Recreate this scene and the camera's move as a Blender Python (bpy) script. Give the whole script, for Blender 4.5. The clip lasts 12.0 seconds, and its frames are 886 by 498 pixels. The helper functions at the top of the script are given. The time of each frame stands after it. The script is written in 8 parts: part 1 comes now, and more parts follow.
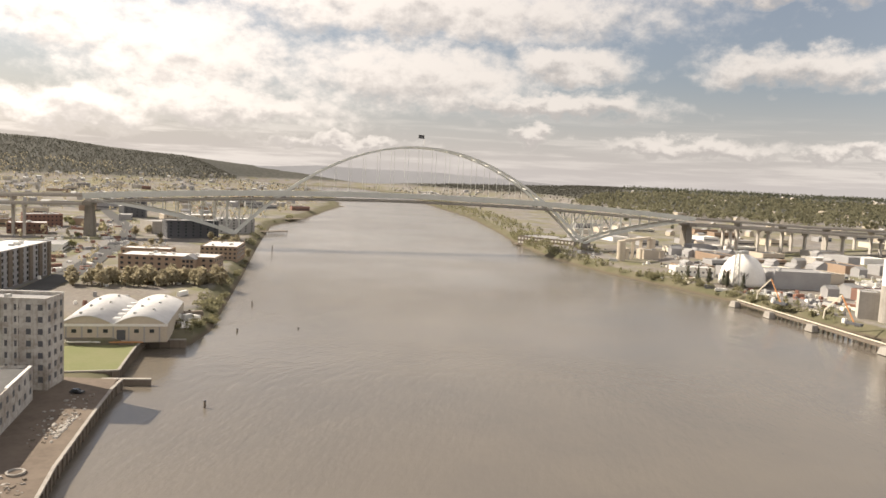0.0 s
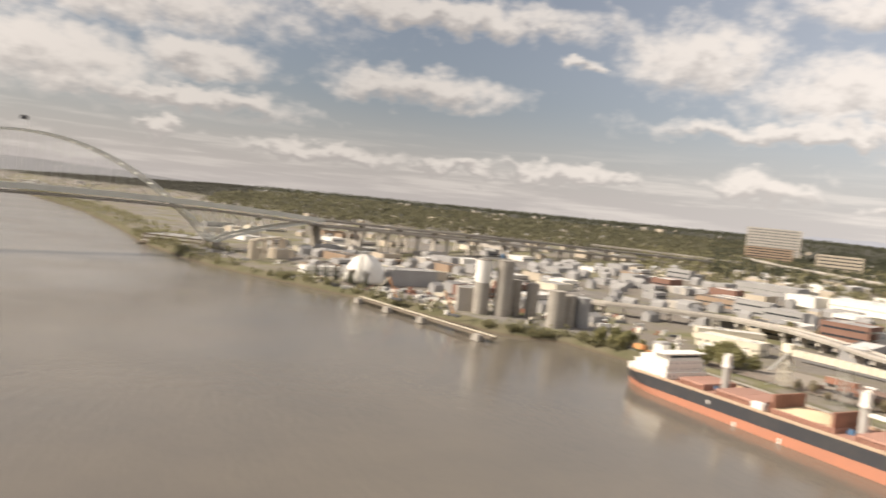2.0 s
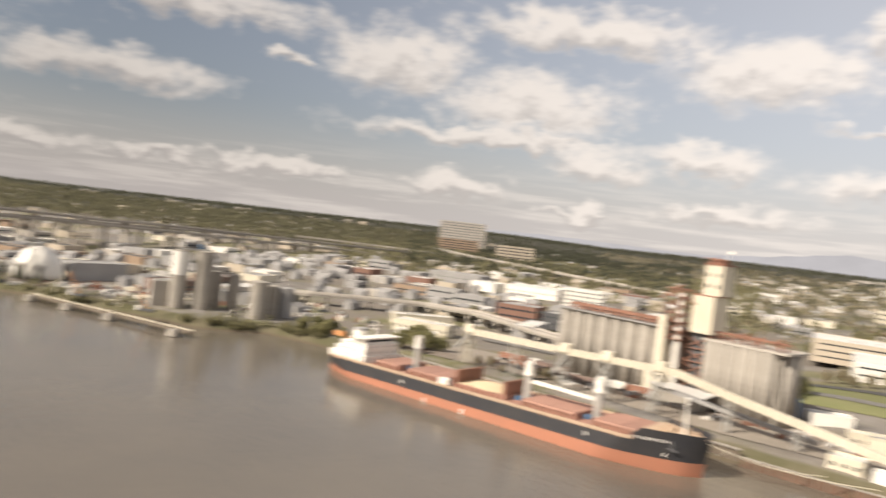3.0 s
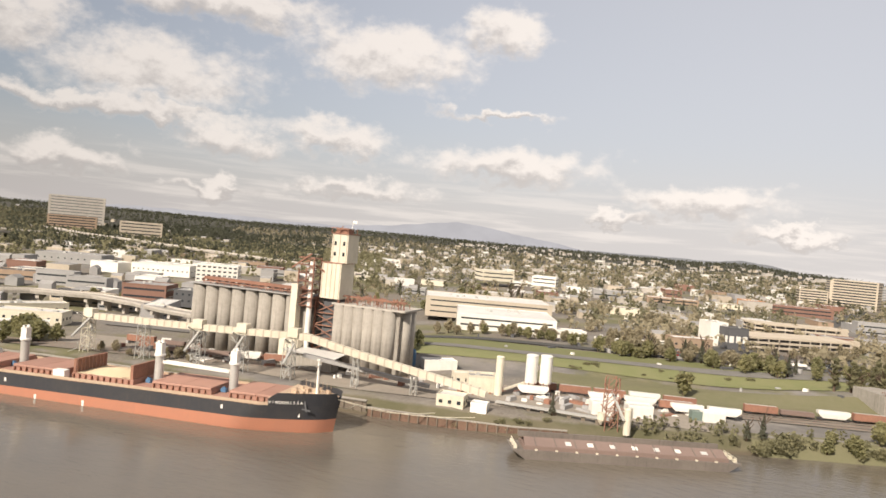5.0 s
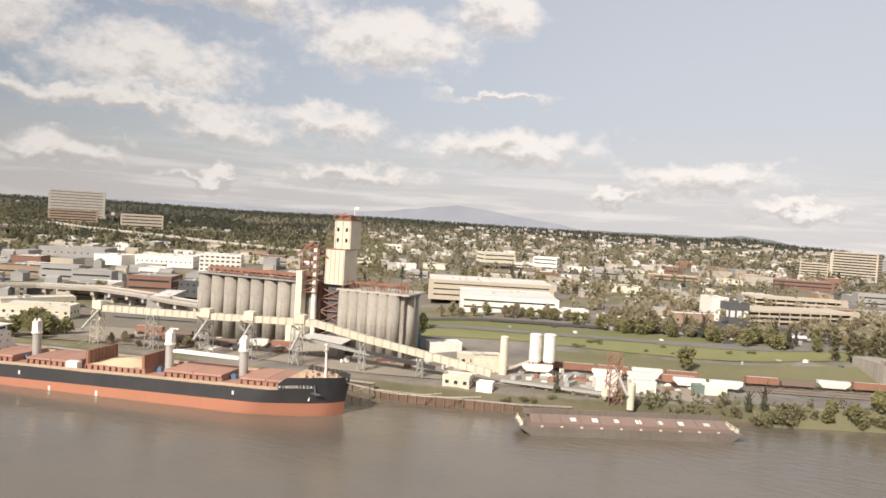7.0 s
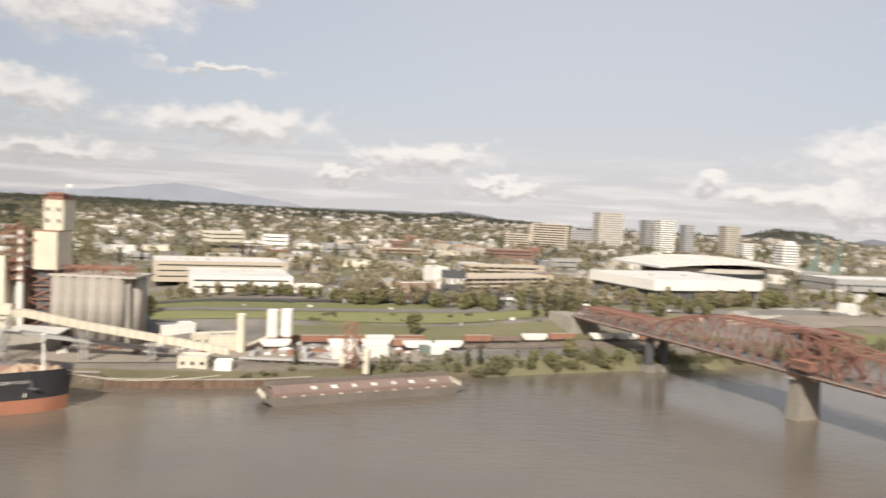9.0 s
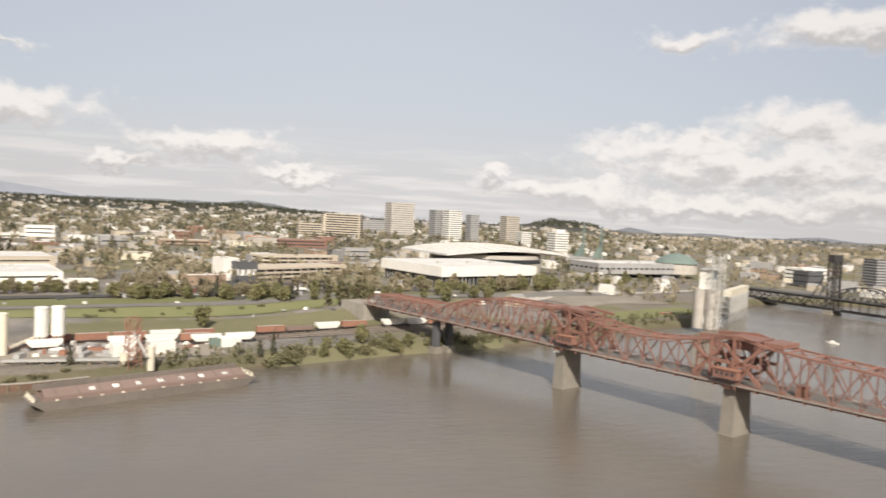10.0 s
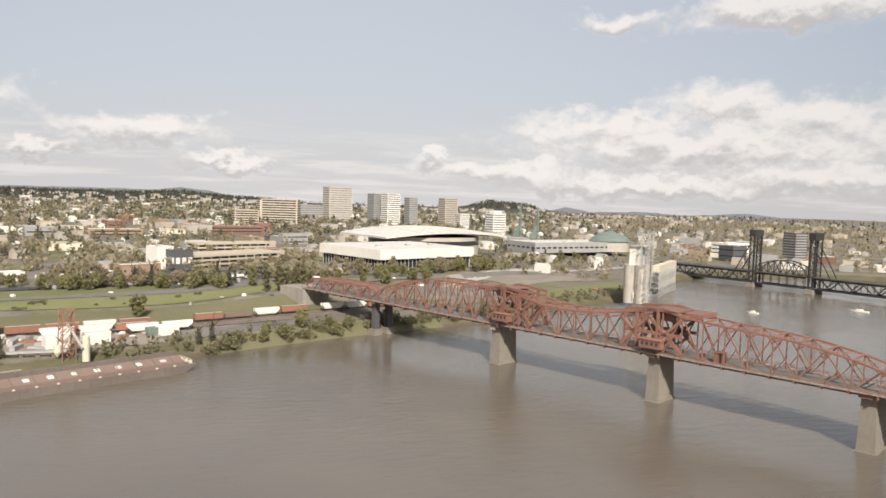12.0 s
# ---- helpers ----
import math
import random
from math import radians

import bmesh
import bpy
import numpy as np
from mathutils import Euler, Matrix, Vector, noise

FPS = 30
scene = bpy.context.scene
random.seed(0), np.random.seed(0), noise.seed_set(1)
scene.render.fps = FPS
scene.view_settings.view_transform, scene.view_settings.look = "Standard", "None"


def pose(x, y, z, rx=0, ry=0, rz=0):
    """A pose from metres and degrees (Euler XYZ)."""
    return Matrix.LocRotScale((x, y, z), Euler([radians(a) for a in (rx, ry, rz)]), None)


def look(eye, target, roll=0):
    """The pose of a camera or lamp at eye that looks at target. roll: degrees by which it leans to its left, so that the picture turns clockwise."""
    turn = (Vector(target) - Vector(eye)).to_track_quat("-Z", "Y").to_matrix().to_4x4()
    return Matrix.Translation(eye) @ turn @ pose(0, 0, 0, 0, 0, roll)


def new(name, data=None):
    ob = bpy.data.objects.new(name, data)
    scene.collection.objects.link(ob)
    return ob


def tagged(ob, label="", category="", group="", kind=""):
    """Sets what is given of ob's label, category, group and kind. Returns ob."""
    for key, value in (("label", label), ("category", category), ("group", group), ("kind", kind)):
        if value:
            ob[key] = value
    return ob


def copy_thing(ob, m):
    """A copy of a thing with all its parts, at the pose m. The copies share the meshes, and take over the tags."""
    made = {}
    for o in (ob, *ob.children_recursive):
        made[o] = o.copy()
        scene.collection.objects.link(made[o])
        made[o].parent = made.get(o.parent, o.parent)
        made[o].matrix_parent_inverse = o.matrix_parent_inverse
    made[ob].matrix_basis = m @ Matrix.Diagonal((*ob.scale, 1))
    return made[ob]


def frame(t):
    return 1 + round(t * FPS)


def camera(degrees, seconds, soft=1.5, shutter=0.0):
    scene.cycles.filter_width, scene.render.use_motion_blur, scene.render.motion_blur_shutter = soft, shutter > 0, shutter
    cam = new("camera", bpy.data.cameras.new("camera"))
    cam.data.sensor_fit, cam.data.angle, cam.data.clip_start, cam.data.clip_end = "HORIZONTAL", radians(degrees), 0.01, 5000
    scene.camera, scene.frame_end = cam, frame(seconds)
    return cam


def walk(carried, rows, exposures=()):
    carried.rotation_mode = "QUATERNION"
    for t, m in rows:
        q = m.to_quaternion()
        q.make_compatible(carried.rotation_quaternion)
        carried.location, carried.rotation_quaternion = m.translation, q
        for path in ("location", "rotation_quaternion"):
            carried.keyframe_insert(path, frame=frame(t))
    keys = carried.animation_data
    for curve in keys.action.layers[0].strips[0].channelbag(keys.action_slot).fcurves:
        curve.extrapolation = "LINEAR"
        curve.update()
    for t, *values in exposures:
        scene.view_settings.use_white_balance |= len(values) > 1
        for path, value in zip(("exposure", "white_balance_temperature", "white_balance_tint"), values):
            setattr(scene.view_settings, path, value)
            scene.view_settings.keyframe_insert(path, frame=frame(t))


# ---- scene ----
cam = camera(62.78, 12.0, soft=1.6, shutter=0.5)
PATH = [
    (0.0, pose(0.00, 0.00, 78.00, 84.46, -2.78, 13.86)),
    (0.5, pose(-0.05, 0.47, 78.29, 84.53, -3.03, 13.23)),
    (1.0, pose(-0.44, -0.48, 78.66, 84.93, -3.79, 7.16)),
    (1.5, pose(-0.68, -2.69, 78.58, 85.63, -4.84, -2.81)),
    (2.0, pose(0.11, -4.47, 78.29, 86.56, -5.70, -14.52)),
    (2.5, pose(0.68, -6.41, 78.11, 87.33, -6.11, -24.56)),
    (3.0, pose(1.13, -8.01, 77.68, 88.41, -6.58, -37.49)),
    (3.5, pose(-0.96, -10.75, 77.22, 90.37, -6.83, -58.84)),
    (3.7, pose(-1.05, -11.01, 77.27, 90.55, -6.61, -63.73)),
    (5.5, pose(-1.86, -13.30, 77.72, 88.98, -4.78, -65.83)),
    (6.0, pose(-2.48, -13.54, 77.65, 88.53, -4.30, -65.73)),
    (6.5, pose(-3.59, -13.68, 77.56, 88.11, -3.84, -65.67)),
    (6.7, pose(-4.35, -13.73, 77.52, 87.98, -3.60, -65.60)),
    (8.3, pose(-11.20, -14.14, 77.17, 87.34, -2.35, -73.76)),
    (8.5, pose(-12.27, -14.19, 77.12, 87.20, -2.47, -77.01)),
    (9.0, pose(-16.70, -13.33, 76.70, 87.27, -2.69, -87.11)),
    (9.5, pose(-21.83, -12.71, 76.81, 87.33, -2.88, -96.41)),
    (10.0, pose(-25.02, -13.77, 77.00, 87.24, -2.81, -103.28)),
    (10.5, pose(-27.00, -14.48, 76.98, 87.05, -2.64, -106.92)),
    (11.0, pose(-29.06, -14.03, 77.10, 86.75, -2.38, -108.03)),
    (11.5, pose(-30.67, -13.49, 77.06, 86.42, -2.09, -108.18)),
    (12.0, pose(-32.01, -13.44, 77.04, 86.09, -1.75, -108.08)),
]
EXPOSURES = [(0.0, 1.14, 6850, 11.5), (3.0, 0.78, 6900, 12), (6.0, 0.72, 6700, 11.5), (12.0, 0.64, 6500, 10)]
walk(cam, PATH, EXPOSURES)

# ---- world, sun ----
SUN_AZ, SUN_EL = 81.0, 38.0          # degrees to the left of +y, and above the ground
sun_way = Vector((-math.sin(radians(SUN_AZ)) * math.cos(radians(SUN_EL)),
                  math.cos(radians(SUN_AZ)) * math.cos(radians(SUN_EL)), math.sin(radians(SUN_EL))))
sun_data = bpy.data.lights.new("sun", "SUN")
sun_data.energy, sun_data.angle, sun_data.color = 3.8, radians(0.6), (1.0, 0.93, 0.82)
sun = new("sun", sun_data)
sun.matrix_world = look(sun_way * 300, (0, 0, 0))


class Net:
    """Short hand for node trees."""

    def __init__(self, tree):
        self.t = tree
        tree.nodes.clear()

    def n(self, kind, **kw):
        nd = self.t.nodes.new(kind)
        for k, val in kw.items():
            if k in nd.inputs:
                self.set(nd.inputs[k], val)
            else:
                setattr(nd, k, val)
        return nd

    def set(self, sock, val):
        if isinstance(val, bpy.types.NodeSocket):
            self.t.links.new(val, sock)
        else:
            sock.default_value = val

    def math(self, op, a, b=None, c=None, clamp=False):
        nd = self.t.nodes.new("ShaderNodeMath")
        nd.operation, nd.use_clamp = op, clamp
        for i, val in enumerate((a, b, c)):
            if val is not None:
                self.set(nd.inputs[i], val)
        return nd.outputs[0]

    def mix(self, f, a, b, kind="MIX"):
        nd = self.t.nodes.new("ShaderNodeMix")
        nd.data_type, nd.blend_type = "RGBA", kind
        self.set(nd.inputs[0], f)
        self.set(nd.inputs[6], a)
        self.set(nd.inputs[7], b)
        return nd.outputs[2]

    def ramp(self, f, lo, hi):
        nd = self.t.nodes.new("ShaderNodeMapRange")
        nd.interpolation_type = "SMOOTHSTEP"
        self.set(nd.inputs[0], f)
        nd.inputs[1].default_value, nd.inputs[2].default_value = lo, hi
        return nd.outputs[0]

    def noise(self, vec, scale, detail=4.0, rough=0.55):
        nd = self.n("ShaderNodeTexNoise")
        self.set(nd.inputs["Vector"], vec)
        nd.inputs["Scale"].default_value, nd.inputs["Detail"].default_value = scale, detail
        nd.inputs["Roughness"].default_value = rough
        return nd.outputs[0]


def rgb(r, g, b):
    return (r, g, b, 1.0)


def build_world():
    world = bpy.data.worlds.new("sky")
    scene.world = world
    world.use_nodes = True
    k = Net(world.node_tree)
    sky = k.n("ShaderNodeTexSky", sky_type="NISHITA", sun_disc=False, sun_elevation=radians(SUN_EL),
              sun_rotation=radians(-SUN_AZ), air_density=1.0, dust_density=2.5, ozone_density=1.5)
    way = k.n("ShaderNodeTexCoord").outputs["Generated"]
    sep = k.n("ShaderNodeSeparateXYZ", Vector=way)
    x, y, z = sep.outputs
    az = k.math("MULTIPLY", k.math("ARCTAN2", k.math("MULTIPLY", x, -1.0), y), 180 / math.pi)
    el = k.math("MULTIPLY", k.math("ARCSINE", z), 180 / math.pi)
    # flattened look-up: clouds lie in a layer, so they shorten towards the horizon
    dz = k.math("ADD", k.math("MAXIMUM", z, 0.0), 0.10)
    flat = k.n("ShaderNodeCombineXYZ", X=k.math("DIVIDE", x, dz), Y=k.math("DIVIDE", y, dz), Z=0.3).outputs[0]
    wide = k.noise(flat, 0.55, 7.0, 0.58)
    way2 = k.n("ShaderNodeCombineXYZ", X=az, Y=el, Z=0.0).outputs[0]
    # billows: the look-up is pushed about by coarse and fine noise before it meets the banks
    local = k.n("ShaderNodeCombineXYZ", X=k.math("MULTIPLY", az, 0.36), Y=k.math("MULTIPLY", el, 0.52), Z=1.7).outputs[0]

    def push(scale, detail, size_x, size_y):
        nd = k.n("ShaderNodeTexNoise")
        k.set(nd.inputs["Vector"], local)
        nd.inputs["Scale"].default_value, nd.inputs["Detail"].default_value, nd.inputs["Roughness"].default_value = scale, detail, 0.6
        v = k.n("ShaderNodeVectorMath", operation="SUBTRACT")
        k.set(v.inputs[0], nd.outputs["Color"])
        v.inputs[1].default_value = (0.5, 0.5, 0.5)
        w = k.n("ShaderNodeVectorMath", operation="MULTIPLY")
        k.set(w.inputs[0], v.outputs[0])
        w.inputs[1].default_value = (size_x, size_y, 0.0)
        return w.outputs[0]

    def plus(a, b):
        nd = k.n("ShaderNodeVectorMath", operation="ADD")
        k.set(nd.inputs[0], a)
        k.set(nd.inputs[1], b)
        return nd.outputs[0]

    warped = plus(way2, push(0.9, 6.0, 7.5, 4.4))
    puff = k.noise(local, 1.3, 8.0, 0.62)
    # the cumulus banks: azimuth, elevation, half width, half height, sector by sector
    north = ((42, 9.9, 5, 2.4), (33.3, 8.4, 8.4, 3.4), (15.5, 12.6, 18, 2.2), (17, 7.7, 9.8, 2.3), (6.5, 6.0, 9, 0.9), (31.3, 4.6, 10.4, 1.4),
             (4.9, 9.0, 4.6, 1.4), (-12, 8.8, 6.4, 1.3), (41, 3.8, 5.3, 1.4), (6.7, 3.7, 1.8, 0.6), (-4.6, 3.1, 6.0, 0.7), (-15.7, 3.0, 3, 0.6), (22, 2.4, 5.5, 0.5), (-13.2, 14.4, 13, 1.2))
    east = ((-33.1, 12.4, 5.0, 2.4), (-43.4, 10.3, 6.6, 2.4), (-40.9, 7.5, 11, 0.8), (-46.6, 15.9, 9, 1.5), (-38.3, 3.5, 3.8, 1.0), (-23.6, 3.4, 5.4, 0.7), (-24.7, 11.6, 1.2, 0.6),
            (-60.5, 13.6, 6.0, 2.3), (-69, 16, 3.0, 1.7), (-48.7, 6.1, 3.3, 1.3), (-56.6, 7.0, 3.8, 1.3), (-70.4, 6.0, 6.8, 1.3), (-58.6, 3.3, 5, 0.8), (-85.5, 4.3, 5.0, 1.1),
            (-69.5, 9.9, 4.6, 0.45), (-79, 2.6, 2.6, 0.45), (-48.1, 2.2, 3, 0.55))
    south = ((-121, 13.4, 2.6, 0.9), (-133, 13.8, 7.2, 1.2), (-129, 7.4, 4.4, 1.6), (-121.2, 6.0, 6.6, 1.1), (-134.6, 6.2, 4.8, 1.6), (-128, 4.4, 13.5, 1.5), (-124, 1.4, 12.5, 0.8),
             (-91.7, 2.5, 3.5, 0.55), (-107, 3.2, 0.9, 0.5), (-112.3, 2.4, 6.6, 0.8), (-135.3, 2.3, 6.7, 0.9), (-146, 6, 8, 2.4), (-160, 9, 10, 2.6))

    def bank_field(shift):
        field = None
        for a, e, w, h in north + east + south:
            nd = k.n("ShaderNodeVectorMath", operation="MULTIPLY_ADD")
            k.set(nd.inputs[0], warped)
            nd.inputs[1].default_value = (1 / w, 1 / h, 0)
            nd.inputs[2].default_value = (-a / w, (shift - e) / h, 0)
            ln = k.n("ShaderNodeVectorMath", operation="LENGTH")
            k.set(ln.inputs[0], nd.outputs[0])
            # wide thin banks and small puffs alike fade over about half of their size
            field = ln.outputs["Value"] if field is None else k.math("MINIMUM", field, ln.outputs["Value"])
        return k.math("SUBTRACT", 1.35, field)

    body = k.math("ADD", bank_field(0.0), k.math("MULTIPLY", k.math("SUBTRACT", puff, 0.5), 1.5))
    # tops catch the light, bases lie in shade
    tilt = k.math("SUBTRACT", bank_field(0.8), bank_field(-0.8))
    local_up = plus(local, k.n("ShaderNodeCombineXYZ", X=0.08, Y=0.38, Z=0.0).outputs[0])
    lump = k.math("SUBTRACT", k.noise(local_up, 1.3, 4.0, 0.6), k.noise(local, 1.3, 4.0, 0.6))
    tilt = k.math("ADD", tilt, k.math("MULTIPLY", lump, 2.4))
    # thin stratus streaks low down, and broken cloud overhead
    streak = k.n("ShaderNodeCombineXYZ", X=k.math("MULTIPLY", az, 0.055), Y=k.math("MULTIPLY", el, 0.75), Z=5.1).outputs[0]
    low = k.math("MULTIPLY", k.ramp(el, 6.5, 2.0), k.ramp(k.noise(streak, 1.6, 6.0, 0.6), 0.44, 0.66))
    high = k.math("MULTIPLY", k.ramp(el, 21.0, 34.0), k.ramp(wide, 0.42, 0.62))
    cover = k.math("MAXIMUM", k.ramp(body, -0.12, 0.85), k.math("MAXIMUM", k.math("MULTIPLY", low, 0.55), high))
    dark = k.math("MULTIPLY", k.ramp(tilt, -0.3, 1.3), k.ramp(body, -0.1, 0.4), clamp=True)
    side = k.n("ShaderNodeVectorMath", operation="DOT_PRODUCT")
    k.set(side.inputs[0], way)
    side.inputs[1].default_value = (math.sin(radians(SUN_AZ)), -math.cos(radians(SUN_AZ)), 0)
    lit = k.math("ADD", 0.66, k.math("MULTIPLY", k.math("MAXIMUM", side.outputs["Value"], 0.0), 0.38))
    cloud = k.mix(dark, rgb(5.9, 5.58, 5.3), rgb(3.75, 3.56, 3.46))
    cloud = k.mix(1.0, cloud, k.n("ShaderNodeCombineColor", Red=lit, Green=lit, Blue=lit).outputs[0], "MULTIPLY")
    # clouds near the sun are lit through
    toward = k.n("ShaderNodeVectorMath", operation="DOT_PRODUCT")
    k.set(toward.inputs[0], way)
    toward.inputs[1].default_value = sun_way
    glow = k.math("POWER", k.math("MAXIMUM", toward.outputs["Value"], 0.0), 3.0)
    cloud = k.mix(1.0, cloud, k.mix(glow, rgb(1, 1, 1), rgb(3.0, 2.9, 2.8)), "MULTIPLY")
    veil = k.ramp(el, 9.0, -1.0)
    haze = k.math("ADD", 0.15, k.math("MULTIPLY", k.math("POWER", k.math("MAXIMUM", side.outputs["Value"], 0.0), 1.6), 0.67))
    deep = k.mix(1.0, sky.outputs[0], k.mix(haze, rgb(0.30, 0.30, 0.30), rgb(0.92, 0.92, 0.92)), "MULTIPLY")
    grey = k.mix(haze, deep, rgb(4.2, 4.25, 4.45))
    base = k.mix(k.math("MULTIPLY", veil, 0.8), grey, k.mix(haze, rgb(2.95, 2.75, 2.68), rgb(4.8, 4.65, 4.6)))
    col = k.mix(k.math("MULTIPLY", cover, 0.9), base, cloud)
    bg = k.n("ShaderNodeBackground", Color=col, Strength=0.10)
    k.t.links.new(bg.outputs[0], k.n("ShaderNodeOutputWorld").inputs[0])


build_world()

# ---- materials ----
MATS = {}


def material(name, col, col2=None, rough=0.8, metal=0.0, fine=1.0, coarse=0.08, bump=0.15, amount=0.5, streak=0.0, spread=0.08):
    """Paint, concrete, steel or earth: two scales of variation, relief, and a tint of its own for each object."""
    if name in MATS:
        return MATS[name]
    m = bpy.data.materials.new(name)
    m.use_nodes = True
    k = Net(m.node_tree)
    pos = k.n("ShaderNodeTexCoord").outputs["Object"]
    col2 = col2 or tuple(c * 0.62 for c in col)
    n1 = k.noise(pos, fine, 5.0, 0.6)
    n2 = k.noise(pos, coarse, 4.0, 0.6)
    f = k.math("MULTIPLY", k.math("ADD", k.math("MULTIPLY", k.ramp(n1, 0.35, 0.72), 0.5), k.math("MULTIPLY", k.ramp(n2, 0.38, 0.66), 0.6)), amount)
    if streak:
        mp = k.n("ShaderNodeMapping", Vector=pos)
        mp.inputs["Scale"].default_value = (0.9, 0.9, 0.05)
        f = k.math("ADD", f, k.math("MULTIPLY", k.ramp(k.noise(mp.outputs[0], 1.0, 4.0, 0.6), 0.48, 0.75), streak), clamp=True)
    c = k.mix(f, rgb(*col), rgb(*col2))
    rnd = k.n("ShaderNodeObjectInfo").outputs["Random"]
    hsv = k.n("ShaderNodeHueSaturation", Color=c)
    k.set(hsv.inputs["Value"], k.math("ADD", 1.0 - spread, k.math("MULTIPLY", rnd, 2 * spread)))
    bs = k.n("ShaderNodeBsdfPrincipled", Roughness=rough, Metallic=metal)
    bs.inputs["Specular IOR Level"].default_value = 0.12 if rough > 0.8 else 0.4
    k.set(bs.inputs["Base Color"], hsv.outputs[0])
    if bump:
        b = k.n("ShaderNodeBump", Strength=bump, Distance=0.2, Height=n1)
        k.set(bs.inputs["Normal"], b.outputs[0])
    k.t.links.new(bs.outputs[0], k.n("ShaderNodeOutputMaterial").inputs[0])
    MATS[name] = m
    return m


def leaf_material(name, col, col2):
    m = bpy.data.materials.new(name)
    m.use_nodes = True
    k = Net(m.node_tree)
    geo = k.n("ShaderNodeNewGeometry")
    rnd = k.n("ShaderNodeObjectInfo").outputs["Random"]
    f = k.math("ADD", k.math("MULTIPLY", geo.outputs["Random Per Island"], 0.6), k.math("MULTIPLY", rnd, 0.4))
    c = k.mix(f, rgb(*col), rgb(*col2))
    bs = k.n("ShaderNodeBsdfPrincipled", Roughness=0.85)
    bs.inputs["Specular IOR Level"].default_value = 0.08
    k.set(bs.inputs["Base Color"], c)
    tr = k.n("ShaderNodeBsdfTranslucent", Color=c)
    mx = k.n("ShaderNodeMixShader", Fac=0.54)
    k.t.links.new(bs.outputs[0], mx.inputs[1])
    k.t.links.new(tr.outputs[0], mx.inputs[2])
    k.t.links.new(mx.outputs[0], k.n("ShaderNodeOutputMaterial").inputs[0])
    MATS[name] = m
    return m


def water_material():
    m = bpy.data.materials.new("river_water")
    m.use_nodes = True
    k = Net(m.node_tree)
    pos = k.n("ShaderNodeTexCoord").outputs["Object"]
    mp = k.n("ShaderNodeMapping", Vector=pos)
    mp.inputs["Rotation"].default_value = (0, 0, radians(28))
    mp.inputs["Scale"].default_value = (1.0, 0.35, 1.0)
    ripple = k.noise(mp.outputs[0], 0.32, 5.0, 0.62)
    swell = k.noise(mp.outputs[0], 0.035, 3.0, 0.5)
    patch = k.noise(pos, 0.006, 4.0, 0.55)
    calm = k.ramp(patch, 0.36, 0.66)
    c = k.mix(k.ramp(k.noise(pos, 0.011, 4.0, 0.6), 0.3, 0.7), rgb(0.15, 0.128, 0.101), rgb(0.128, 0.111, 0.091))
    bs = k.n("ShaderNodeBsdfPrincipled", IOR=1.33)
    bs.inputs["Specular IOR Level"].default_value = 0.95
    k.set(bs.inputs["Base Color"], c)
    k.set(bs.inputs["Roughness"], k.math("ADD", 0.13, k.math("MULTIPLY", calm, 0.10)))
    h = k.math("ADD", k.math("MULTIPLY", ripple, k.math("ADD", 0.35, k.math("MULTIPLY", calm, 0.65))), k.math("MULTIPLY", swell, 0.5))
    b = k.n("ShaderNodeBump", Strength=0.68, Distance=0.5, Height=h)
    k.set(bs.inputs["Normal"], b.outputs[0])
    k.t.links.new(bs.outputs[0], k.n("ShaderNodeOutputMaterial").inputs[0])
    MATS["water"] = m
    return m


M = material
WATER = water_material()
CONCRETE = M("old_concrete", (0.36, 0.33, 0.29), (0.20, 0.18, 0.155), 0.9, fine=0.6, coarse=0.07, streak=0.55)
CONCRETE_LIGHT = M("pale_concrete", (0.50, 0.46, 0.41), (0.33, 0.30, 0.26), 0.88, fine=0.5, streak=0.3)
PIER_CONC = M("bridge_pier_concrete", (0.25, 0.225, 0.19), (0.17, 0.15, 0.125), 0.9, fine=0.5, streak=0.35)
WHITE = M("white_paint", (0.80, 0.77, 0.71), (0.64, 0.60, 0.54), 0.55, fine=0.5, streak=0.25)
CREAM = M("cream_sheet_metal", (0.68, 0.62, 0.50), (0.50, 0.45, 0.35), 0.55, fine=0.4, streak=0.3)
ROOF_WHITE = M("white_membrane_roof", (0.62, 0.60, 0.57), (0.40, 0.385, 0.36), 0.7, fine=0.3, coarse=0.04)
ROOF_GREY = M("grey_gravel_roof", (0.33, 0.32, 0.31), (0.20, 0.19, 0.18), 0.92, fine=0.5)
ROOF_DARK = M("dark_tar_roof", (0.12, 0.115, 0.11), (0.07, 0.07, 0.07), 0.9, fine=0.4)
BROADWAY_RED = M("weathered_red_steel", (0.262, 0.132, 0.10), (0.175, 0.098, 0.078), 0.6, fine=0.8, coarse=0.15, amount=0.8)
FREMONT_STEEL = M("grey_green_steel", (0.60, 0.60, 0.55), (0.46, 0.45, 0.41), 0.55, fine=0.4)
BLACK_STEEL = M("black_painted_steel", (0.045, 0.042, 0.042), (0.03, 0.03, 0.03), 0.6)
GALV = M("galvanised_steel", (0.52, 0.51, 0.48), (0.38, 0.36, 0.33), 0.5, metal=0.3)
RUST = M("rusty_steel", (0.31, 0.155, 0.105), (0.19, 0.10, 0.072), 0.8, amount=0.9)
HULL_BLACK = M("black_hull_paint", (0.035, 0.036, 0.042), (0.06, 0.055, 0.052), 0.5, fine=0.5, streak=0.35)
HULL_RED = M("orange_red_antifouling", (0.40, 0.17, 0.105), (0.33, 0.155, 0.105), 0.6, fine=0.4, streak=0.3)
DECK_RED = M("red_oxide_deck_paint", (0.37, 0.205, 0.155), (0.29, 0.165, 0.125), 0.7, fine=0.5)
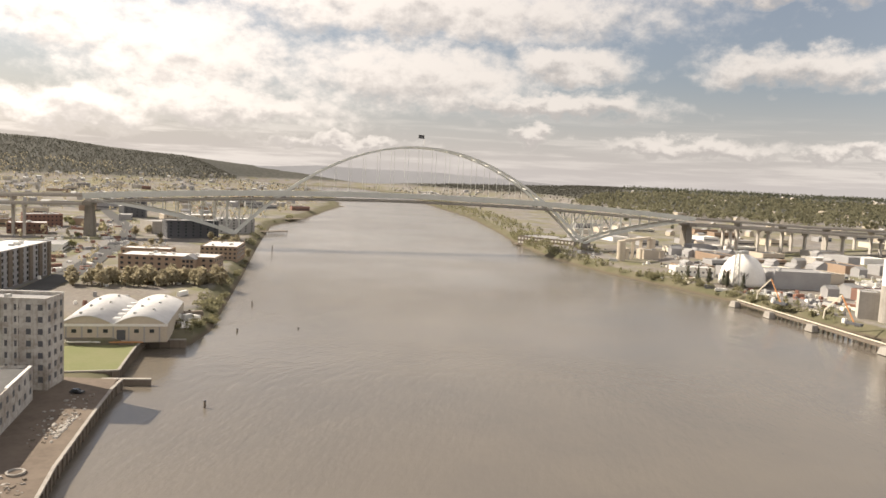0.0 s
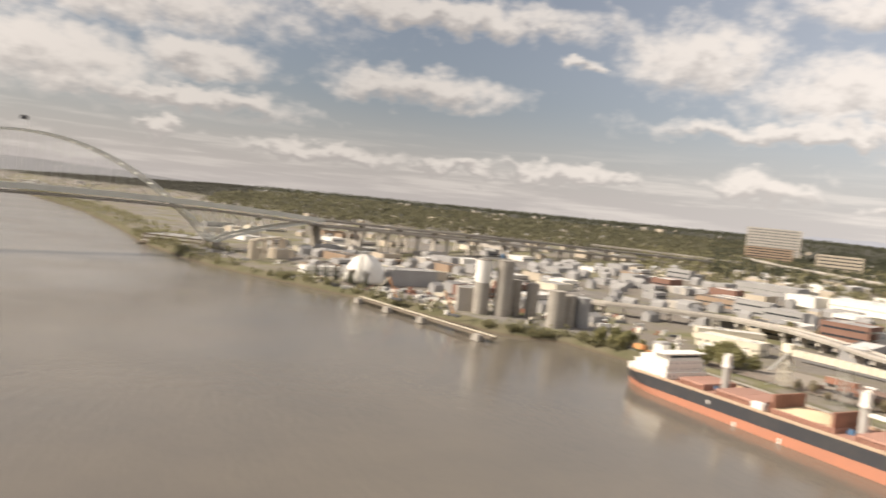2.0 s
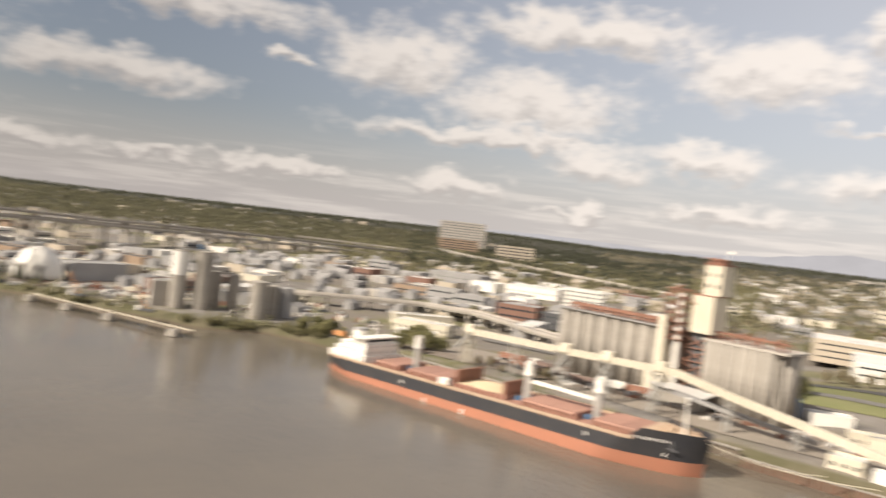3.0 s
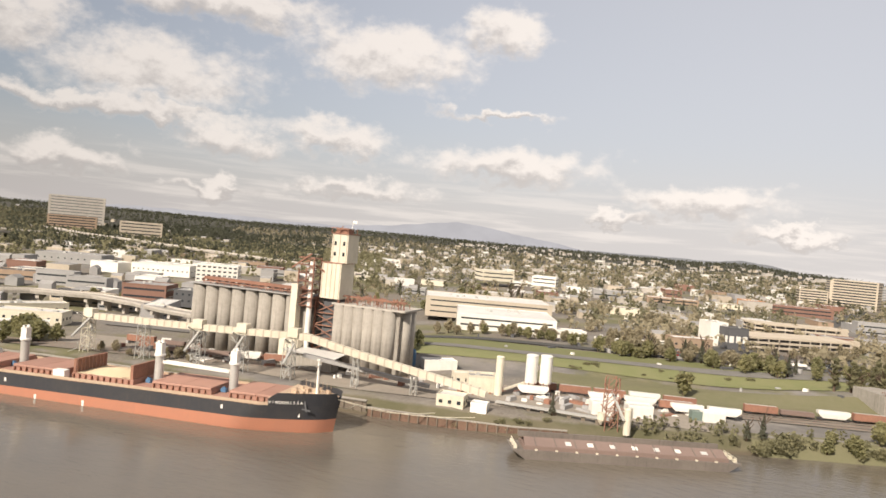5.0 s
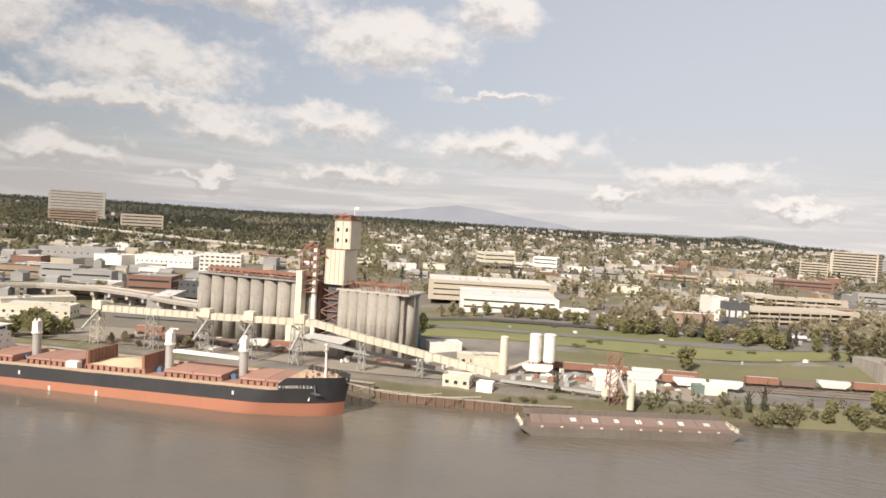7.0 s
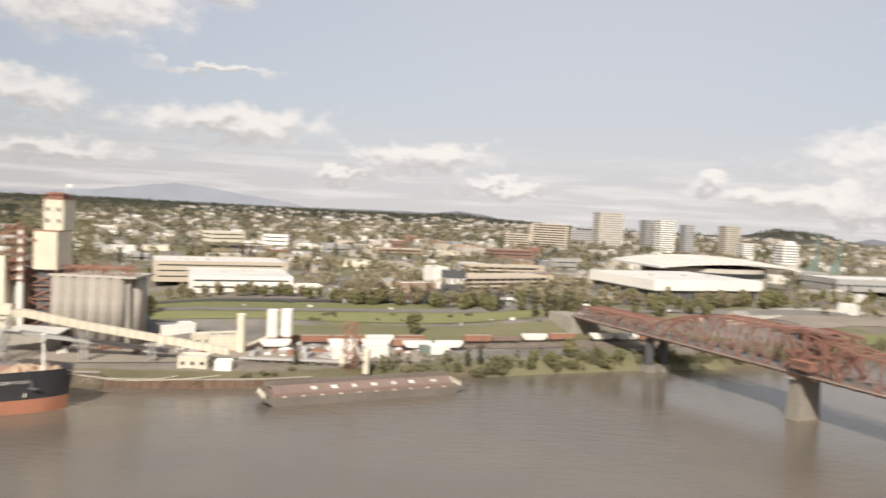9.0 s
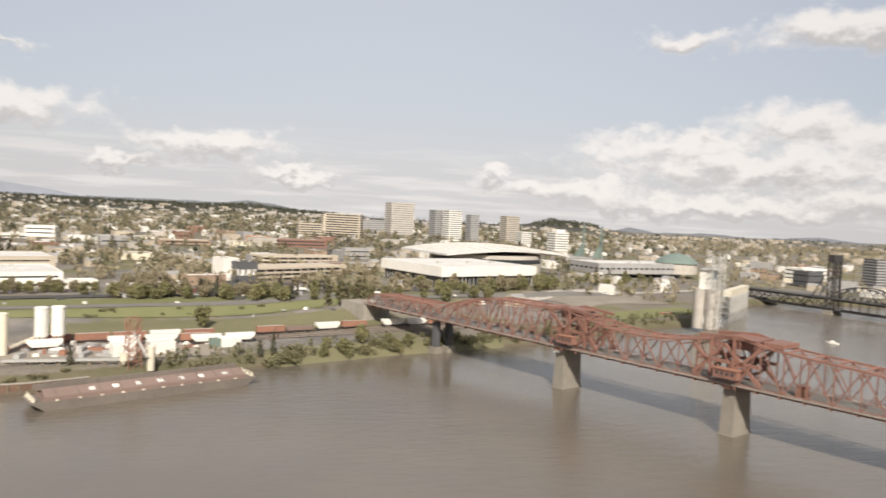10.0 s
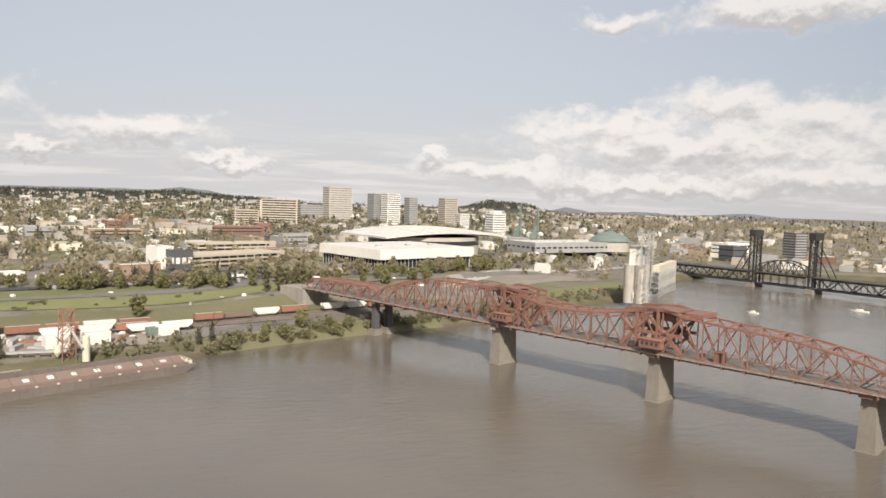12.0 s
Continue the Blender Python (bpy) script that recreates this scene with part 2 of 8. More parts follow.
BUFF = M("buff_deck_paint", (0.48, 0.36, 0.26), (0.36, 0.26, 0.18), 0.7)
BARGE_GREY = M("scuffed_barge_steel", (0.17, 0.145, 0.125), (0.10, 0.085, 0.075), 0.7, streak=0.4)
BARGE_RED = M("barge_cover_brown", (0.215, 0.152, 0.128), (0.165, 0.12, 0.104), 0.7, fine=0.5)
ASPHALT = M("asphalt", (0.10, 0.097, 0.092), (0.065, 0.062, 0.06), 0.92, fine=0.3)
ROADGREY = M("worn_road", (0.20, 0.19, 0.175), (0.14, 0.13, 0.12), 0.9, fine=0.3)
GRAVEL = M("gravel_yard", (0.29, 0.255, 0.215), (0.18, 0.155, 0.13), 0.95, fine=0.35, coarse=0.03)
DIRT = M("brown_dirt", (0.175, 0.14, 0.11), (0.085, 0.066, 0.052), 0.95, fine=0.5, coarse=0.06)
GRASS = M("mown_grass", (0.165, 0.175, 0.08), (0.22, 0.20, 0.115), 0.95, fine=0.6, coarse=0.05, bump=0.4)
ROUGH_GRASS = M("rough_bank_grass", (0.15, 0.145, 0.083), (0.20, 0.175, 0.115), 0.95, fine=0.5, coarse=0.04, bump=0.5)
WOOD = M("weathered_timber", (0.20, 0.165, 0.13), (0.11, 0.09, 0.07), 0.9, streak=0.3)
BRICK_RED = M("red_brick_wall", (0.25, 0.145, 0.112), (0.18, 0.105, 0.083), 0.9, fine=1.5)
BRICK_TAN = M("tan_brick_wall", (0.34, 0.25, 0.18), (0.25, 0.18, 0.13), 0.9, fine=1.5)
ORANGE = M("orange_stucco", (0.55, 0.27, 0.12), (0.42, 0.2, 0.1), 0.85)
STUCCO_GREY = M("grey_stucco", (0.36, 0.35, 0.34), (0.25, 0.24, 0.235), 0.88)
STUCCO_DARK = M("charcoal_cladding", (0.10, 0.10, 0.105), (0.07, 0.07, 0.075), 0.8)
STUCCO_BEIGE = M("beige_stucco", (0.52, 0.45, 0.36), (0.40, 0.34, 0.27), 0.88)
OLD_WHITE = M("peeling_whitewash", (0.56, 0.53, 0.48), (0.28, 0.24, 0.20), 0.9, fine=0.7, coarse=0.12, amount=0.95, streak=0.5)
GLASS_PALE = M("pale_window_glass", (0.20, 0.205, 0.21), (0.14, 0.14, 0.145), 0.2, bump=0.0)
GLASS = M("dark_window_glass", (0.035, 0.04, 0.045), (0.06, 0.065, 0.07), 0.12, bump=0.0)
BLUE = M("blue_paint", (0.09, 0.19, 0.32), (0.07, 0.14, 0.24), 0.6)
OLD_SHEET = M("old_brown_sheet_piling", (0.20, 0.125, 0.09), (0.12, 0.08, 0.06), 0.9, amount=0.95, streak=0.4)
GREEN_STEEL = M("green_painted_steel", (0.17, 0.22, 0.195), (0.13, 0.165, 0.15), 0.5)
YELLOW = M("yellow_paint", (0.62, 0.46, 0.10), (0.45, 0.33, 0.1), 0.6)
GRAIN = M("pile_of_grain", (0.60, 0.49, 0.33), (0.5, 0.4, 0.26), 0.95)
BARK = M("bark", (0.13, 0.095, 0.07), (0.07, 0.05, 0.04), 0.95)
LEAF_A = leaf_material("spring_leaves", (0.40, 0.37, 0.20), (0.25, 0.245, 0.13))
LEAF_B = leaf_material("bare_olive_twigs", (0.46, 0.40, 0.28), (0.33, 0.29, 0.195))
LEAF_C = leaf_material("conifer_needles", (0.105, 0.11, 0.078), (0.15, 0.148, 0.105))
LEAF_FAR = leaf_material("far_hill_woods", (0.105, 0.102, 0.085), (0.13, 0.124, 0.104))
LEAF_BLUFF = leaf_material("budding_bluff_woods", (0.26, 0.245, 0.15), (0.165, 0.157, 0.105))
LEAF_D = leaf_material("shrub_leaves", (0.32, 0.295, 0.175), (0.21, 0.20, 0.12))


def ground_material():
    """Land: gravel, dry earth and rough grass, with woods' litter on the hills."""
    m = bpy.data.materials.new("land")
    m.use_nodes = True
    k = Net(m.node_tree)
    pos = k.n("ShaderNodeTexCoord").outputs["Object"]
    sep = k.n("ShaderNodeSeparateXYZ", Vector=pos)
    big = k.noise(pos, 0.008, 5.0, 0.6)
    mid = k.noise(pos, 0.05, 5.0, 0.6)
    fine = k.noise(pos, 0.6, 4.0, 0.6)
    earth = k.mix(k.ramp(fine, 0.3, 0.7), rgb(0.225, 0.20, 0.17), rgb(0.16, 0.14, 0.12))
    pave = k.mix(k.ramp(mid, 0.35, 0.65), rgb(0.16, 0.15, 0.14), rgb(0.24, 0.22, 0.20))
    green = k.mix(k.ramp(mid, 0.35, 0.65), rgb(0.145, 0.142, 0.078), rgb(0.20, 0.18, 0.115))
    c = k.mix(k.ramp(big, 0.44, 0.56), earth, pave)
    c = k.mix(k.ramp(k.noise(pos, 0.013, 5.0, 0.65), 0.47, 0.60), c, green)
    # river banks are rough grass down to mud at the water's edge
    bank = k.ramp(sep.outputs[2], 5.9, 4.8)
    c = k.mix(bank, c, k.mix(k.ramp(mid, 0.35, 0.65), rgb(0.105, 0.10, 0.058), rgb(0.145, 0.128, 0.085)))
    c = k.mix(k.ramp(sep.outputs[2], 1.6, 0.5), c, rgb(0.11, 0.09, 0.065))
    hill = k.ramp(sep.outputs[2], 22.0, 40.0)
    wood = k.mix(k.ramp(mid, 0.35, 0.65), rgb(0.068, 0.066, 0.056), rgb(0.09, 0.087, 0.074))
    c = k.mix(hill, c, wood)
    bs = k.n("ShaderNodeBsdfPrincipled", Roughness=0.95)
    bs.inputs["Specular IOR Level"].default_value = 0.08
    k.set(bs.inputs["Base Color"], c)
    b = k.n("ShaderNodeBump", Strength=0.4, Distance=0.4, Height=fine)
    k.set(bs.inputs["Normal"], b.outputs[0])
    k.t.links.new(bs.outputs[0], k.n("ShaderNodeOutputMaterial").inputs[0])
    return m


LAND = ground_material()

# ---- building helpers ----


def mesh_of(name, bm, mat, smooth=False):
    me = bpy.data.meshes.new(name)
    bmesh.ops.recalc_face_normals(bm, faces=bm.faces[:])
    bm.to_mesh(me)
    bm.free()
    me.materials.append(mat)
    if smooth:
        for p in me.polygons:
            p.use_smooth = True
    return me


def part(name, bm, mat, parent=None, label="", smooth=False):
    ob = new(name, mesh_of(name, bm, mat, smooth))
    if parent is not None:
        ob.parent = parent
    if label:
        tagged(ob, label)
    return ob


def piece(name, me, parent, m):
    """One more object on a shared mesh."""
    ob = new(name, me)
    ob.parent = parent
    ob.matrix_basis = m
    return ob


def thing(name, x, y, z, rz, label, category, group="", kind=""):
    ob = new(name)
    ob.matrix_world = pose(x, y, z, 0, 0, rz)
    ob.empty_display_size = 0.5
    return tagged(ob, label, category, group, kind)


def BM():
    return bmesh.new()


def hexa(bm, pts):
    """A box from eight corners: four below, four above, both counter-clockwise."""
    v = [bm.verts.new(p) for p in pts]
    for f in ((3, 2, 1, 0), (4, 5, 6, 7), (0, 1, 5, 4), (1, 2, 6, 5), (2, 3, 7, 6), (3, 0, 4, 7)):
        bm.faces.new([v[i] for i in f])
    return bm


def bx(bm, cx, cy, z0, sx, sy, sz, rz=0.0, taper=1.0):
    c, s = math.cos(radians(rz)), math.sin(radians(rz))
    pts = []
    for z, k in ((z0, 1.0), (z0 + sz, taper)):
        for ux, uy in ((-1, -1), (1, -1), (1, 1), (-1, 1)):
            px, py = ux * sx / 2 * k, uy * sy / 2 * k
            pts.append((cx + px * c - py * s, cy + px * s + py * c, z))
    return hexa(bm, pts)


def beam(bm, p, q, w, h=None):
    p, q = Vector(p), Vector(q)
    h = h or w
    d = (q - p).normalized()
    side = d.cross(Vector((0, 0, 1)))
    side = Vector((1, 0, 0)) if side.length < 1e-4 else side.normalized()
    upv = side.cross(d)
    pts = []
    for e in (p, q):
        for a, b in ((-1, -1), (1, -1), (1, 1), (-1, 1)):
            pts.append(e + side * (a * w / 2) + upv * (b * h / 2))
    return hexa(bm, pts)


def sweep(bm, pts, w, h):
    """One joined bar of oblong section along a line of points; w and h may vary from point to point."""
    pts = [Vector(p) for p in pts]
    rows = []
    for i, p in enumerate(pts):
        d = (pts[min(i + 1, len(pts) - 1)] - pts[max(i - 1, 0)]).normalized()
        side = d.cross(Vector((0, 0, 1))).normalized()
        upv = side.cross(d)
        a, b = (w[i] if isinstance(w, list) else w) / 2, (h[i] if isinstance(h, list) else h) / 2
        rows.append([bm.verts.new(p + side * x * a + upv * y * b) for x, y in ((-1, -1), (1, -1), (1, 1), (-1, 1))])
    for r, q in zip(rows, rows[1:]):
        for j in range(4):
            bm.faces.new((r[j], r[(j + 1) % 4], q[(j + 1) % 4], q[j]))
    bm.faces.new(rows[0][::-1])
    bm.faces.new(rows[-1])
    return bm


def cyl(bm, cx, cy, z0, r, h, n=20, r2=None):
    r2 = r if r2 is None else r2
    lo = [bm.verts.new((cx + r * math.cos(2 * math.pi * i / n), cy + r * math.sin(2 * math.pi * i / n), z0)) for i in range(n)]
    hi = [bm.verts.new((cx + r2 * math.cos(2 * math.pi * i / n), cy + r2 * math.sin(2 * math.pi * i / n), z0 + h)) for i in range(n)]
    for i in range(n):
        bm.faces.new((lo[i], lo[(i + 1) % n], hi[(i + 1) % n], hi[i]))
    bm.faces.new(lo[::-1])
    bm.faces.new(hi)
    return bm


def prism(bm, pts, z0, z1):
    lo = [bm.verts.new((p[0], p[1], z0)) for p in pts]
    hi = [bm.verts.new((p[0], p[1], z1)) for p in pts]
    n = len(pts)
    for i in range(n):
        bm.faces.new((lo[i], lo[(i + 1) % n], hi[(i + 1) % n], hi[i]))
    bm.faces.new(lo[::-1])
    bm.faces.new(hi)
    return bm


def lathe(bm, prof, n=28, cx=0.0, cy=0.0):
    rings = [[bm.verts.new((cx + r * math.cos(2 * math.pi * i / n), cy + r * math.sin(2 * math.pi * i / n), z)) for i in range(n)] for r, z in prof]
    for a, b in zip(rings, rings[1:]):
        for i in range(n):
            bm.faces.new((a[i], a[(i + 1) % n], b[(i + 1) % n], b[i]))
    bm.faces.new(rings[0][::-1])
    bm.faces.new(rings[-1])
    return bm


def interp(table, s):
    return float(np.interp(s, [a for a, b in table], [b for a, b in table]))


# ---- land and river ----
EAST_BANK = [(-1500, 3900), (-900, 3000), (-498, 1943), (-307, 1488), (-185, 1119), (-117, 890), (-60, 757), (-5, 666), (40, 612), (88, 545), (132, 474),
             (158, 428), (195, 410), (222, 345), (236, 300), (250, 230), (261, 180), (270, 135), (282, 73), (320, -2), (337, -35), (358, -80),
             (374, -125), (393, -183), (447, -267), (470, -333), (545, -420), (612, -490), (640, -560), (600, -690), (520, -820), (480, -1000), (600, -1900)]
WEST_BANK = [(450, -1900), (360, -1000), (350, -700), (345, -560), (325, -445), (200, -365), (95, -280), (40, -200), (-30, -80), (-72, 20), (-130.5, 141), (-168, 213.5),
             (-172.5, 221), (-184, 244), (-194, 267), (-190.6, 271), (-180, 277), (-187, 304), (-218, 372), (-265, 474), (-350, 654), (-478, 935), (-512, 1117), (-650, 1613), (-1150, 2700), (-1900, 3800)]
RIVER = np.array(EAST_BANK + WEST_BANK, float)


def seg_dist(px, py, poly, closed):
    d = np.full(px.shape, 1e9)
    n = len(poly)
    for i in range(n if closed else n - 1):
        a, b = poly[i], poly[(i + 1) % n]
        ab = b - a
        t = np.clip(((px - a[0]) * ab[0] + (py - a[1]) * ab[1]) / (ab @ ab), 0, 1)
        d = np.minimum(d, np.hypot(px - a[0] - t * ab[0], py - a[1] - t * ab[1]))
    return d


def inside(px, py, poly):
    ins = np.zeros(px.shape, bool)
    n = len(poly)
    for i in range(n):
        (x0, y0), (x1, y1) = poly[i], poly[(i + 1) % n]
        if y0 == y1:
            continue
        hit = ((y0 > py) != (y1 > py)) & (px < (x1 - x0) * (py - y0) / (y1 - y0) + x0)
        ins ^= hit
    return ins


def smooth(x, a, b):
    t = np.clip((x - a) / (b - a), 0, 1)
    return t * t * (3 - 2 * t)


# skyline as seen from over the river: azimuth (left positive), elevation in degrees
SKY_AZ = [-180, -150, -139, -131, -126, -120, -117, -115, -112, -110, -106, -98, -92, -88.7, -86, -80, -62, -50, -43, -25, -8, 4, 14, 21, 25, 30, 34, 38, 42, 48, 60, 90, 180]
SKY_EL = [-1.0, -1.2, -1.2, -0.55, -0.8, -0.85, -0.75, -0.15, 0.05, -0.5, -0.5, -0.5, -0.25, 0.05, -0.1, -0.15, 0.0, -0.1, 0.05, -0.02, 0.0, -0.05, -0.35, -0.2, 0.15, 0.5, 0.9, 1.1, 1.6, 1.7, 1.5, 1.0, -1.0]


def land_height(x, y):
    x, y = np.asarray(x, float), np.asarray(y, float)
    d = seg_dist(x, y, RIVER, True)
    sd = np.where(inside(x, y, RIVER), -d, d)
    r = np.hypot(x, y)
    az = np.degrees(np.arctan2(-x, y))
    z = np.interp(sd, [-9, 9], [-4.5, 6.0])
    e = seg_dist(x, y, np.array(EAST_BANK, float), False)
    east = (sd > 0) & (x > -120 + 0 * y) & (e <= d + 1)
    # embankments up to the avenue and the street above it
    south = smooth(y, 260, 150)
    step = 3.0 * smooth(e, 62, 84) + 4.0 * smooth(e, 100, 130)
    z = z + np.where(east, step * south * smooth(y, -420, -300), 0)
    z = z + np.where(east, smooth(e, 200, 900) * 14 * smooth(az, -160, -140), 0)
    # the bridge landing
    z = z + np.where(east, 5.5 * np.exp(-((x - 455) ** 2 + (y + 62) ** 2) / 45.0 ** 2), 0)
    # the old mill's lots lie low behind their seawalls
    lot = (x < -50) & (x > -330) & (y > 0) & (y < 252 + 0.5 * (x + 200))
    z = np.where(lot, np.minimum(z, 3.2), z)
    # far ridges
    ridge = 78 + r * np.tan(np.radians(np.interp(az, SKY_AZ, SKY_EL))) - 7
    start = np.interp(az, [-140, -100, -60, -15, -4, 2, 8, 20, 45], [2200, 1900, 1500, 1350, 1250, 1400, 2600, 2600, 2300])
    f = smooth(r, start, np.minimum(start * 2.2, 4300))
    away = smooth(sd, 120, 500)
    z = np.where(sd > 0, z + (np.maximum(ridge, z) - z) * f * away, z)
    return z


def axis(dense_lo, dense_hi, step, far, growth=1.075):
    a = list(np.arange(dense_lo, dense_hi + 0.1, step))
    s, v = step, a[-1]
    while v < far:
        s *= growth
        v += s
        a.append(min(v, far))
    s, v = step, a[0]
    while v > -far:
        s *= growth
        v -= s
        a.insert(0, max(v, -far))
    return np.array(a)


GRID = {}


def build_ground():
    xs, ys = axis(-420, 560, 5.0, 4000), axis(-420, 700, 5.0, 4200)
    gx, gy = np.meshgrid(xs, ys)
    hz = land_height(gx, gy)
    GRID.update(x=xs, y=ys, z=hz)
    nx, ny = len(xs), len(ys)
    verts = np.stack([gx, gy, hz], -1).reshape(-1, 3)
    idx = np.arange(nx * ny).reshape(ny, nx)
    faces = np.stack([idx[:-1, :-1], idx[:-1, 1:], idx[1:, 1:], idx[1:, :-1]], -1).reshape(-1, 4)
    me = bpy.data.meshes.new("ground")
    me.from_pydata(verts.tolist(), [], faces.tolist())
    me.materials.append(LAND)
    for p in me.polygons:
        p.use_smooth = True
    tagged(new("ground", me), "gravel, earth and rough grass land along the river", "ground", kind="structure")
    bm = BM()
    v = [bm.verts.new(p) for p in ((-4000, -4200, 0), (4000, -4200, 0), (4000, 4200, 0), (-4000, 4200, 0))]
    bm.faces.new(v)
    tagged(part("water", bm, WATER), "muddy brown river with light wind ripples", "river", kind="structure")


build_ground()


def mountains(profile, far, tint, label):
    """A far range with haze put into its glowing colour: crest heights in degrees by azimuth, with a slope towards the
    viewer.
    """
    m = bpy.data.materials.new("haze_glow_range")
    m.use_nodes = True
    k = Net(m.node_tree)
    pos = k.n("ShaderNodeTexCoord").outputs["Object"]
    # distance haze is painted in as an emitted tint; no lamp is meant
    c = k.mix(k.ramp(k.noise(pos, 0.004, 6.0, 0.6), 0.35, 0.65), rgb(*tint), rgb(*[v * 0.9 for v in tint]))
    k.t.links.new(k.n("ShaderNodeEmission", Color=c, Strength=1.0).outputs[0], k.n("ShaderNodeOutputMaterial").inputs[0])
    az = np.arange(profile[0][0], profile[-1][0] + 0.01, 0.2)
    verts = []
    for a in az:
        el = interp(profile, a) + 0.05 * noise.noise(Vector((a * 1.3, far * 0.01, 0)))
        for d, z in ((far, 78 + far * math.tan(radians(el))), (far - 260, -60.0), (far + 60, -60.0)):
            verts.append((-math.sin(radians(a)) * d, math.cos(radians(a)) * d, z))
    faces = []
    for i in range(len(az) - 1):
        p = 3 * i
        faces += [(p + 1, p + 4, p + 3, p), (p, p + 3, p + 5, p + 2)]
    me = bpy.data.meshes.new("backdrop")
    me.from_pydata(verts, [], faces)
    me.materials.append(m)
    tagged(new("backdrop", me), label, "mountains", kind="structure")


mountains([(-80, -0.6), (-75, 0.4), (-72, 0.75), (-69, 1.2), (-67, 1.4), (-65.3, 1.2), (-62, 0.7), (-57.5, 0.3), (-54, 0.3), (-49, 0.4), (-43, 0.45), (-36, 0.1), (-30, -0.6)], 4850, (0.335, 0.335, 0.355), "mountain range beyond the ridges, painted in glowing pale blue haze")
mountains([(-93.5, -0.8), (-92, -0.2), (-90.5, 0.1), (-88.4, 0.32), (-86.5, 0.08), (-83, 0.1), (-77, 0.05), (-74, -0.6)], 4650, (0.235, 0.235, 0.235), "wooded butte on the skyline, painted in glowing grey-blue haze")
mountains([(-152, -1.2), (-139.5, -1.0), (-137, -0.95), (-133.7, -0.6), (-131, -0.4), (-127, -0.7), (-124, -0.5), (-120, -0.65), (-118, -0.35), (-116, -0.8), (-104, -1.2)], 4750, (0.225, 0.222, 0.228), "hills beyond the city upstream, painted in glowing grey-blue haze")
mountains([(2, -0.5), (4.3, -0.1), (8.7, 0.2), (15, 0.45), (20, 0.46), (23.7, 0.55), (27, 0.3), (32, 0.3), (40, -0.5)], 4700, (0.215, 0.205, 0.20), "hills beyond the arch bridge, painted in glowing blue haze")


def gz(x, y):
    """The land's height, read from its grid."""
    xs, ys, h = GRID["x"], GRID["y"], GRID["z"]
    i = min(max(int(np.searchsorted(xs, x)) - 1, 0), len(xs) - 2)
    j = min(max(int(np.searchsorted(ys, y)) - 1, 0), len(ys) - 2)
    u, v = (x - xs[i]) / (xs[i + 1] - xs[i]), (y - ys[j]) / (ys[j + 1] - ys[j])
    return float((h[j, i] * (1 - u) + h[j, i + 1] * u) * (1 - v) + (h[j + 1, i] * (1 - u) + h[j + 1, i + 1] * u) * v)


def ribbon(name, pts, width, mat, label, category, off=0.3, level=None, step=12.0, kind="structure"):
    """A strip of road, track or grass that lies on the land, or on a given level."""
    pts = [Vector((p[0], p[1], 0)) for p in pts]
    fine = []
    for a, b in zip(pts, pts[1:]):
        n = max(1, int((b - a).length / step))
        fine += [a.lerp(b, i / n) for i in range(n)]
    fine.append(pts[-1])
    bm = BM()
    rows = []
    nacross = max(2, int(width / 5) + 1)
    for i, p in enumerate(fine):
        d = (fine[min(i + 1, len(fine) - 1)] - fine[max(i - 1, 0)]).normalized()
        s = Vector((-d.y, d.x, 0))
        row = []
        for j in range(nacross):
            q = p + s * (j / (nacross - 1) - 0.5) * width
            row.append(bm.verts.new((q.x, q.y, (gz(q.x, q.y) if level is None else level) + off)))
        rows.append(row)
    for a, b in zip(rows, rows[1:]):
        for j in range(nacross - 1):
            bm.faces.new((a[j], a[j + 1], b[j + 1], b[j]))
    ob = part(name, bm, mat)
    return tagged(ob, label, category, kind=kind)

# ---- the tied-arch bridge downstream ----


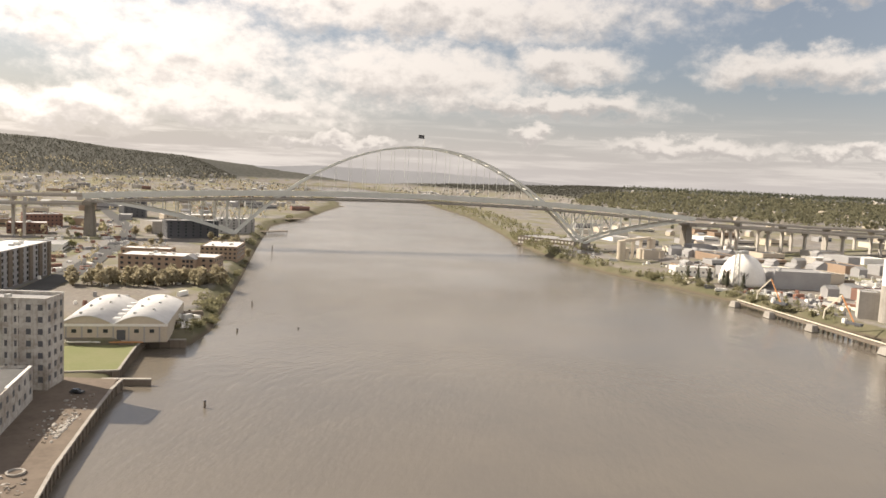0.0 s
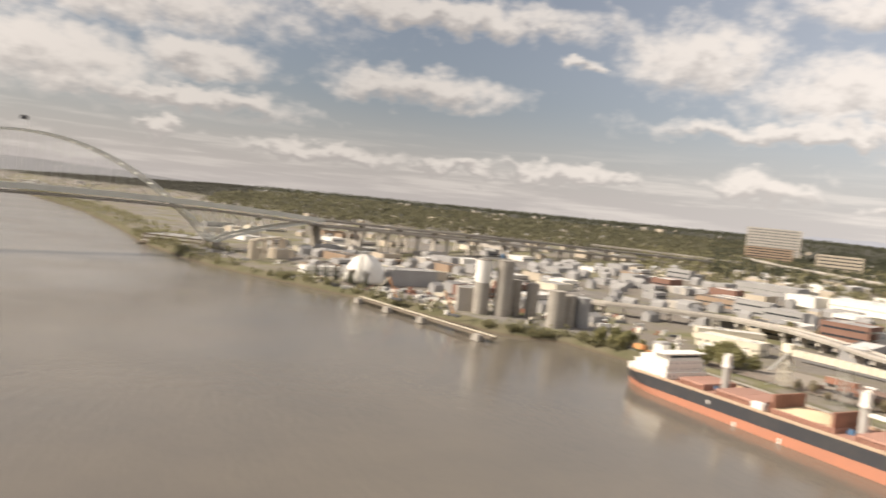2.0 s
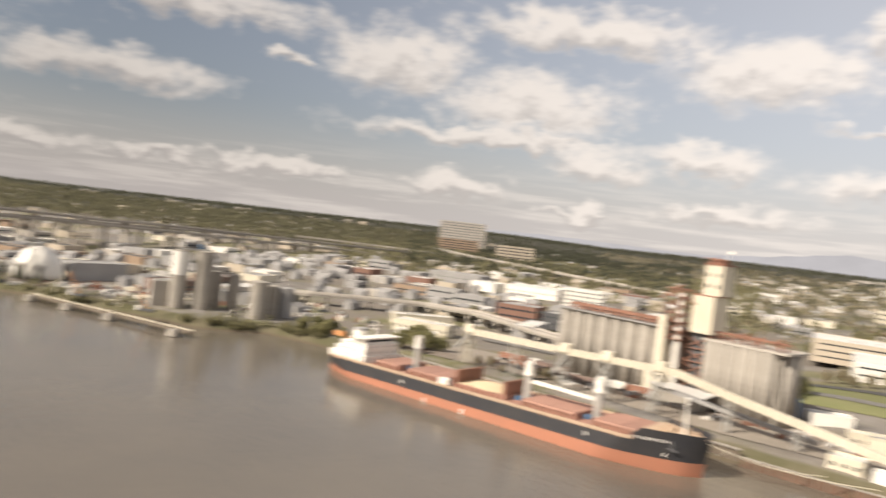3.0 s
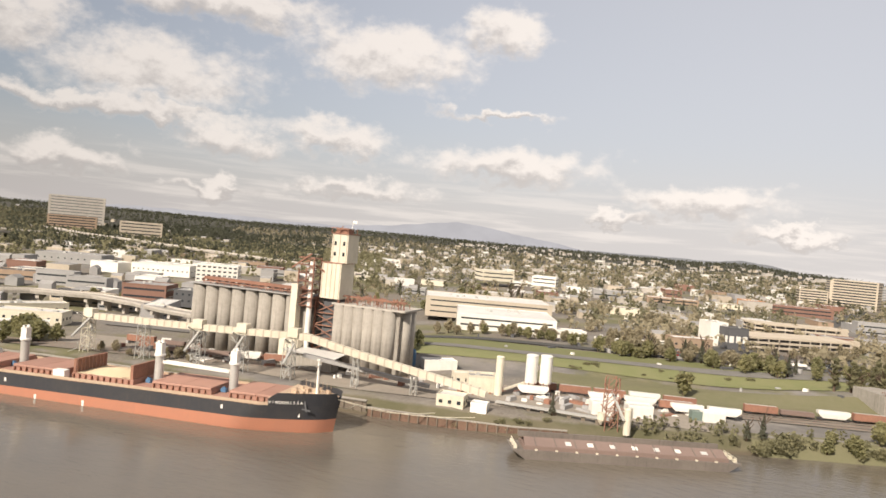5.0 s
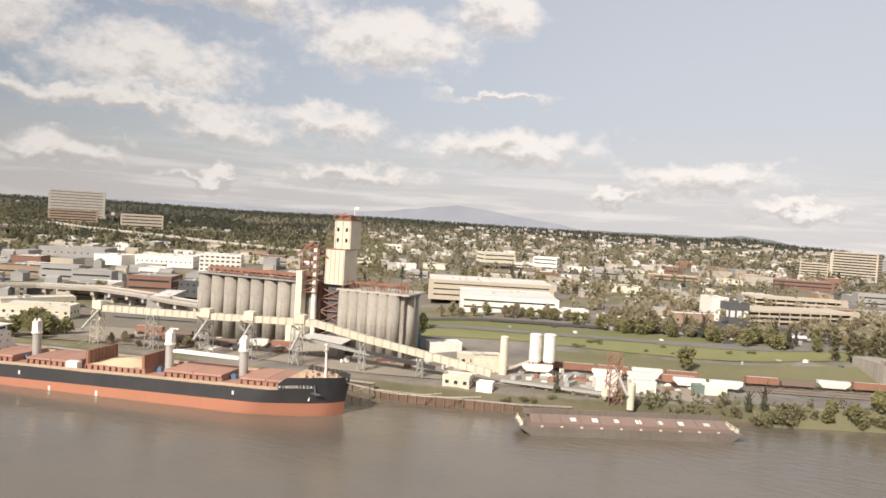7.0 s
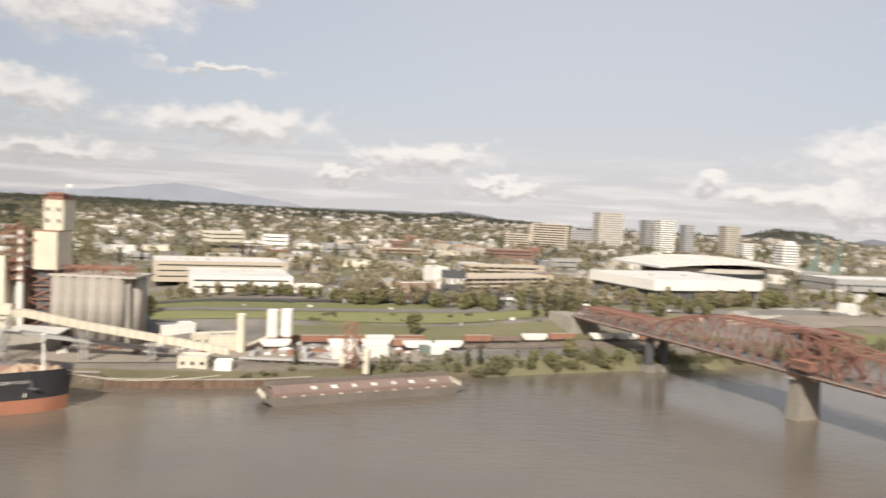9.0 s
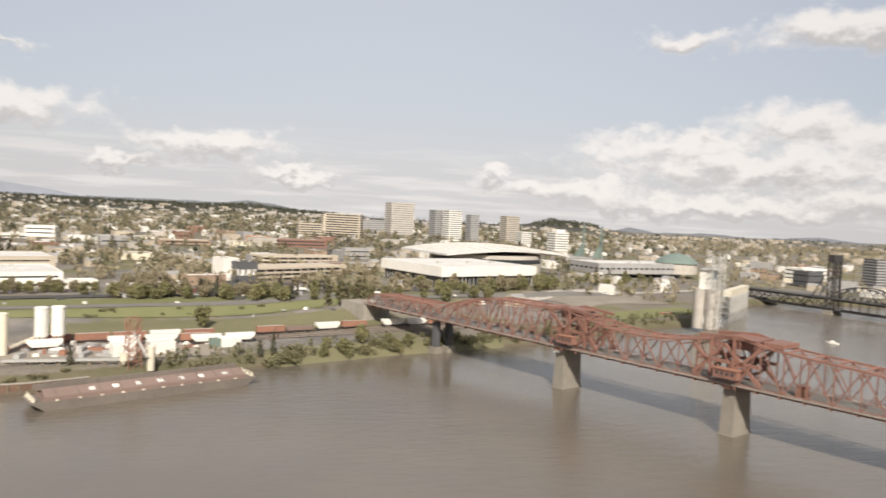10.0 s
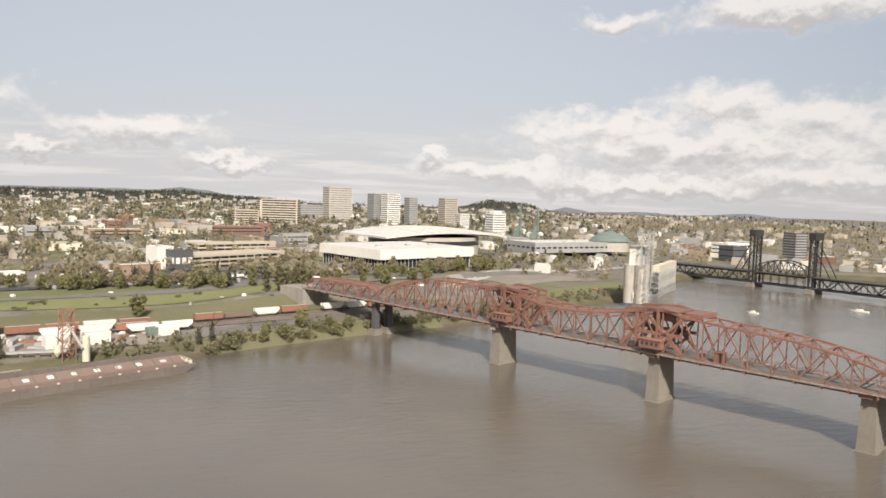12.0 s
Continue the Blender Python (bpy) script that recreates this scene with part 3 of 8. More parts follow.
def arch_bridge():
    b = thing("arch_bridge", -212, 755, 0, 27.5, "pale grey-green steel tied-arch road bridge with two decks", "bridge")
    half, ends = 190.0, 330.0
    top = lambda s: 109.5 - 0.00268 * s * s
    deck = lambda s: 59.0 - 12.5 * (abs(s) / 330.0) ** 2
    for v in (-10.0, 10.0):
        bm = BM()
        ss = np.linspace(-half, half, 49)
        sweep(bm, [(a, v, top(a)) for a in ss], 1.2, [2.0 + 0.9 * (abs(a) / half) ** 2 for a in ss])
        part("arch_rib", bm, FREMONT_STEEL, b)
        for sg in (-1, 1):
            bm = BM()
            pts = [(sg * (half + k * 14.0), 12.5 + (deck(half + k * 14.0) - 18.5) * (k / 9.0) ** 0.85) for k in range(10)]
            sweep(bm, [(a, v, za) for a, za in pts], 1.5, 3.0)
            part("side_rib", bm, FREMONT_STEEL, b)
            bm = BM()
            bx(bm, sg * half, v, 0, 12, 9, 12.5, taper=0.6)
            part("arch_footing", bm, PIER_CONC, b)
    hang = mesh_of("hanger", beam(BM(), (0, 0, 0), (0, 0, 1), 0.28), FREMONT_STEEL)
    post = mesh_of("post", beam(BM(), (0, 0, 0), (0, 0, 1), 0.9), FREMONT_STEEL)
    brace = BM()
    for s in np.linspace(-150, 150, 21):
        for v in (-10.0, 10.0):
            if top(s) > deck(s) + 3:
                piece("hanger", hang, b, Matrix.Translation((s, v, deck(s))) @ Matrix.Diagonal((1, 1, top(s) - deck(s) - 1.5, 1)))
        beam(brace, (s, -10, top(s)), (s, 10, top(s)), 0.9, 1.4)
        if s < 149:
            beam(brace, (s, -10, top(s)), (s + 15, 10, top(s + 15)), 0.6)
    part("cross_bracing", brace, FREMONT_STEEL, b)
    for s in np.arange(-318, 319, 12.0):
        low = deck(s) - 8.5
        for v in (-10.0, 10.0):
            piece("post", post, b, Matrix.Translation((s, v, low)) @ Matrix.Diagonal((0.5, 0.5, 4.2, 1)))
            if 150 < abs(s) < 318:
                t = abs(s) - half
                foot = top(s) if t < 0 else 12.5 + (deck(half + t) - 18.5) * max(t / 126.0, 0) ** 0.85
                if low - foot > 2:
                    piece("post", post, b, Matrix.Translation((s, v, foot)) @ Matrix.Diagonal((1, 1, low - foot, 1)))
    for sg in (-1, 1):
        lat = BM()
        for j, s in enumerate(np.arange(160, 226, 12.0)):
            z0, z1 = 18 + abs(s - half) * 0.4, deck(s) - 9
            beam(lat, (sg * s, -10, z0), (sg * (s + 12), -10, z1), 0.7)
            beam(lat, (sg * (s + 12), 10, z0), (sg * s, 10, z1), 0.7)
            beam(lat, (sg * s, -10, z0 + 6), (sg * s, 10, z1), 0.5)
        part("spandrel_lattice", lat, FREMONT_STEEL, b)
    ss = np.linspace(-ends, ends, 56)
    for v in (-10.5, 10.5):
        bm = BM()
        sweep(bm, [(a, v, deck(a) - 1.6) for a in ss], 1.2, 5.2)
        part("tie_girder", bm, FREMONT_STEEL, b)
    part("upper_deck", sweep(BM(), [(a, 0, deck(a) - 0.4) for a in ss], 19.6, 0.8), ROADGREY, b)
    part("lower_deck", sweep(BM(), [(a, 0, deck(a) - 8.2) for a in ss], 21.5, 1.3), CONCRETE, b)
    for v in (-11, 11):
        part("parapet", sweep(BM(), [(a, v, deck(a) - 6.7) for a in ss], 0.25, 0.9), CONCRETE_LIGHT, b)
    for sg in (-1, 1):
        bm = BM()
        bx(bm, sg * 326, 0, 5, 9, 15, 33, taper=0.72)
        bx(bm, sg * 326, 0, 36, 8, 24, 4)
        part("end_pier", bm, PIER_CONC, b)
    pole = BM()
    cyl(pole, 3, 0, 109, 0.25, 14, 6)
    part("flagpole", pole, WHITE, b)
    bm = BM()
    hexa(bm, [(-3.4, -0.05, 119.6), (3, -0.05, 119), (3, 0.05, 119), (-3.4, 0.05, 119.6), (-3.2, -0.05, 123.4), (3, -0.05, 123), (3, 0.05, 123), (-3.2, 0.05, 123.4)])
    part("flag", bm, STUCCO_DARK, b)


def viaduct(name, pts, width, thick, pier_every, label, z_pier=None, offset=0.0, lower=0.0):
    """An elevated road on concrete piers. pts: x, y and the height of the road."""
    v = thing(name, pts[0][0], pts[0][1], 0, 0, label, "viaduct")
    o = Vector((pts[0][0], pts[0][1], 0))
    piers = []
    run = 0.0
    for p, q in zip(pts, pts[1:]):
        p, q = Vector(p) - o, Vector(q) - o
        d = (q - p).normalized()
        L = (q - p).length
        s = pier_every - run
        while s < L:
            piers.append((p + (q - p) * (s / L), math.degrees(math.atan2(d.y, d.x))))
            s += pier_every
        run = (run + L) % pier_every
    line = [Vector(p) - o for p in pts]
    part("road_deck", sweep(BM(), [p - Vector((0, 0, thick / 2)) for p in line], width, thick), CONCRETE, v)
    for sg in (-1, 1):
        edge = []
        for i, p in enumerate(line):
            d = (line[min(i + 1, len(line) - 1)] - line[max(i - 1, 0)]).normalized()
            edge.append(p + Vector((-d.y, d.x, 0)).normalized() * sg * (width / 2 - 0.1) + Vector((0, 0, 0.5)))
        part("parapet", sweep(BM(), edge, 0.35, 1.1), CONCRETE_LIGHT, v)
    for c, a in piers:
        g0 = gz(c.x + o.x, c.y + o.y)
        if g0 < 0.5:
            continue
        h = c.z - thick - g0
        if h < 2:
            continue
        bm = BM()
        bx(bm, c.x, c.y, g0 - 1, 2.2, width * 0.28, h - 1, a)
        bx(bm, c.x, c.y, g0 + h - 3.2, 2.4, width * 0.8, 3.2, a)
        part("pier", bm, CONCRETE_LIGHT, v)
    return v


arch_bridge()
fu = Vector((math.cos(radians(27.5)), math.sin(radians(27.5)), 0))
fn = Vector((-fu.y, fu.x, 0))


def along(s, off, z):
    p = Vector((-212, 755, 0)) + fu * s + fn * off
    return (p.x, p.y, z)


viaduct("viaduct", [along(331, -2, 46), along(400, -3, 43.8), along(480, -5, 41), along(560, -10, 40), along(640, -24, 38), along(720, -48, 36), along(830, -100, 33), along(960, -190, 31)],
        16, 2.2, 62, "concrete double-deck highway viaduct on tall tapered piers")
viaduct("viaduct", [along(331, -6, 38.4), along(400, -12, 37), along(480, -22, 35), along(560, -36, 33), along(640, -58, 31), along(730, -92, 28), along(830, -150, 26), along(930, -240, 22), along(1010, -330, 18)],
        15, 2.0, 48, "lower concrete highway ramp on white piers")
viaduct("viaduct", [along(331, 8, 38.5), along(450, 22, 36), along(600, 40, 33), along(800, 50, 30)], 12, 1.8, 55, "concrete highway ramp curving off the bridge")
viaduct("viaduct", [along(-331, 0, 46), along(-400, 0, 44), along(-500, 0, 41), along(-650, 5, 38), along(-900, 20, 33)], 16, 2.2, 62, "concrete highway viaduct leading to the arch bridge")
viaduct("viaduct", [along(-331, -6, 38), along(-420, -12, 36), along(-560, -24, 31), along(-760, -40, 26)], 13, 2.0, 50, "lower concrete ramp beside the highway viaduct")
viaduct("viaduct", [(960, 1250, 34), (900, 1080, 32), (880, 900, 30), (866, 735, 27), (858, 640, 26), (846, 555, 25), (820, 470, 22)], 15, 2.2, 34, "grey concrete freeway overpass on square piers")
viaduct("viaduct", [(620, 1250, 33), (760, 1180, 31), (880, 1080, 29), (980, 960, 26), (1040, 840, 24)], 13, 2.0, 45, "concrete freeway ramp in front of dark woods")
viaduct("viaduct", [(250, 540, 13.5), (275, 512, 14.5), (310, 492, 15), (352, 462, 15.5), (372, 420, 15.5), (372, 380, 15), (366, 345, 14.5), (366, 300, 14), (385, 250, 14), (418, 205, 13.5)], 13, 1.8, 17,
        "curving grey concrete road ramp above the rail yard")

# ---- the red bascule bridge upstream ----
BW_TOP = [(-158, 21.5), (-150, 26.5), (-96, 26.8), (-90, 24.5), (-82, 28.5), (-66, 33), (-50, 35.8), (-34, 36.2), (-18, 36), (0, 36.2), (12, 34), (26, 31.5), (41, 31.2), (56, 32.4), (68, 34.6), (80, 37),
          (92, 35), (104, 33.9), (120, 33.2), (134, 32), (147, 29.8), (158, 27), (166, 24.5), (172, 22.5), (176, 27), (190, 33), (220, 35), (250, 33), (264, 27), (270, 21.5)]
BW_X = 279.0


def red_bridge():
    b = thing("bascule_bridge", 279, -145, 0, -153.1, "weathered red steel truss bascule bridge on concrete piers", "bridge")
    z0, w = 19.2, 13.5
    nodes = [-158, -150.5] + list(np.arange(-143, -97, 7.6)) + [-97.2, -90] + list(np.arange(-82, -1, 8.2)) + [0] + list(np.arange(8.2, 77, 8.2)) + [82] + list(np.arange(90, 166, 8.4)) + [172] + list(np.arange(180, 265, 8.4)) + [270]
    nodes = sorted(set(round(float(n), 1) for n in nodes))
    # one unit post and one unit brace, shared by all members of a kind
    def member(name, p, q, t, h=None):
        part(name, beam(BM(), p, q, t, h or t), BROADWAY_RED, b)
    for v in (0.0, w):
        lo, hi = BM(), BM()
        for a, c in zip(nodes, nodes[1:]):
            beam(lo, (a, v, z0), (c, v, z0), 0.8, 1.5)
            za, zc = interp(BW_TOP, a), interp(BW_TOP, c)
            beam(hi, (a, v, za), (c, v, zc), 0.6, 0.75)
        part("bottom_chord", lo, BROADWAY_RED, b)
        part("top_chord", hi, BROADWAY_RED, b)
        for i, a in enumerate(nodes):
            za = interp(BW_TOP, a)
            if za - z0 > 3:
                member("post", (a, v, z0), (a, v, za), 0.42)
            if i + 1 < len(nodes):
                c = nodes[i + 1]
                zc = interp(BW_TOP, c)
                if i % 2:
                    member("diagonal", (a, v, z0), (c, v, zc), 0.45)
                else:
                    member("diagonal", (a, v, za), (c, v, z0), 0.45)
                if 82 < a < 166 or -90 < a < -8:
                    mz = (z0 + (za + zc) / 2) / 2
                    member("sub_diagonal", (a, v, z0 if not i % 2 else za), ((a + c) / 2, v, mz), 0.35)
    top = BM()
    for i, a in enumerate(nodes):
        za = interp(BW_TOP, a)
        if za - z0 > 6.5:
            beam(top, (a, 0, za), (a, w, za), 0.5, 0.6)
            beam(top, (a, 0, za - 1.9), (a, w, za - 1.9), 0.3, 0.4)
            if i + 1 < len(nodes):
                c = nodes[i + 1]
                zc = interp(BW_TOP, c)
                beam(top, (a, 0, za), (c, w, zc), 0.3)
                beam(top, (a, w, za), (c, 0, zc), 0.3)
    part("top_bracing", top, BROADWAY_RED, b)
    deck, floor, rail, walk_ = BM(), BM(), BM(), BM()
    bx(deck, 56, w / 2, 19.4, 432, 12.2, 0.5)
    for a in nodes:
        beam(floor, (a, -2.5, 18.9), (a, w + 2.5, 18.9), 0.5, 1.1)
    for v in (-2.6, w + 2.6):
        beam(walk_, (-160, v * 0.5 if v < 0 else w + (v - w) * 0.5, 19.7), (272, v * 0.5 if v < 0 else w + (v - w) * 0.5, 19.7), 2.4, 0.3)
        for h in (0.5, 1.05):
            beam(rail, (-160, v, 19.8 + h), (272, v, 19.8 + h), 0.1, 0.12)
        for a in np.arange(-160, 272, 3.0):
            beam(rail, (a, v, 19.8), (a, v, 20.9), 0.12)
    part("roadway", deck, ROADGREY, b)
    part("floor_beams", floor, BROADWAY_RED, b)
    part("footway", walk_, CONCRETE, b)
    part("railing", rail, BROADWAY_RED, b)
    # lift machinery over the two bascule piers
    for s, sg in ((2, 1), (80, -1)):
        for v in (0.0, w):
            bm = BM()
            for (a, za), (c, zc) in (((-10, 21), (4, 34)), ((4, 34), (16, 21)), ((-10, 34), (4, 21)), ((4, 21), (16, 32)), ((-12, 35), (-2, 37.4)), ((-2, 37.4), (14, 36)), ((-10, 27.5), (14, 27.5)), ((0, 21), (0, 37)), ((9, 21), (9, 36))):
                beam(bm, (s + sg * a, v, za), (s + sg * c, v, zc), 1.0, 1.2)
            part("bascule_frame", bm, BROADWAY_RED, b)
            bm = BM()
            n = 14
            arc = [radians(200 + i * 100 / n) for i in range(n + 1)]
            sweep(bm, [(s + sg * 7 * math.cos(a), v, 31 + 9 * math.sin(a)) for a in arc], 1.2, 0.9)
            part("rolling_segment", bm, BROADWAY_RED, b)
        bm = BM()
        bx(bm, s - sg * 2, w / 2, 32.5, 8.5, w - 4, 3.6)
        bx(bm, s - sg * 2, w / 2, 36.2, 12.5, w + 1, 0.7)
        bx(bm, s - sg * 14, w / 2, 35.3, 7, w - 1, 1.6)
        part("counterweight", bm, BROADWAY_RED, b)
        bm = BM()
        bx(bm, s + sg * 1, -2.6, 22, 9, 3.4, 3.2)
        house = part("machine_house", bm, BROADWAY_RED, b)
        bm = BM()
        bx(bm, s + sg * 1, -2.6, 25.2, 9.8, 4.2, 0.35)
        part("roof", bm, RUST, house)
        for q in (-3, -1, 1, 3):
            part("window", bx(BM(), s + sg * 1 + q, -4.33, 23.2, 1.0, 0.1, 1.2), GLASS, house)
    bm = BM()
    bx(bm, 104, 3, 20, 3.4, 3, 3.6)
    cabin = part("control_cabin", bm, RUST, b, "small red cabin on the roadway")
    part("roof", bx(BM(), 104, 3, 23.6, 4, 3.6, 0.3), BROADWAY_RED, cabin)
    # piers
    for s, wid in ((-3.2, 5.8), (78.6, 5.4), (154, 5.2)):
        bm = BM()
        pts = []
        for z, kx, ky in ((-4, 1.12, 1.05), (17.8, 0.86, 0.97)):
            for ux, uy in ((-1, -1), (1, -1), (1, 1), (-1, 1)):
                pts.append((s + ux * wid / 2 * kx, w / 2 + uy * (w / 2 - 0.7) * ky, z))
        hexa(bm, pts)
        pier = part("pier", bm, PIER_CONC, b)
        part("pier_cap", bx(BM(), s, w / 2, 17.8, 5.6, w + 0.6, 0.9), PIER_CONC, pier)
        part("footing", bx(BM(), s, w / 2, -2, 6.6, w + 0.4, 2.4), PIER_CONC, pier)
        bm = BM()
        for v in (-1.0, w + 1.0):
            bx(bm, s, v * 0.8 if v < 0 else v - 1.5, 18.0, 3.2, 1.4, 1.9)
        part("bearing", bm, RUST, pier)
    bm = BM()
    bx(bm, -4.0, -0.5, 16.6, 3.4, 0.3, 2.4)
    part("sign_board", bm, WHITE, b, "white clearance board on the pier")
    for v in (2.0, w - 2.0):
        col = part("shore_pier", bx(BM(), -93, v, 3.6, 3.2, 3.2, 15), STUCCO_DARK, b)
        part("footing", bx(BM(), -93, v, -3, 5.6, 5.6, 6.6), PIER_CONC, col)
    part("cross_brace", beam(BM(), (-93, 2, 6), (-93, w - 2, 16), 0.5), STUCCO_DARK, b)
    part("cross_brace", beam(BM(), (-93, w - 2, 6), (-93, 2, 16), 0.5), STUCCO_DARK, b)
    bm = BM()
    bx(bm, -170, w / 2, 4, 26, w + 6, 15)
    part("abutment", bm, CONCRETE, b)


red_bridge()

# ---- the black lift bridge far upstream ----


def lift_bridge():
    b = thing("lift_bridge", 552, -530, 0, -163.0, "black steel vertical-lift truss bridge with two towers", "bridge")
    w, zl, zu = 12.0, 4.5, 15.0
    for s0, s1, n in ((-112, -4, 10), (2, 52, 6), (58, 190, 12)):
        xs = np.linspace(s0, s1, n + 1)
        for v in (0, w):
            bm = BM()
            beam(bm, (s0, v, zl), (s1, v, zl), 0.9, 1.3)
            beam(bm, (s0, v, zu - 0.8), (s1, v, zu - 0.8), 0.9, 1.5)
            part("chord", bm, BLACK_STEEL, b)
            for i, a in enumerate(xs):
                part("post", beam(BM(), (a, v, zl), (a, v, zu), 0.5), BLACK_STEEL, b)
                if i < n and s0 != 2:
                    c = xs[i + 1]
                    part("diagonal", beam(BM(), (a, v, zl if i % 2 else zu), (c, v, zu if i % 2 else zl), 0.8), BLACK_STEEL, b)
        bm = BM()
        bx(bm, (s0 + s1) / 2, w / 2, zu, s1 - s0, w + 5, 0.7)
        bx(bm, (s0 + s1) / 2, w / 2, zl - 0.4, s1 - s0, w - 1, 0.5)
        part("deck", bm, ASPHALT, b)
    # camel-backed lift truss above the upper deck
    xs = np.linspace(1, 53, 9)
    hz = [20, 24, 26.5, 28, 28.4, 28, 26.5, 24, 20]
    for v in (0, w):
        bm = BM()
        for i in range(8):
            beam(bm, (xs[i], v, hz[i]), (xs[i + 1], v, hz[i + 1]), 0.7, 0.9)
            beam(bm, (xs[i], v, zu if i % 2 else hz[i]), (xs[i + 1], v, hz[i + 1] if i % 2 else zu), 0.6)
            beam(bm, (xs[i], v, zu), (xs[i], v, hz[i]), 0.5)
        part("lift_truss", bm, BLACK_STEEL, b)
    for s in (-1, 55):
        sg = -1 if s < 0 else 1
        bm = BM()
        for v in (0, w):
            beam(bm, (s, v, zl), (s, v, 56), 1.5)
            beam(bm, (s + sg * 4.5, v, zl), (s + sg * 4.5, v, 52), 1.1)
            beam(bm, (s + sg * 20, v, zu), (s + sg * 4.5, v, 42), 0.8)
            for i, z in enumerate(np.arange(16, 52, 4.5)):
                beam(bm, (s, v, z), (s + sg * 4.5, v, z + 4.5), 0.45)
                beam(bm, (s, v, z), (s + sg * 4.5, v, z), 0.4)
        for z in np.arange(26, 54, 7.0):
            beam(bm, (s, 0, z), (s, w, z + 6), 0.5)
            beam(bm, (s, w, z), (s, 0, z + 6), 0.5)
            beam(bm, (s, 0, z), (s, w, z), 0.5)
        part("tower", bm, BLACK_STEEL, b)
        bm = BM()
        bx(bm, s + sg * 2, w / 2, 50, 6.5, w + 2.5, 6.5)
        part("sheave_house", bm, BLACK_STEEL, b)
        bm = BM()
        bx(bm, s + sg * 2, w / 2, -3, 9, w + 7, 7, taper=0.85)
        part("pier", bm, PIER_CONC, b)


lift_bridge()

# ---- the bulk carrier ----


def bulk_carrier():
    s = thing("bulk_carrier", 188, 313, 0, -74.5, "black and orange-red bulk carrier moored at the grain dock", "ship")
    # trimmed by the stern
    s.matrix_world = pose(195.3, 325.5, -2.6, 0, -0.76, -77.5) @ Matrix.Diagonal((1.055, 1, 1, 1))
    L = 187.0
    stations = np.concatenate([np.linspace(0, 30, 9), np.linspace(40, 148, 8), np.linspace(154, L, 12)])

    def half(x, z):
        k = np.clip(z / 10.5, -0.3, 1.6)
        aft = np.clip((x + 1.0) / np.interp(k, [-0.3, 0, 1], [40, 30, 15]), 0, 1) ** 0.5
        stem = L - np.interp(k, [-0.3, 0, 0.45, 1, 1.6], [1.6, 1.2, 0.7, 0.0, -1.4])
        fore = np.clip((stem - x) / np.interp(k, [-0.3, 0, 1], [40, 33, 24]), 0, 1) ** 0.52
        return 14.8 * min(float(aft), float(fore))

    def skin(levels, name, mat):
        bm = BM()
        for sg in (-1, 1):
            rows = []
            for x in stations:
                rows.append([bm.verts.new((x + (1.6 * (z - 5) / 10 if x > L - 4 else 0), sg * max(half(x, z), 0.05), z)) for z in levels])
            for a, c in zip(rows, rows[1:]):
                for i in range(len(levels) - 1):
                    bm.faces.new((a[i], a[i + 1], c[i + 1], c[i]))
        bmesh.ops.remove_doubles(bm, verts=bm.verts[:], dist=0.02)
        return part(name, bm, mat, s, smooth=True)

    skin((-3.0, 0.0, 2.5, 5.2), "lower_hull", HULL_RED)
    skin((5.2, 7.0, 9.0, 10.6), "upper_hull", HULL_BLACK)

    def deck_plan(x0, x1, z, inset=0.0):
        xs = [x for x in stations if x0 <= x <= x1]
        return [(x, half(x, z) - inset) for x in xs]

    bm = BM()
    pl = deck_plan(0, 165, 10.5)
    pts = [(x, -y) for x, y in pl] + [(x, y) for x, y in pl[::-1]]
    prism(bm, pts, 10.3, 10.65)
    part("main_deck", bm, DECK_RED, s)
    # raised forecastle
    xs = [x for x in stations if x >= 164]
    bm = BM()
    for sg in (-1, 1):
        rows = [[bm.verts.new((x + (0.9 if x > L - 4 else 0), sg * max(half(x, z), 0.05), z)) for z in (10.6, 12.6 if x < 168 else 14.2, 13.0 if x < 168 else 15.4)] for x in xs]
        for a, c in zip(rows, rows[1:]):
            for i in range(2):
                bm.faces.new((a[i], a[i + 1], c[i + 1], c[i]))
    part("bow_plating", bm, HULL_BLACK, s, smooth=True)
    bm = BM()
    pl = [(x, max(half(x, 14) - 0.3, 0.05)) for x in xs]
    prism(bm, [(x, -y) for x, y in pl] + [(x, y) for x, y in pl[::-1]], 13.0, 13.4)
    fo = part("forecastle_deck", bm, BUFF, s)
    for sg in (-1, 1):
        part("bulwark", sweep(BM(), [(a, sg * (half(a, 10.5) - 0.15), 11.1) for a in stations if a < 168], 0.35, 1.1), BUFF, s)
    rail = BM()
    for sg in (-1, 1):
        for x in np.arange(4, 164, 3.0):
            y = sg * (half(x, 10.5) - 0.4)
            beam(rail, (x, y, 10.7), (x, y, 12.1), 0.1)
        for x in np.arange(170, 184, 2.0):
            y = sg * (half(x, 14) - 0.2)
            beam(rail, (x, y, 13.4), (x, y, 16.4), 0.12)
    part("railing", rail, BUFF, s)
    # hatches
    for i, (a, c) in enumerate(((38, 52), (58, 80), (84, 110), (118, 142), (149, 170))):
        bm = BM()
        bx(bm, (a + c) / 2, 0, 10.6, c - a, 19.5, 1.9)
        h = part("hatch_coaming", bm, DECK_RED, s)
        stay = mesh_of("stay", bx(BM(), 0, 0, 0, 0.35, 0.9, 1.7), RUST)
        for x in np.arange(a + 0.8, c, 2.6):
            for sg in (-1, 1):
                piece("stay", stay, h, Matrix.Translation((x, sg * 10.1, 10.65)))
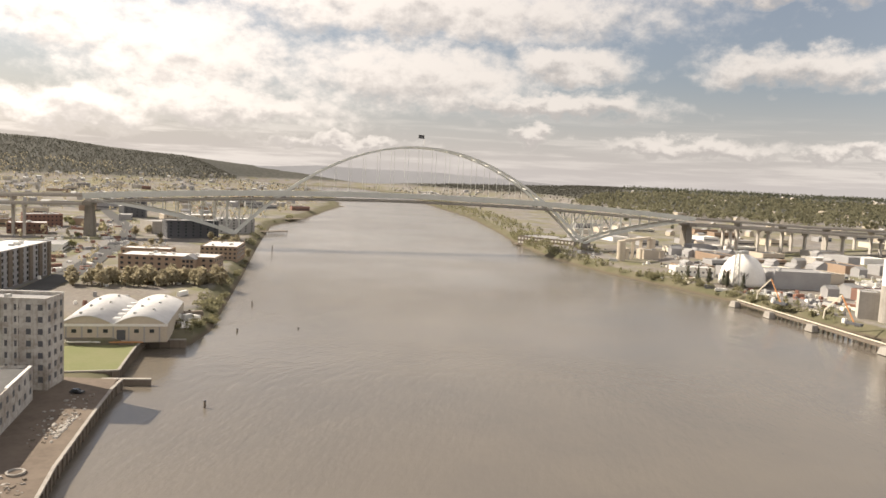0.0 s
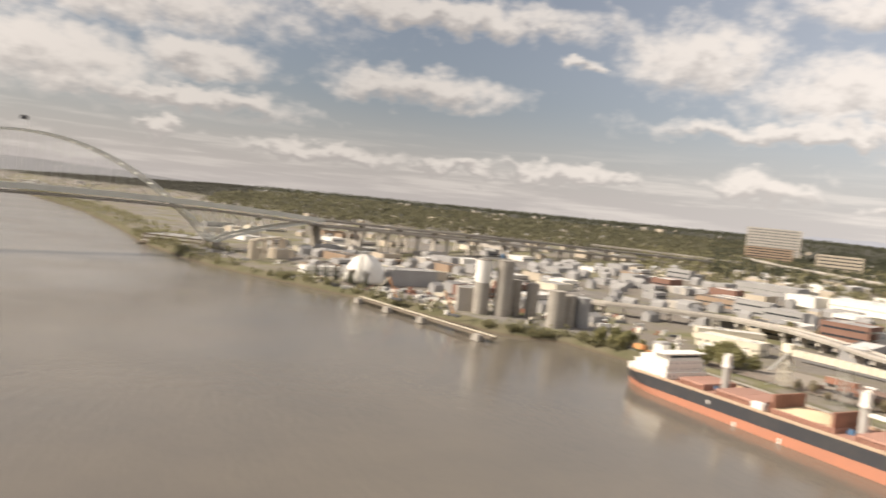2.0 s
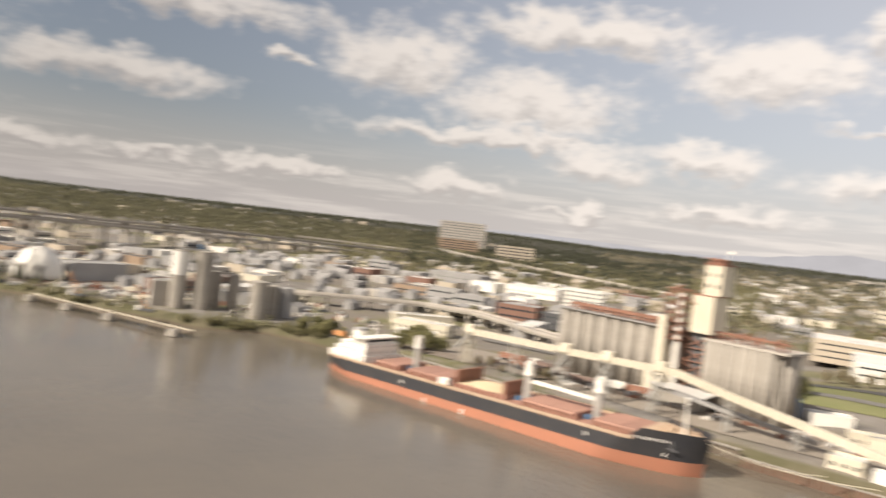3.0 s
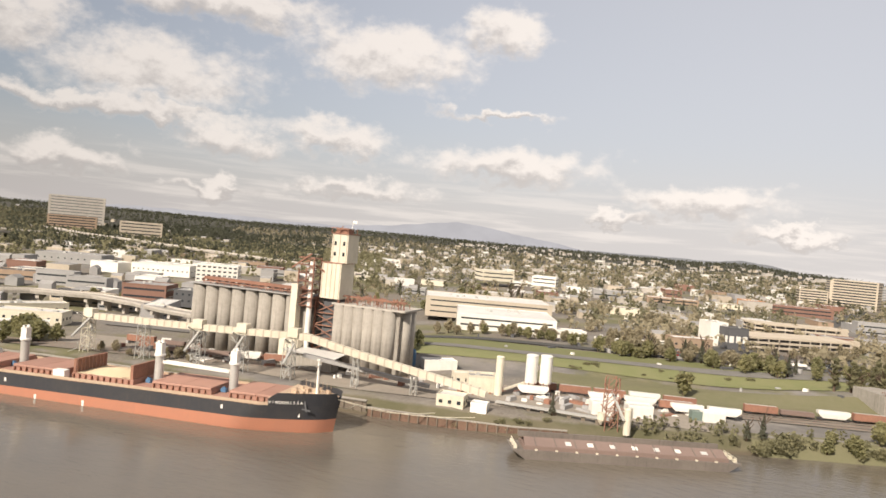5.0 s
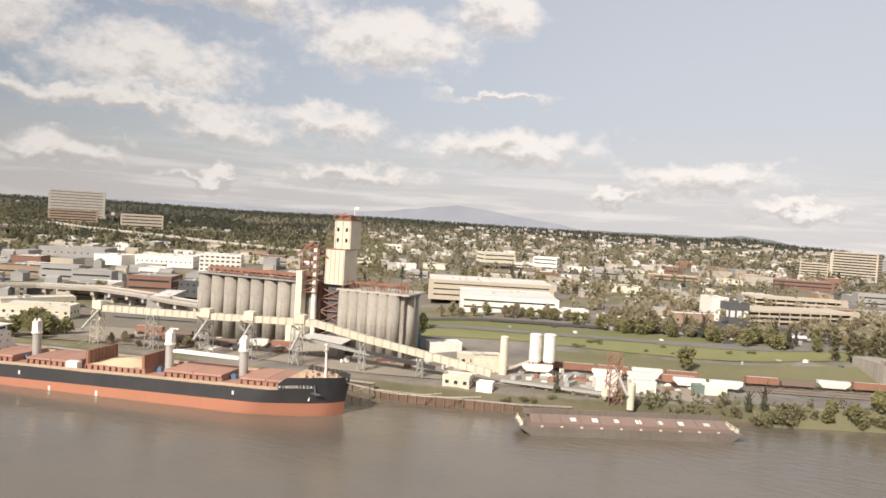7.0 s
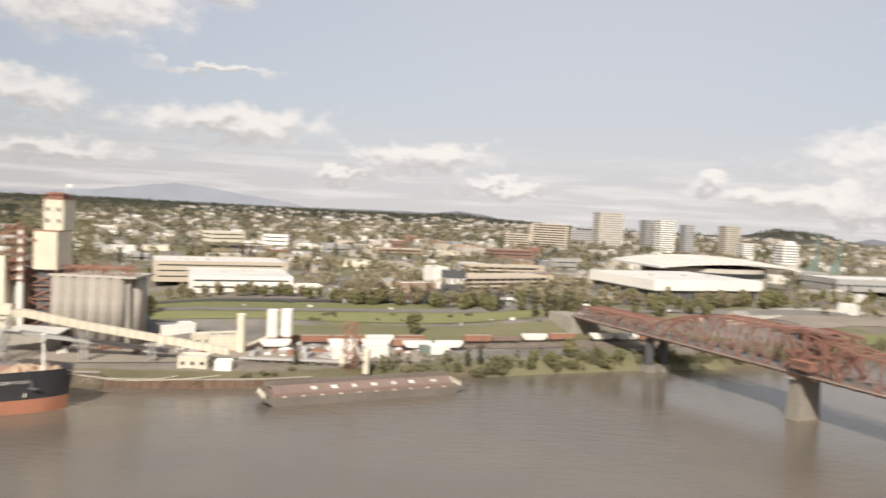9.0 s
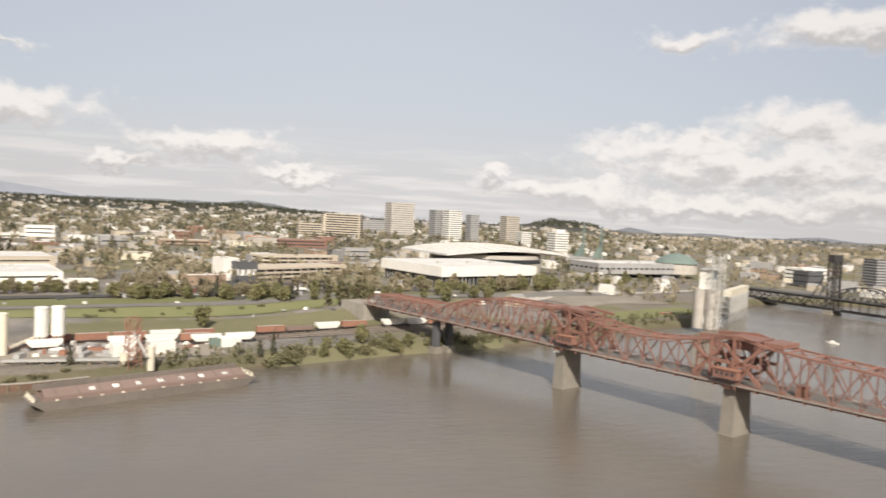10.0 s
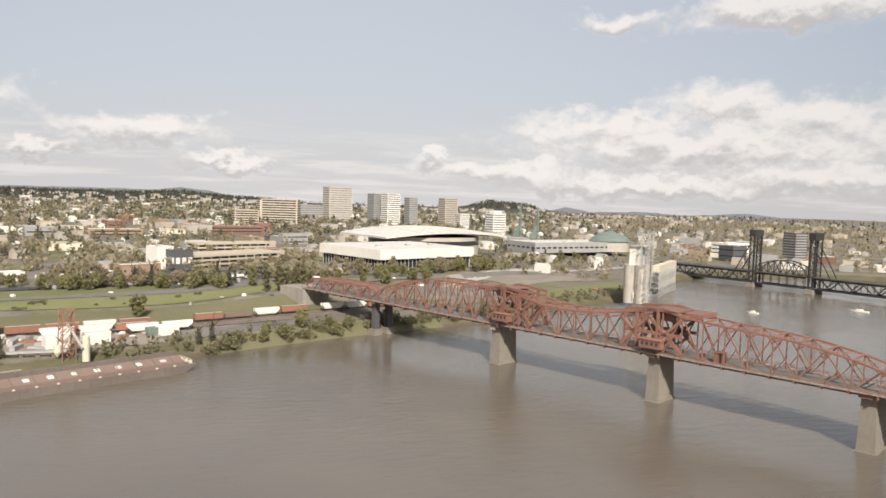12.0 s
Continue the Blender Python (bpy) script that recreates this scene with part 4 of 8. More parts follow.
        if i != 2:
            for x0, x1 in ((a + 0.2, (a + c) / 2 - 0.1), ((a + c) / 2 + 0.1, c - 0.2)):
                bm = BM()
                pts = []
                for z, k in ((12.5, 10.2), (13.3, 10.0)):
                    pts += [(x0, -k, z), (x1, -k, z), (x1, k, z), (x0, k, z)]
                hexa(bm, pts)
                part("hatch_cover", bm, DECK_RED, h)
        else:
            for x, lean in ((a + 0.8, 0), (c - 1.0, 0)):
                bm = BM()
                bx(bm, x, 0, 12.5, 1.1, 19, 5.6)
                part("raised_hatch_cover", bm, RUST, h)
                bm = BM()
                for y in np.arange(-9, 9.1, 2.25):
                    bx(bm, x + (0.65 if x < 95 else -0.65), y, 12.6, 0.25, 0.3, 5.4)
                part("cover_stiffener", bm, DECK_RED, h)
            bm = BM()
            bmesh.ops.create_grid(bm, x_segments=16, y_segments=12, size=0.5)
            for v in bm.verts:
                r = math.hypot(v.co.x * 1.5, v.co.y * 1.6)
                v.co = ((a + c) / 2 + v.co.x * (c - a - 3), v.co.y * 18.5, 12.54 + max(0, 2.4 * (0.8 - r)) + 0.25 * noise.noise(v.co * 7))
            part("grain", bm, GRAIN, h, "heap of pale grain in the open hold", smooth=True)
    # deck cranes with slewing posts
    for x, boom in ((54.5, None), (114.5, 1), (145.8, None)):
        bm = BM()
        cyl(bm, x, 0, 10.6, 1.7, 11.5, 16)
        cr = part("crane_pedestal", bm, GALV, s, smooth=False)
        bm = BM()
        bx(bm, x, 0, 22.1, 2.6, 2.8, 4.6)
        bx(bm, x, -1.2, 26.7, 1.0, 0.8, 1.0)
        bx(bm, x, 1.2, 26.7, 1.0, 0.8, 1.0)
        cyl(bm, x, 0, 21.4, 2.2, 0.8, 16)
        part("crane_cab", bm, WHITE, cr)
        bm = BM()
        bx(bm, x - 2.2, -3.0, 10.7, 2.0, 1.8, 1.5)
        cyl(bm, x - 2.2, -3.0, 12.2, 0.6, 0.5, 10)
        part("winch", bm, BLUE, cr, "blue deck winch")
    bm = BM()
    for y in (-0.9, 0.9):
        beam(bm, (116.5, y, 19.2), (144, y, 18.4), 0.5, 1.2)
    for x in np.arange(118, 143, 3.0):
        beam(bm, (x, -0.9, 19.1), (x + 1.5, 0.9, 19.0), 0.3)
    part("crane_boom", bm, WHITE, s, "white lattice crane boom laid flat")
    part("deck_locker", bx(BM(), 80.5, -11.5, 10.7, 5, 3, 3.0), WHITE, s)
    # superstructure
    tiers = ((9, 33, 13.0, 10.6, 3.0), (12, 32, 12.0, 13.6, 2.8), (15, 32, 11.5, 16.4, 2.8))
    sup = None
    for i, (a, c, hw, z, h) in enumerate(tiers):
        bm = BM()
        bx(bm, (a + c) / 2, 0, z, c - a, 2 * hw, h)
        bx(bm, (a + c) / 2 - 0.4, 0, z + h - 0.12, c - a + 0.5, 2 * hw + 0.6, 0.14)
        tier = part("superstructure", bm, WHITE, s)
        win = mesh_of("window", bx(BM(), 0, 0, 0, 0.12, 0.6, 0.7), GLASS_PALE)
        for y in np.arange(-hw + 1.8, hw - 1, 4.0):
            piece("window", win, tier, Matrix.Translation((c + 0.06, y, z + 1.1)))
        for x in np.arange(a + 3, c - 1, 9.0):
            for sg in (-1, 1):
                piece("window", win, tier, Matrix.Translation((x, sg * (hw + 0.06), z + 1.1)) @ pose(0, 0, 0, 0, 0, 90))
    bm = BM()
    bx(bm, 27, 0, 19.2, 8, 21, 2.7)
    bx(bm, 27, 0, 21.9, 8.8, 27, 0.25)
    br = part("wheelhouse", bm, WHITE, s)
    part("window", bx(BM(), 31.06, 0, 20.3, 0.12, 19, 1.0), GLASS, br)
    bm = BM()
    bx(bm, 16.5, 0, 19.1, 5, 5.5, 4.6)
    fun = part("funnel", bm, WHITE, s)
    part("funnel_cap", bx(BM(), 16.5, 0, 23.7, 5.2, 5.7, 1.2), STUCCO_GREY, fun)
    bm = BM()
    cyl(bm, 26, 0, 22.1, 0.5, 8.0, 8)
    beam(bm, (26, -4, 27.6), (26, 4, 27.6), 0.3)
    bx(bm, 26, 0, 25.6, 1.6, 3.0, 0.4)
    part("radar_mast", bm, WHITE, s)
    bm = BM()
    for q in (8.5, 10, 11.5):
        beam(bm, (4, q - 10, 13), (9, q - 10, 19), 0.4)
    bx(bm, 3.5, -1.5, 18.6, 6, 3, 2.2)
    part("lifeboat", bm, ORANGE, s, "orange free-fall lifeboat on its ramp")
    # bow fittings
    bm = BM()
    cyl(bm, 179, 0, 13.4, 0.55, 13.5, 10, 0.4)
    beam(bm, (179, -2.2, 24.5), (179, 2.2, 24.5), 0.35)
    bx(bm, 179, 0, 26.6, 1.2, 1.8, 0.5)
    part("foremast", bm, WHITE, s)
    bm = BM()
    rnd = random.Random(5)
    for _ in range(26):
        x, y = rnd.uniform(170, 182), rnd.uniform(-6, 6)
        bx(bm, x, y, 13.4, rnd.uniform(0.4, 2.0), rnd.uniform(0.4, 2.0), rnd.uniform(0.5, 1.7), rnd.uniform(0, 90))
    part("windlass", bm, BUFF, s, "buff windlasses and bollards on the foredeck")
    for sg in (-1, 1):
        bm = BM()
        x, y = 178.0, sg * (half(178.0, 10) + 0.25)
        beam(bm, (x, y, 12.4), (x + 0.8, y, 8.6), 0.6)
        beam(bm, (x - 0.9, y, 9.4), (x + 2.3, y, 9.0), 0.5)
        part("anchor", bm, STUCCO_DARK, s)
    # the name on the bow, letter by letter along the flare
    for k, ch in enumerate("VINDONISSA"):
        cu = bpy.data.curves.new("letter", "FONT")
        cu.body, cu.size, cu.extrude, cu.align_x = ch, 1.5, 0.05, "CENTER"
        tmp = bpy.data.objects.new("letter", cu)
        me = bpy.data.meshes.new_from_object(tmp)
        bpy.data.objects.remove(tmp)
        me.materials.clear()
        me.materials.append(WHITE)
        x = 166.6 + k * 1.16
        d = math.degrees(math.atan2(half(x + 0.5, 11.9) - half(x - 0.5, 11.9), -1.0)) - 180
        piece("name_letter", me, s, pose(x, -half(x, 12.2) - 0.16, 11.3, 90, 0, d))
    # load marks and draught marks are white
    for sg in (-1, 1):
        for k in range(10 if sg > 0 else 0):
            x = 166.5 + k * 1.02
            y = sg * (half(x, 11.9) + 0.12)
            d = math.degrees(math.atan2(half(x + 0.5, 11.9) - half(x - 0.5, 11.9), 1.0)) * sg
            bm = BM()
            bx(bm, x, y, 11.3, 0.7, 0.14, 1.05, d)
            part("name_bar", bm, WHITE, s)
        for x, z in ((59, 7.0), (149, 7.4), (176, 6.2)):
            part("hull_mark", bx(BM(), x, sg * (half(x, z) + 0.1), z, 0.8, 0.12, 1.5), WHITE, s)
        for x in (72.5, 93):
            part("draught_marks", bx(BM(), x, sg * (half(x, 2) + 0.1), 1.2, 0.9, 0.12, 2.2), WHITE, s)


bulk_carrier()

# ---- the grain elevator behind it ----


def grain_elevator():
    e = thing("grain_elevator", 309, 271, 6, -85.9, "weathered concrete grain elevator with tall silos and red gantries", "grain elevator")
    silo = BM()
    cyl(silo, 0, 0, 0, 4.05, 34.5, 26)
    cyl(silo, 0, 0, 34.5, 4.2, 0.8, 26)
    sm = mesh_of("silo", silo, CONCRETE, True)
    for row in (4.2, 12.6):
        for k in range(9):
            piece("silo", sm, e, Matrix.Translation((-1.5 + k * 8.55, row, 0)))
    part("silo_roof_slab", bx(BM(), 32.5, 8.4, 35.3, 77, 18, 0.5), ROOF_GREY, e)
    gan = BM()
    for x in np.arange(1, 71, 4.5):
        for y in (3.0, 9.0):
            beam(gan, (x, y, 35.5), (x, y, 38.4), 0.3)
        beam(gan, (x, 3, 37.8), (x, 9, 37.8), 0.3)
        beam(gan, (x, 3, 35.6), (x + 4.5, 3, 38.2), 0.2)
    for y in (3.0, 9.0):
        beam(gan, (0, y, 38.4), (70, y, 38.4), 0.5, 0.6)
        beam(gan, (0, y, 37.0), (70, y, 37.0), 0.35, 0.5)
    part("roof_gantry", gan, RUST, e)
    part("conveyor_cover", bx(BM(), 35, 6, 38.3, 70, 3.2, 1.2), RUST, e)
    rnd = random.Random(2)
    bm = BM()
    for _ in range(9):
        bx(bm, rnd.uniform(4, 66), rnd.uniform(5, 14), 35.8, rnd.uniform(1, 4), rnd.uniform(1, 3), rnd.uniform(0.6, 1.8))
    part("dust_vents", bm, WHITE, e)
    # storage annex: closely set bins, rounded at the far end
    bins = BM()
    cyl(bins, 0, 0, 0, 3.4, 33.2, 22)
    bmesh_bin = mesh_of("annex_bin", bins, CONCRETE, True)
    for k in range(7):
        for row in range(4):
            if k == 6 and row in (0, 3) or 0 < k < 6 and row in (1, 2):
                continue
            piece("annex_bin", bmesh_bin, e, Matrix.Translation((86.5 + k * 5.6, 3.6 + row * 6.2, 0)))
    bm = BM()
    bx(bm, 103, 12.8, 0, 34, 18, 33.0)
    part("annex_core", bm, CONCRETE, e)
    part("annex_parapet", bx(BM(), 103.2, 12.5, 33.2, 41, 24, 0.9), CONCRETE_LIGHT, e)
    bm = BM()
    for _ in range(46):
        x, y = rnd.uniform(84, 121), rnd.uniform(2, 20)
        h = rnd.uniform(1.5, 5.5)
        beam(bm, (x, y, 34), (x, y, 34 + h), 0.3)
        beam(bm, (x, y, 34 + h), (x + rnd.uniform(-6, 6), y + rnd.uniform(-3, 3), 34 + rnd.uniform(1, 4)), 0.35)
    for x in np.arange(84, 122, 5.0):
        beam(bm, (x, 6, 34), (x, 6, 37.6), 0.3)
    beam(bm, (84, 6, 37.6), (122, 6, 37.6), 0.7, 0.9)
    part("annex_gantry", bm, RUST, e)
    # headhouse tower
    leg = BM()
    for x in (72.5, 85.5):
        for y in (2.5, 15):
            beam(leg, (x, y, 0), (x, y, 36), 1.0)
    for z in np.arange(2, 34, 6.5):
        beam(leg, (72.5, 2.5, z), (85.5, 2.5, z + 6), 0.45)
        beam(leg, (85.5, 2.5, z), (72.5, 2.5, z + 6), 0.45)
        beam(leg, (72.5, 2.5, z), (85.5, 2.5, z), 0.5)
    part("tower_leg_frame", leg, RUST, e)
    part("tower_shaft", bx(BM(), 81, 9, 0, 9, 11, 36), STUCCO_DARK, e)
    low = part("headhouse", bx(BM(), 80.6, 8.5, 35.8, 11.2, 14.5, 18.2), CREAM, e, "cream sheet-metal headhouse above the silos")
    ribm = mesh_of("cladding_rib", bx(BM(), 0, 0, 0, 0.35, 0.25, 18.0), STUCCO_BEIGE)
    for x in np.arange(75.6, 86.2, 2.5):
        piece("cladding_rib", ribm, low, Matrix.Translation((x, 1.15, 35.9)))
    part("cornice", bx(BM(), 80.6, 8.5, 54.0, 11.8, 15.1, 0.5), RUST, low)
    upb = part("headhouse", bx(BM(), 83.2, 9.2, 54.5, 9.4, 12, 14.8), CREAM, e, "cream upper storey of the headhouse")
    for x in (79.2, 83.2, 87.2):
        piece("cladding_rib", ribm, upb, Matrix.Translation((x, 3.1, 54.6)) @ Matrix.Diagonal((1, 1, 0.8, 1)))
    for z in (58, 63.5):
        part("window", bx(BM(), 80.6, 3.12, z, 1.2, 0.15, 2.0), GLASS, upb)
        part("window", bx(BM(), 85.6, 3.12, z, 1.2, 0.15, 2.0), GLASS, upb)
    bm = BM()
    bx(bm, 83.2, 9.2, 69.3, 10.2, 12.8, 0.5)
    for x, y in ((77.5, 4), (82, 4), (87, 4), (77.5, 14), (87, 14)):
        beam(bm, (x, y, 69.6), (x, y, 72.6), 0.3)
    bx(bm, 82.5, 9, 69.7, 6.5, 7, 2.6)
    beam(bm, (77, 4, 72.4), (88, 4, 72.4), 0.3)
    beam(bm, (79, 4, 69.6), (84, 4, 73.4), 0.3)
    part("rooftop_gantry", bm, RUST, e)
    bm = BM()
    cyl(bm, 86, 10, 72, 0.12, 5, 6)
    part("flagpole", bm, WHITE, e)
    part("flag", bx(BM(), 87.2, 10, 75.4, 2.4, 0.06, 1.4), WHITE, e)
    # marine tower and legs beside it
    bm = BM()
    bx(bm, 64.0, -3.5, 14, 3.6, 4.6, 28)
    part("elevator_leg", bm, CREAM, e, "tall cream bucket-elevator casing")
    bm = BM()
    cyl(bm, 71, -1.5, 6, 1.4, 48, 14)
    part("elevator_leg", bm, WHITE, e, "white vertical pipe casing")
    bm = BM()
    bx(bm, 64, -4, 0, 11, 7, 14.5)
    part("leg_house", bm, CREAM, e)
    bm = BM()
    for x in (64.5, 73):
        for y in (-3.5, 4):
            beam(bm, (x, y, 30), (x, y, 56 if x > 70 else 50), 0.6)
    for z in np.arange(31, 54, 4.2):
        beam(bm, (64.5, -3.5, z), (73, -3.5, z + 4), 0.4)
        beam(bm, (73, -3.5, z), (64.5, -3.5, z), 0.4)
        beam(bm, (64.5, 4, z), (73, 4, z + 4), 0.4)
        bx(bm, 68.7, 0.2, z, 9.4, 8.4, 0.15)
    beam(bm, (66, -3, 56), (80, 3, 47), 0.8)
    beam(bm, (71, -3, 58), (60, -3, 50), 0.8)
    bx(bm, 68, 0, 55.5, 10, 5, 0.5)
    part("red_lattice_tower", bm, RUST, e)
    part("ground_shed", bx(BM(), 78, -6, 0, 26, 8, 8), CONCRETE, e)
    bm = BM()
    hexa(bm, [(64, -12, 8.6), (94, -12, 7.4), (94, -1, 8.6), (64, -1, 9.6), (64, -12, 9.0), (94, -12, 7.8), (94, -1, 9.0), (64, -1, 10.0)])
    part("shed_roof", bm, ROOF_WHITE, e)


grain_elevator()


def lattice_leg(bm, x, y, z0, z1, w):
    for a in (-w / 2, w / 2):
        for c in (-w / 2, w / 2):
            beam(bm, (x + a * 1.25, y + c * 1.25, z0), (x + a, y + c, z1), 0.35)
    n = max(2, int((z1 - z0) / 4))
    for i in range(n):
        a, c = z0 + (z1 - z0) * i / n, z0 + (z1 - z0) * (i + 1) / n
        for s in (-w / 2, w / 2):
            beam(bm, (x - w / 2, y + s, a), (x + w / 2, y + s, c), 0.22)
            beam(bm, (x + s, y + w / 2, a), (x + s, y - w / 2, c), 0.22)
            beam(bm, (x - w / 2, y + s, c), (x + w / 2, y + s, c), 0.22)


def dock_conveyor():
    g = thing("conveyor_gallery", 259, 289, 6, -78.1, "long cream enclosed grain conveyor on lattice legs", "conveyor")
    prof = [(-6, 18.0), (28, 18.6), (58, 19.0), (104, 20.2), (113, 20.4), (137, 15.6), (166, 10.8), (198, 5.2)]
    bm, ribs = BM(), BM()
    sweep(bm, [(a, 0, za) for a, za in prof], 3.2, 3.0)
    part("gallery_casing", bm, CREAM, g)
    rib = mesh_of("casing_rib", bx(BM(), 0, 0, -1.62, 0.7, 3.5, 3.24), STUCCO_BEIGE)
    for x in np.arange(-5, 197, 4.0):
        piece("casing_rib", rib, g, Matrix.Translation((x, 0, interp(prof, x))))
    for x in (-4, 27, 57, 80, 104, 137, 165):
        bm = BM()
        lattice_leg(bm, x, 0.3, -1, interp(prof, x) - 1.6, 4.0 if x < 110 else 2.2)
        part("support_leg", bm, GALV if x != -4 else CREAM, g)
    for x in (-3, 57, 80, 106):
        bm = BM()
        bx(bm, x, -0.2, interp(prof, x) - 0.5, 5, 4.6, 4.2)
        part("transfer_house", bm, CREAM, g)
        bm = BM()
        rnd = random.Random(int(x) + 50)
        beam(bm, (x + 1, -2, 17), (x + 2, -15, 9.5), 0.9)
        beam(bm, (x - 1, -2, 17), (x - 1, -9, 20), 0.6)
        for _ in range(26):
            p = Vector((x + rnd.uniform(-3, 3), rnd.uniform(-5, 2.5), rnd.uniform(1, 17)))
            beam(bm, p, p + Vector((rnd.uniform(-3, 3), rnd.uniform(-3, 3), rnd.uniform(-3, 4))), rnd.uniform(0.15, 0.4))
        part("loading_spout", bm, GALV, g)
    # second, lower conveyor that slants down from the elevator
    bm = BM()
    beam(bm, (108, 8, 10.5), (170, 10, 3.0), 2.2, 1.8)
    part("lower_gallery", bm, STUCCO_GREY, g)


dock_conveyor()

# ---- generic buildings ----


def building(name, x, y, z, rz, w, d, h, wall, roof, floors, bays, label, category="building", group="", win=(1.6, 1.5), parapet=0.7, units=2, glass=None, sides=(0, 1, 2, 3), band=False):
    """A flat-roofed block: walls with a parapet, a roof, its windows and what stands on the roof."""
    b = thing(name, x, y, z, rz, label, category, group)
    bm = BM()
    bx(bm, 0, 0, -2.5, w, d, h + 2.5)
    part("wall", bm, wall, b)
    bm = BM()
    t = 0.35
    for cx, cy, sx, sy in ((0, -d / 2 + t / 2 - 0.06, w + 0.12, t), (0, d / 2 - t / 2 + 0.06, w + 0.12, t), (-w / 2 + t / 2 - 0.06, 0, t, d - 2 * t), (w / 2 - t / 2 + 0.06, 0, t, d - 2 * t)):
        bx(bm, cx, cy, h - 0.3, sx, sy, parapet + 0.3)
    part("parapet", bm, wall, b)
    part("roof", bx(BM(), 0, 0, h, w - 2 * t, d - 2 * t, 0.15), roof, b)
    glass = glass or GLASS
    if floors:
        fh = h / floors
        meshes = {}
        for side in sides:
            L = w if side % 2 == 0 else d
            n = max(1, int(round(bays * L / w)))
            ww = L / n * 0.92 if band else min(win[0], L / n * 0.75)
            key = round(ww, 2)
            if key not in meshes:
                meshes[key] = mesh_of("window", bx(BM(), 0, 0, 0, ww, 0.16, min(win[1], fh * 0.7)), glass)
            for f in range(floors):
                for i in range(n):
                    u = (i + 0.5) * L / n - L / 2
                    zz = f * fh + fh * 0.3
                    m = {0: pose(u, -d / 2, zz), 1: pose(w / 2, u, zz, 0, 0, 90), 2: pose(u, d / 2, zz), 3: pose(-w / 2, u, zz, 0, 0, 90)}[side]
                    piece("window", meshes[key], b, m)
    rnd = random.Random(int(abs(x) * 7 + abs(y) * 3))
    for _ in range(units):
        bm = BM()
        s = rnd.uniform(1.2, 3.2)
        bx(bm, rnd.uniform(-0.35, 0.35) * w, rnd.uniform(-0.35, 0.35) * d, h + 0.15, s, s * rnd.uniform(0.7, 1.6), rnd.uniform(0.8, 1.8))
        part("rooftop_unit", bm, GALV, b)
    return b


# ---- west bank ----


def mill_tower():
    # empty windows are charcoal panes, standing in for the unlit inside
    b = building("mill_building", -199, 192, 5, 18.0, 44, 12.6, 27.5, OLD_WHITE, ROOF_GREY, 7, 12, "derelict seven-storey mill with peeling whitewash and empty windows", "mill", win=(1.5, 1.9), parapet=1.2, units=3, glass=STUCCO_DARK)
    for x in np.arange(-22, 22.1, 4.4):
        part("pilaster", bx(BM(), x, -6.4, -1, 0.5, 0.3, 28.5), OLD_WHITE, b)
    part("penthouse", bx(BM(), -8, 0, 27.6, 9, 8, 4.2), OLD_WHITE, b)
    part("white_coping", bx(BM(), 0, 6.2, 28.7, 44.4, 0.5, 0.25), WHITE, b)
    return b


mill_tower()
# the same charcoal panes stand for the dark inside here
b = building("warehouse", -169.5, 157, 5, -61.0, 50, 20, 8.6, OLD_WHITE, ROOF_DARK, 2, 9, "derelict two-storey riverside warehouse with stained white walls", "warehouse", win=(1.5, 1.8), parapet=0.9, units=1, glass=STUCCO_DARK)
part("white_coping", bx(BM(), -12, 9.7, 9.52, 24, 0.9, 0.22), WHITE, b)
tagged(part("yard", prism(BM(), [(-91.2, 80.8), (-113.5, 116.1), (-130.0, 144.0), (-150.8, 184.4), (-160.1, 203.1), (-164.8, 212.4), (-186.5, 206.2), (-182.4, 192.7), (-157.5, 145.1), (-116.1, 68.4)], 0.5, 3.6), DIRT), "brown dirt yard behind the seawall", "yard", kind="structure")
tagged(part("lawn", prism(BM(), [(-238, 190), (-199, 206), (-172.4, 222), (-188.0, 251.8), (-194.2, 265.3), (-232.1, 246.6)], 0.5, 3.65), GRASS), "mown grass lot beside the seawall", "lawn", kind="structure")


def sea_wall(pts, top, label, depth=0.9):
    w = thing("seawall", pts[0][0], pts[0][1], 0, 0, label, "seawall")
    o = Vector((pts[0][0], pts[0][1], 0))
    cap = BM()
    pile = mesh_of("pile", cyl(BM(), 0, 0, -3, 0.32, top + 2.7, 8), WOOD)
    plank = BM()
    for a, c in zip(pts, pts[1:]):
        a, c = Vector((a[0], a[1], 0)) - o, Vector((c[0], c[1], 0)) - o
        z = Vector((0, 0, 1))
        beam(cap, a + z * top, c + z * top, depth, 0.5)
        beam(plank, a + z * (top / 2 - 1.3), c + z * (top / 2 - 1.3), 0.5, top + 2)
        n = int((c - a).length / 3.8)
        d = (c - a).normalized()
        s = Vector((d.y, -d.x, 0)) * 0.5
        for i in range(n):
            p = a.lerp(c, (i + 0.5) / n) + s
            piece("pile", pile, w, Matrix.Translation(p))
    part("cap_beam", cap, CONCRETE, w)
    part("sheeting", plank, WOOD, w)
    return w


sea_wall([(-91.2, 80.8), (-112.9, 116.1), (-129.5, 144.0), (-150.3, 184.4), (-159.6, 203.1), (-163.7, 213.5)], 3.5, "timber-piled seawall with a concrete cap")
sea_wall([(-157.5, 220.7), (-182.4, 210.4)], 2.2, "short concrete and timber pier end", 1.4)
sea_wall([(-199, 205.6), (-172, 222), (-187.6, 251.8), (-193.8, 266.3), (-178.2, 273.6)], 3.5, "stone-faced seawall round the grass lot")


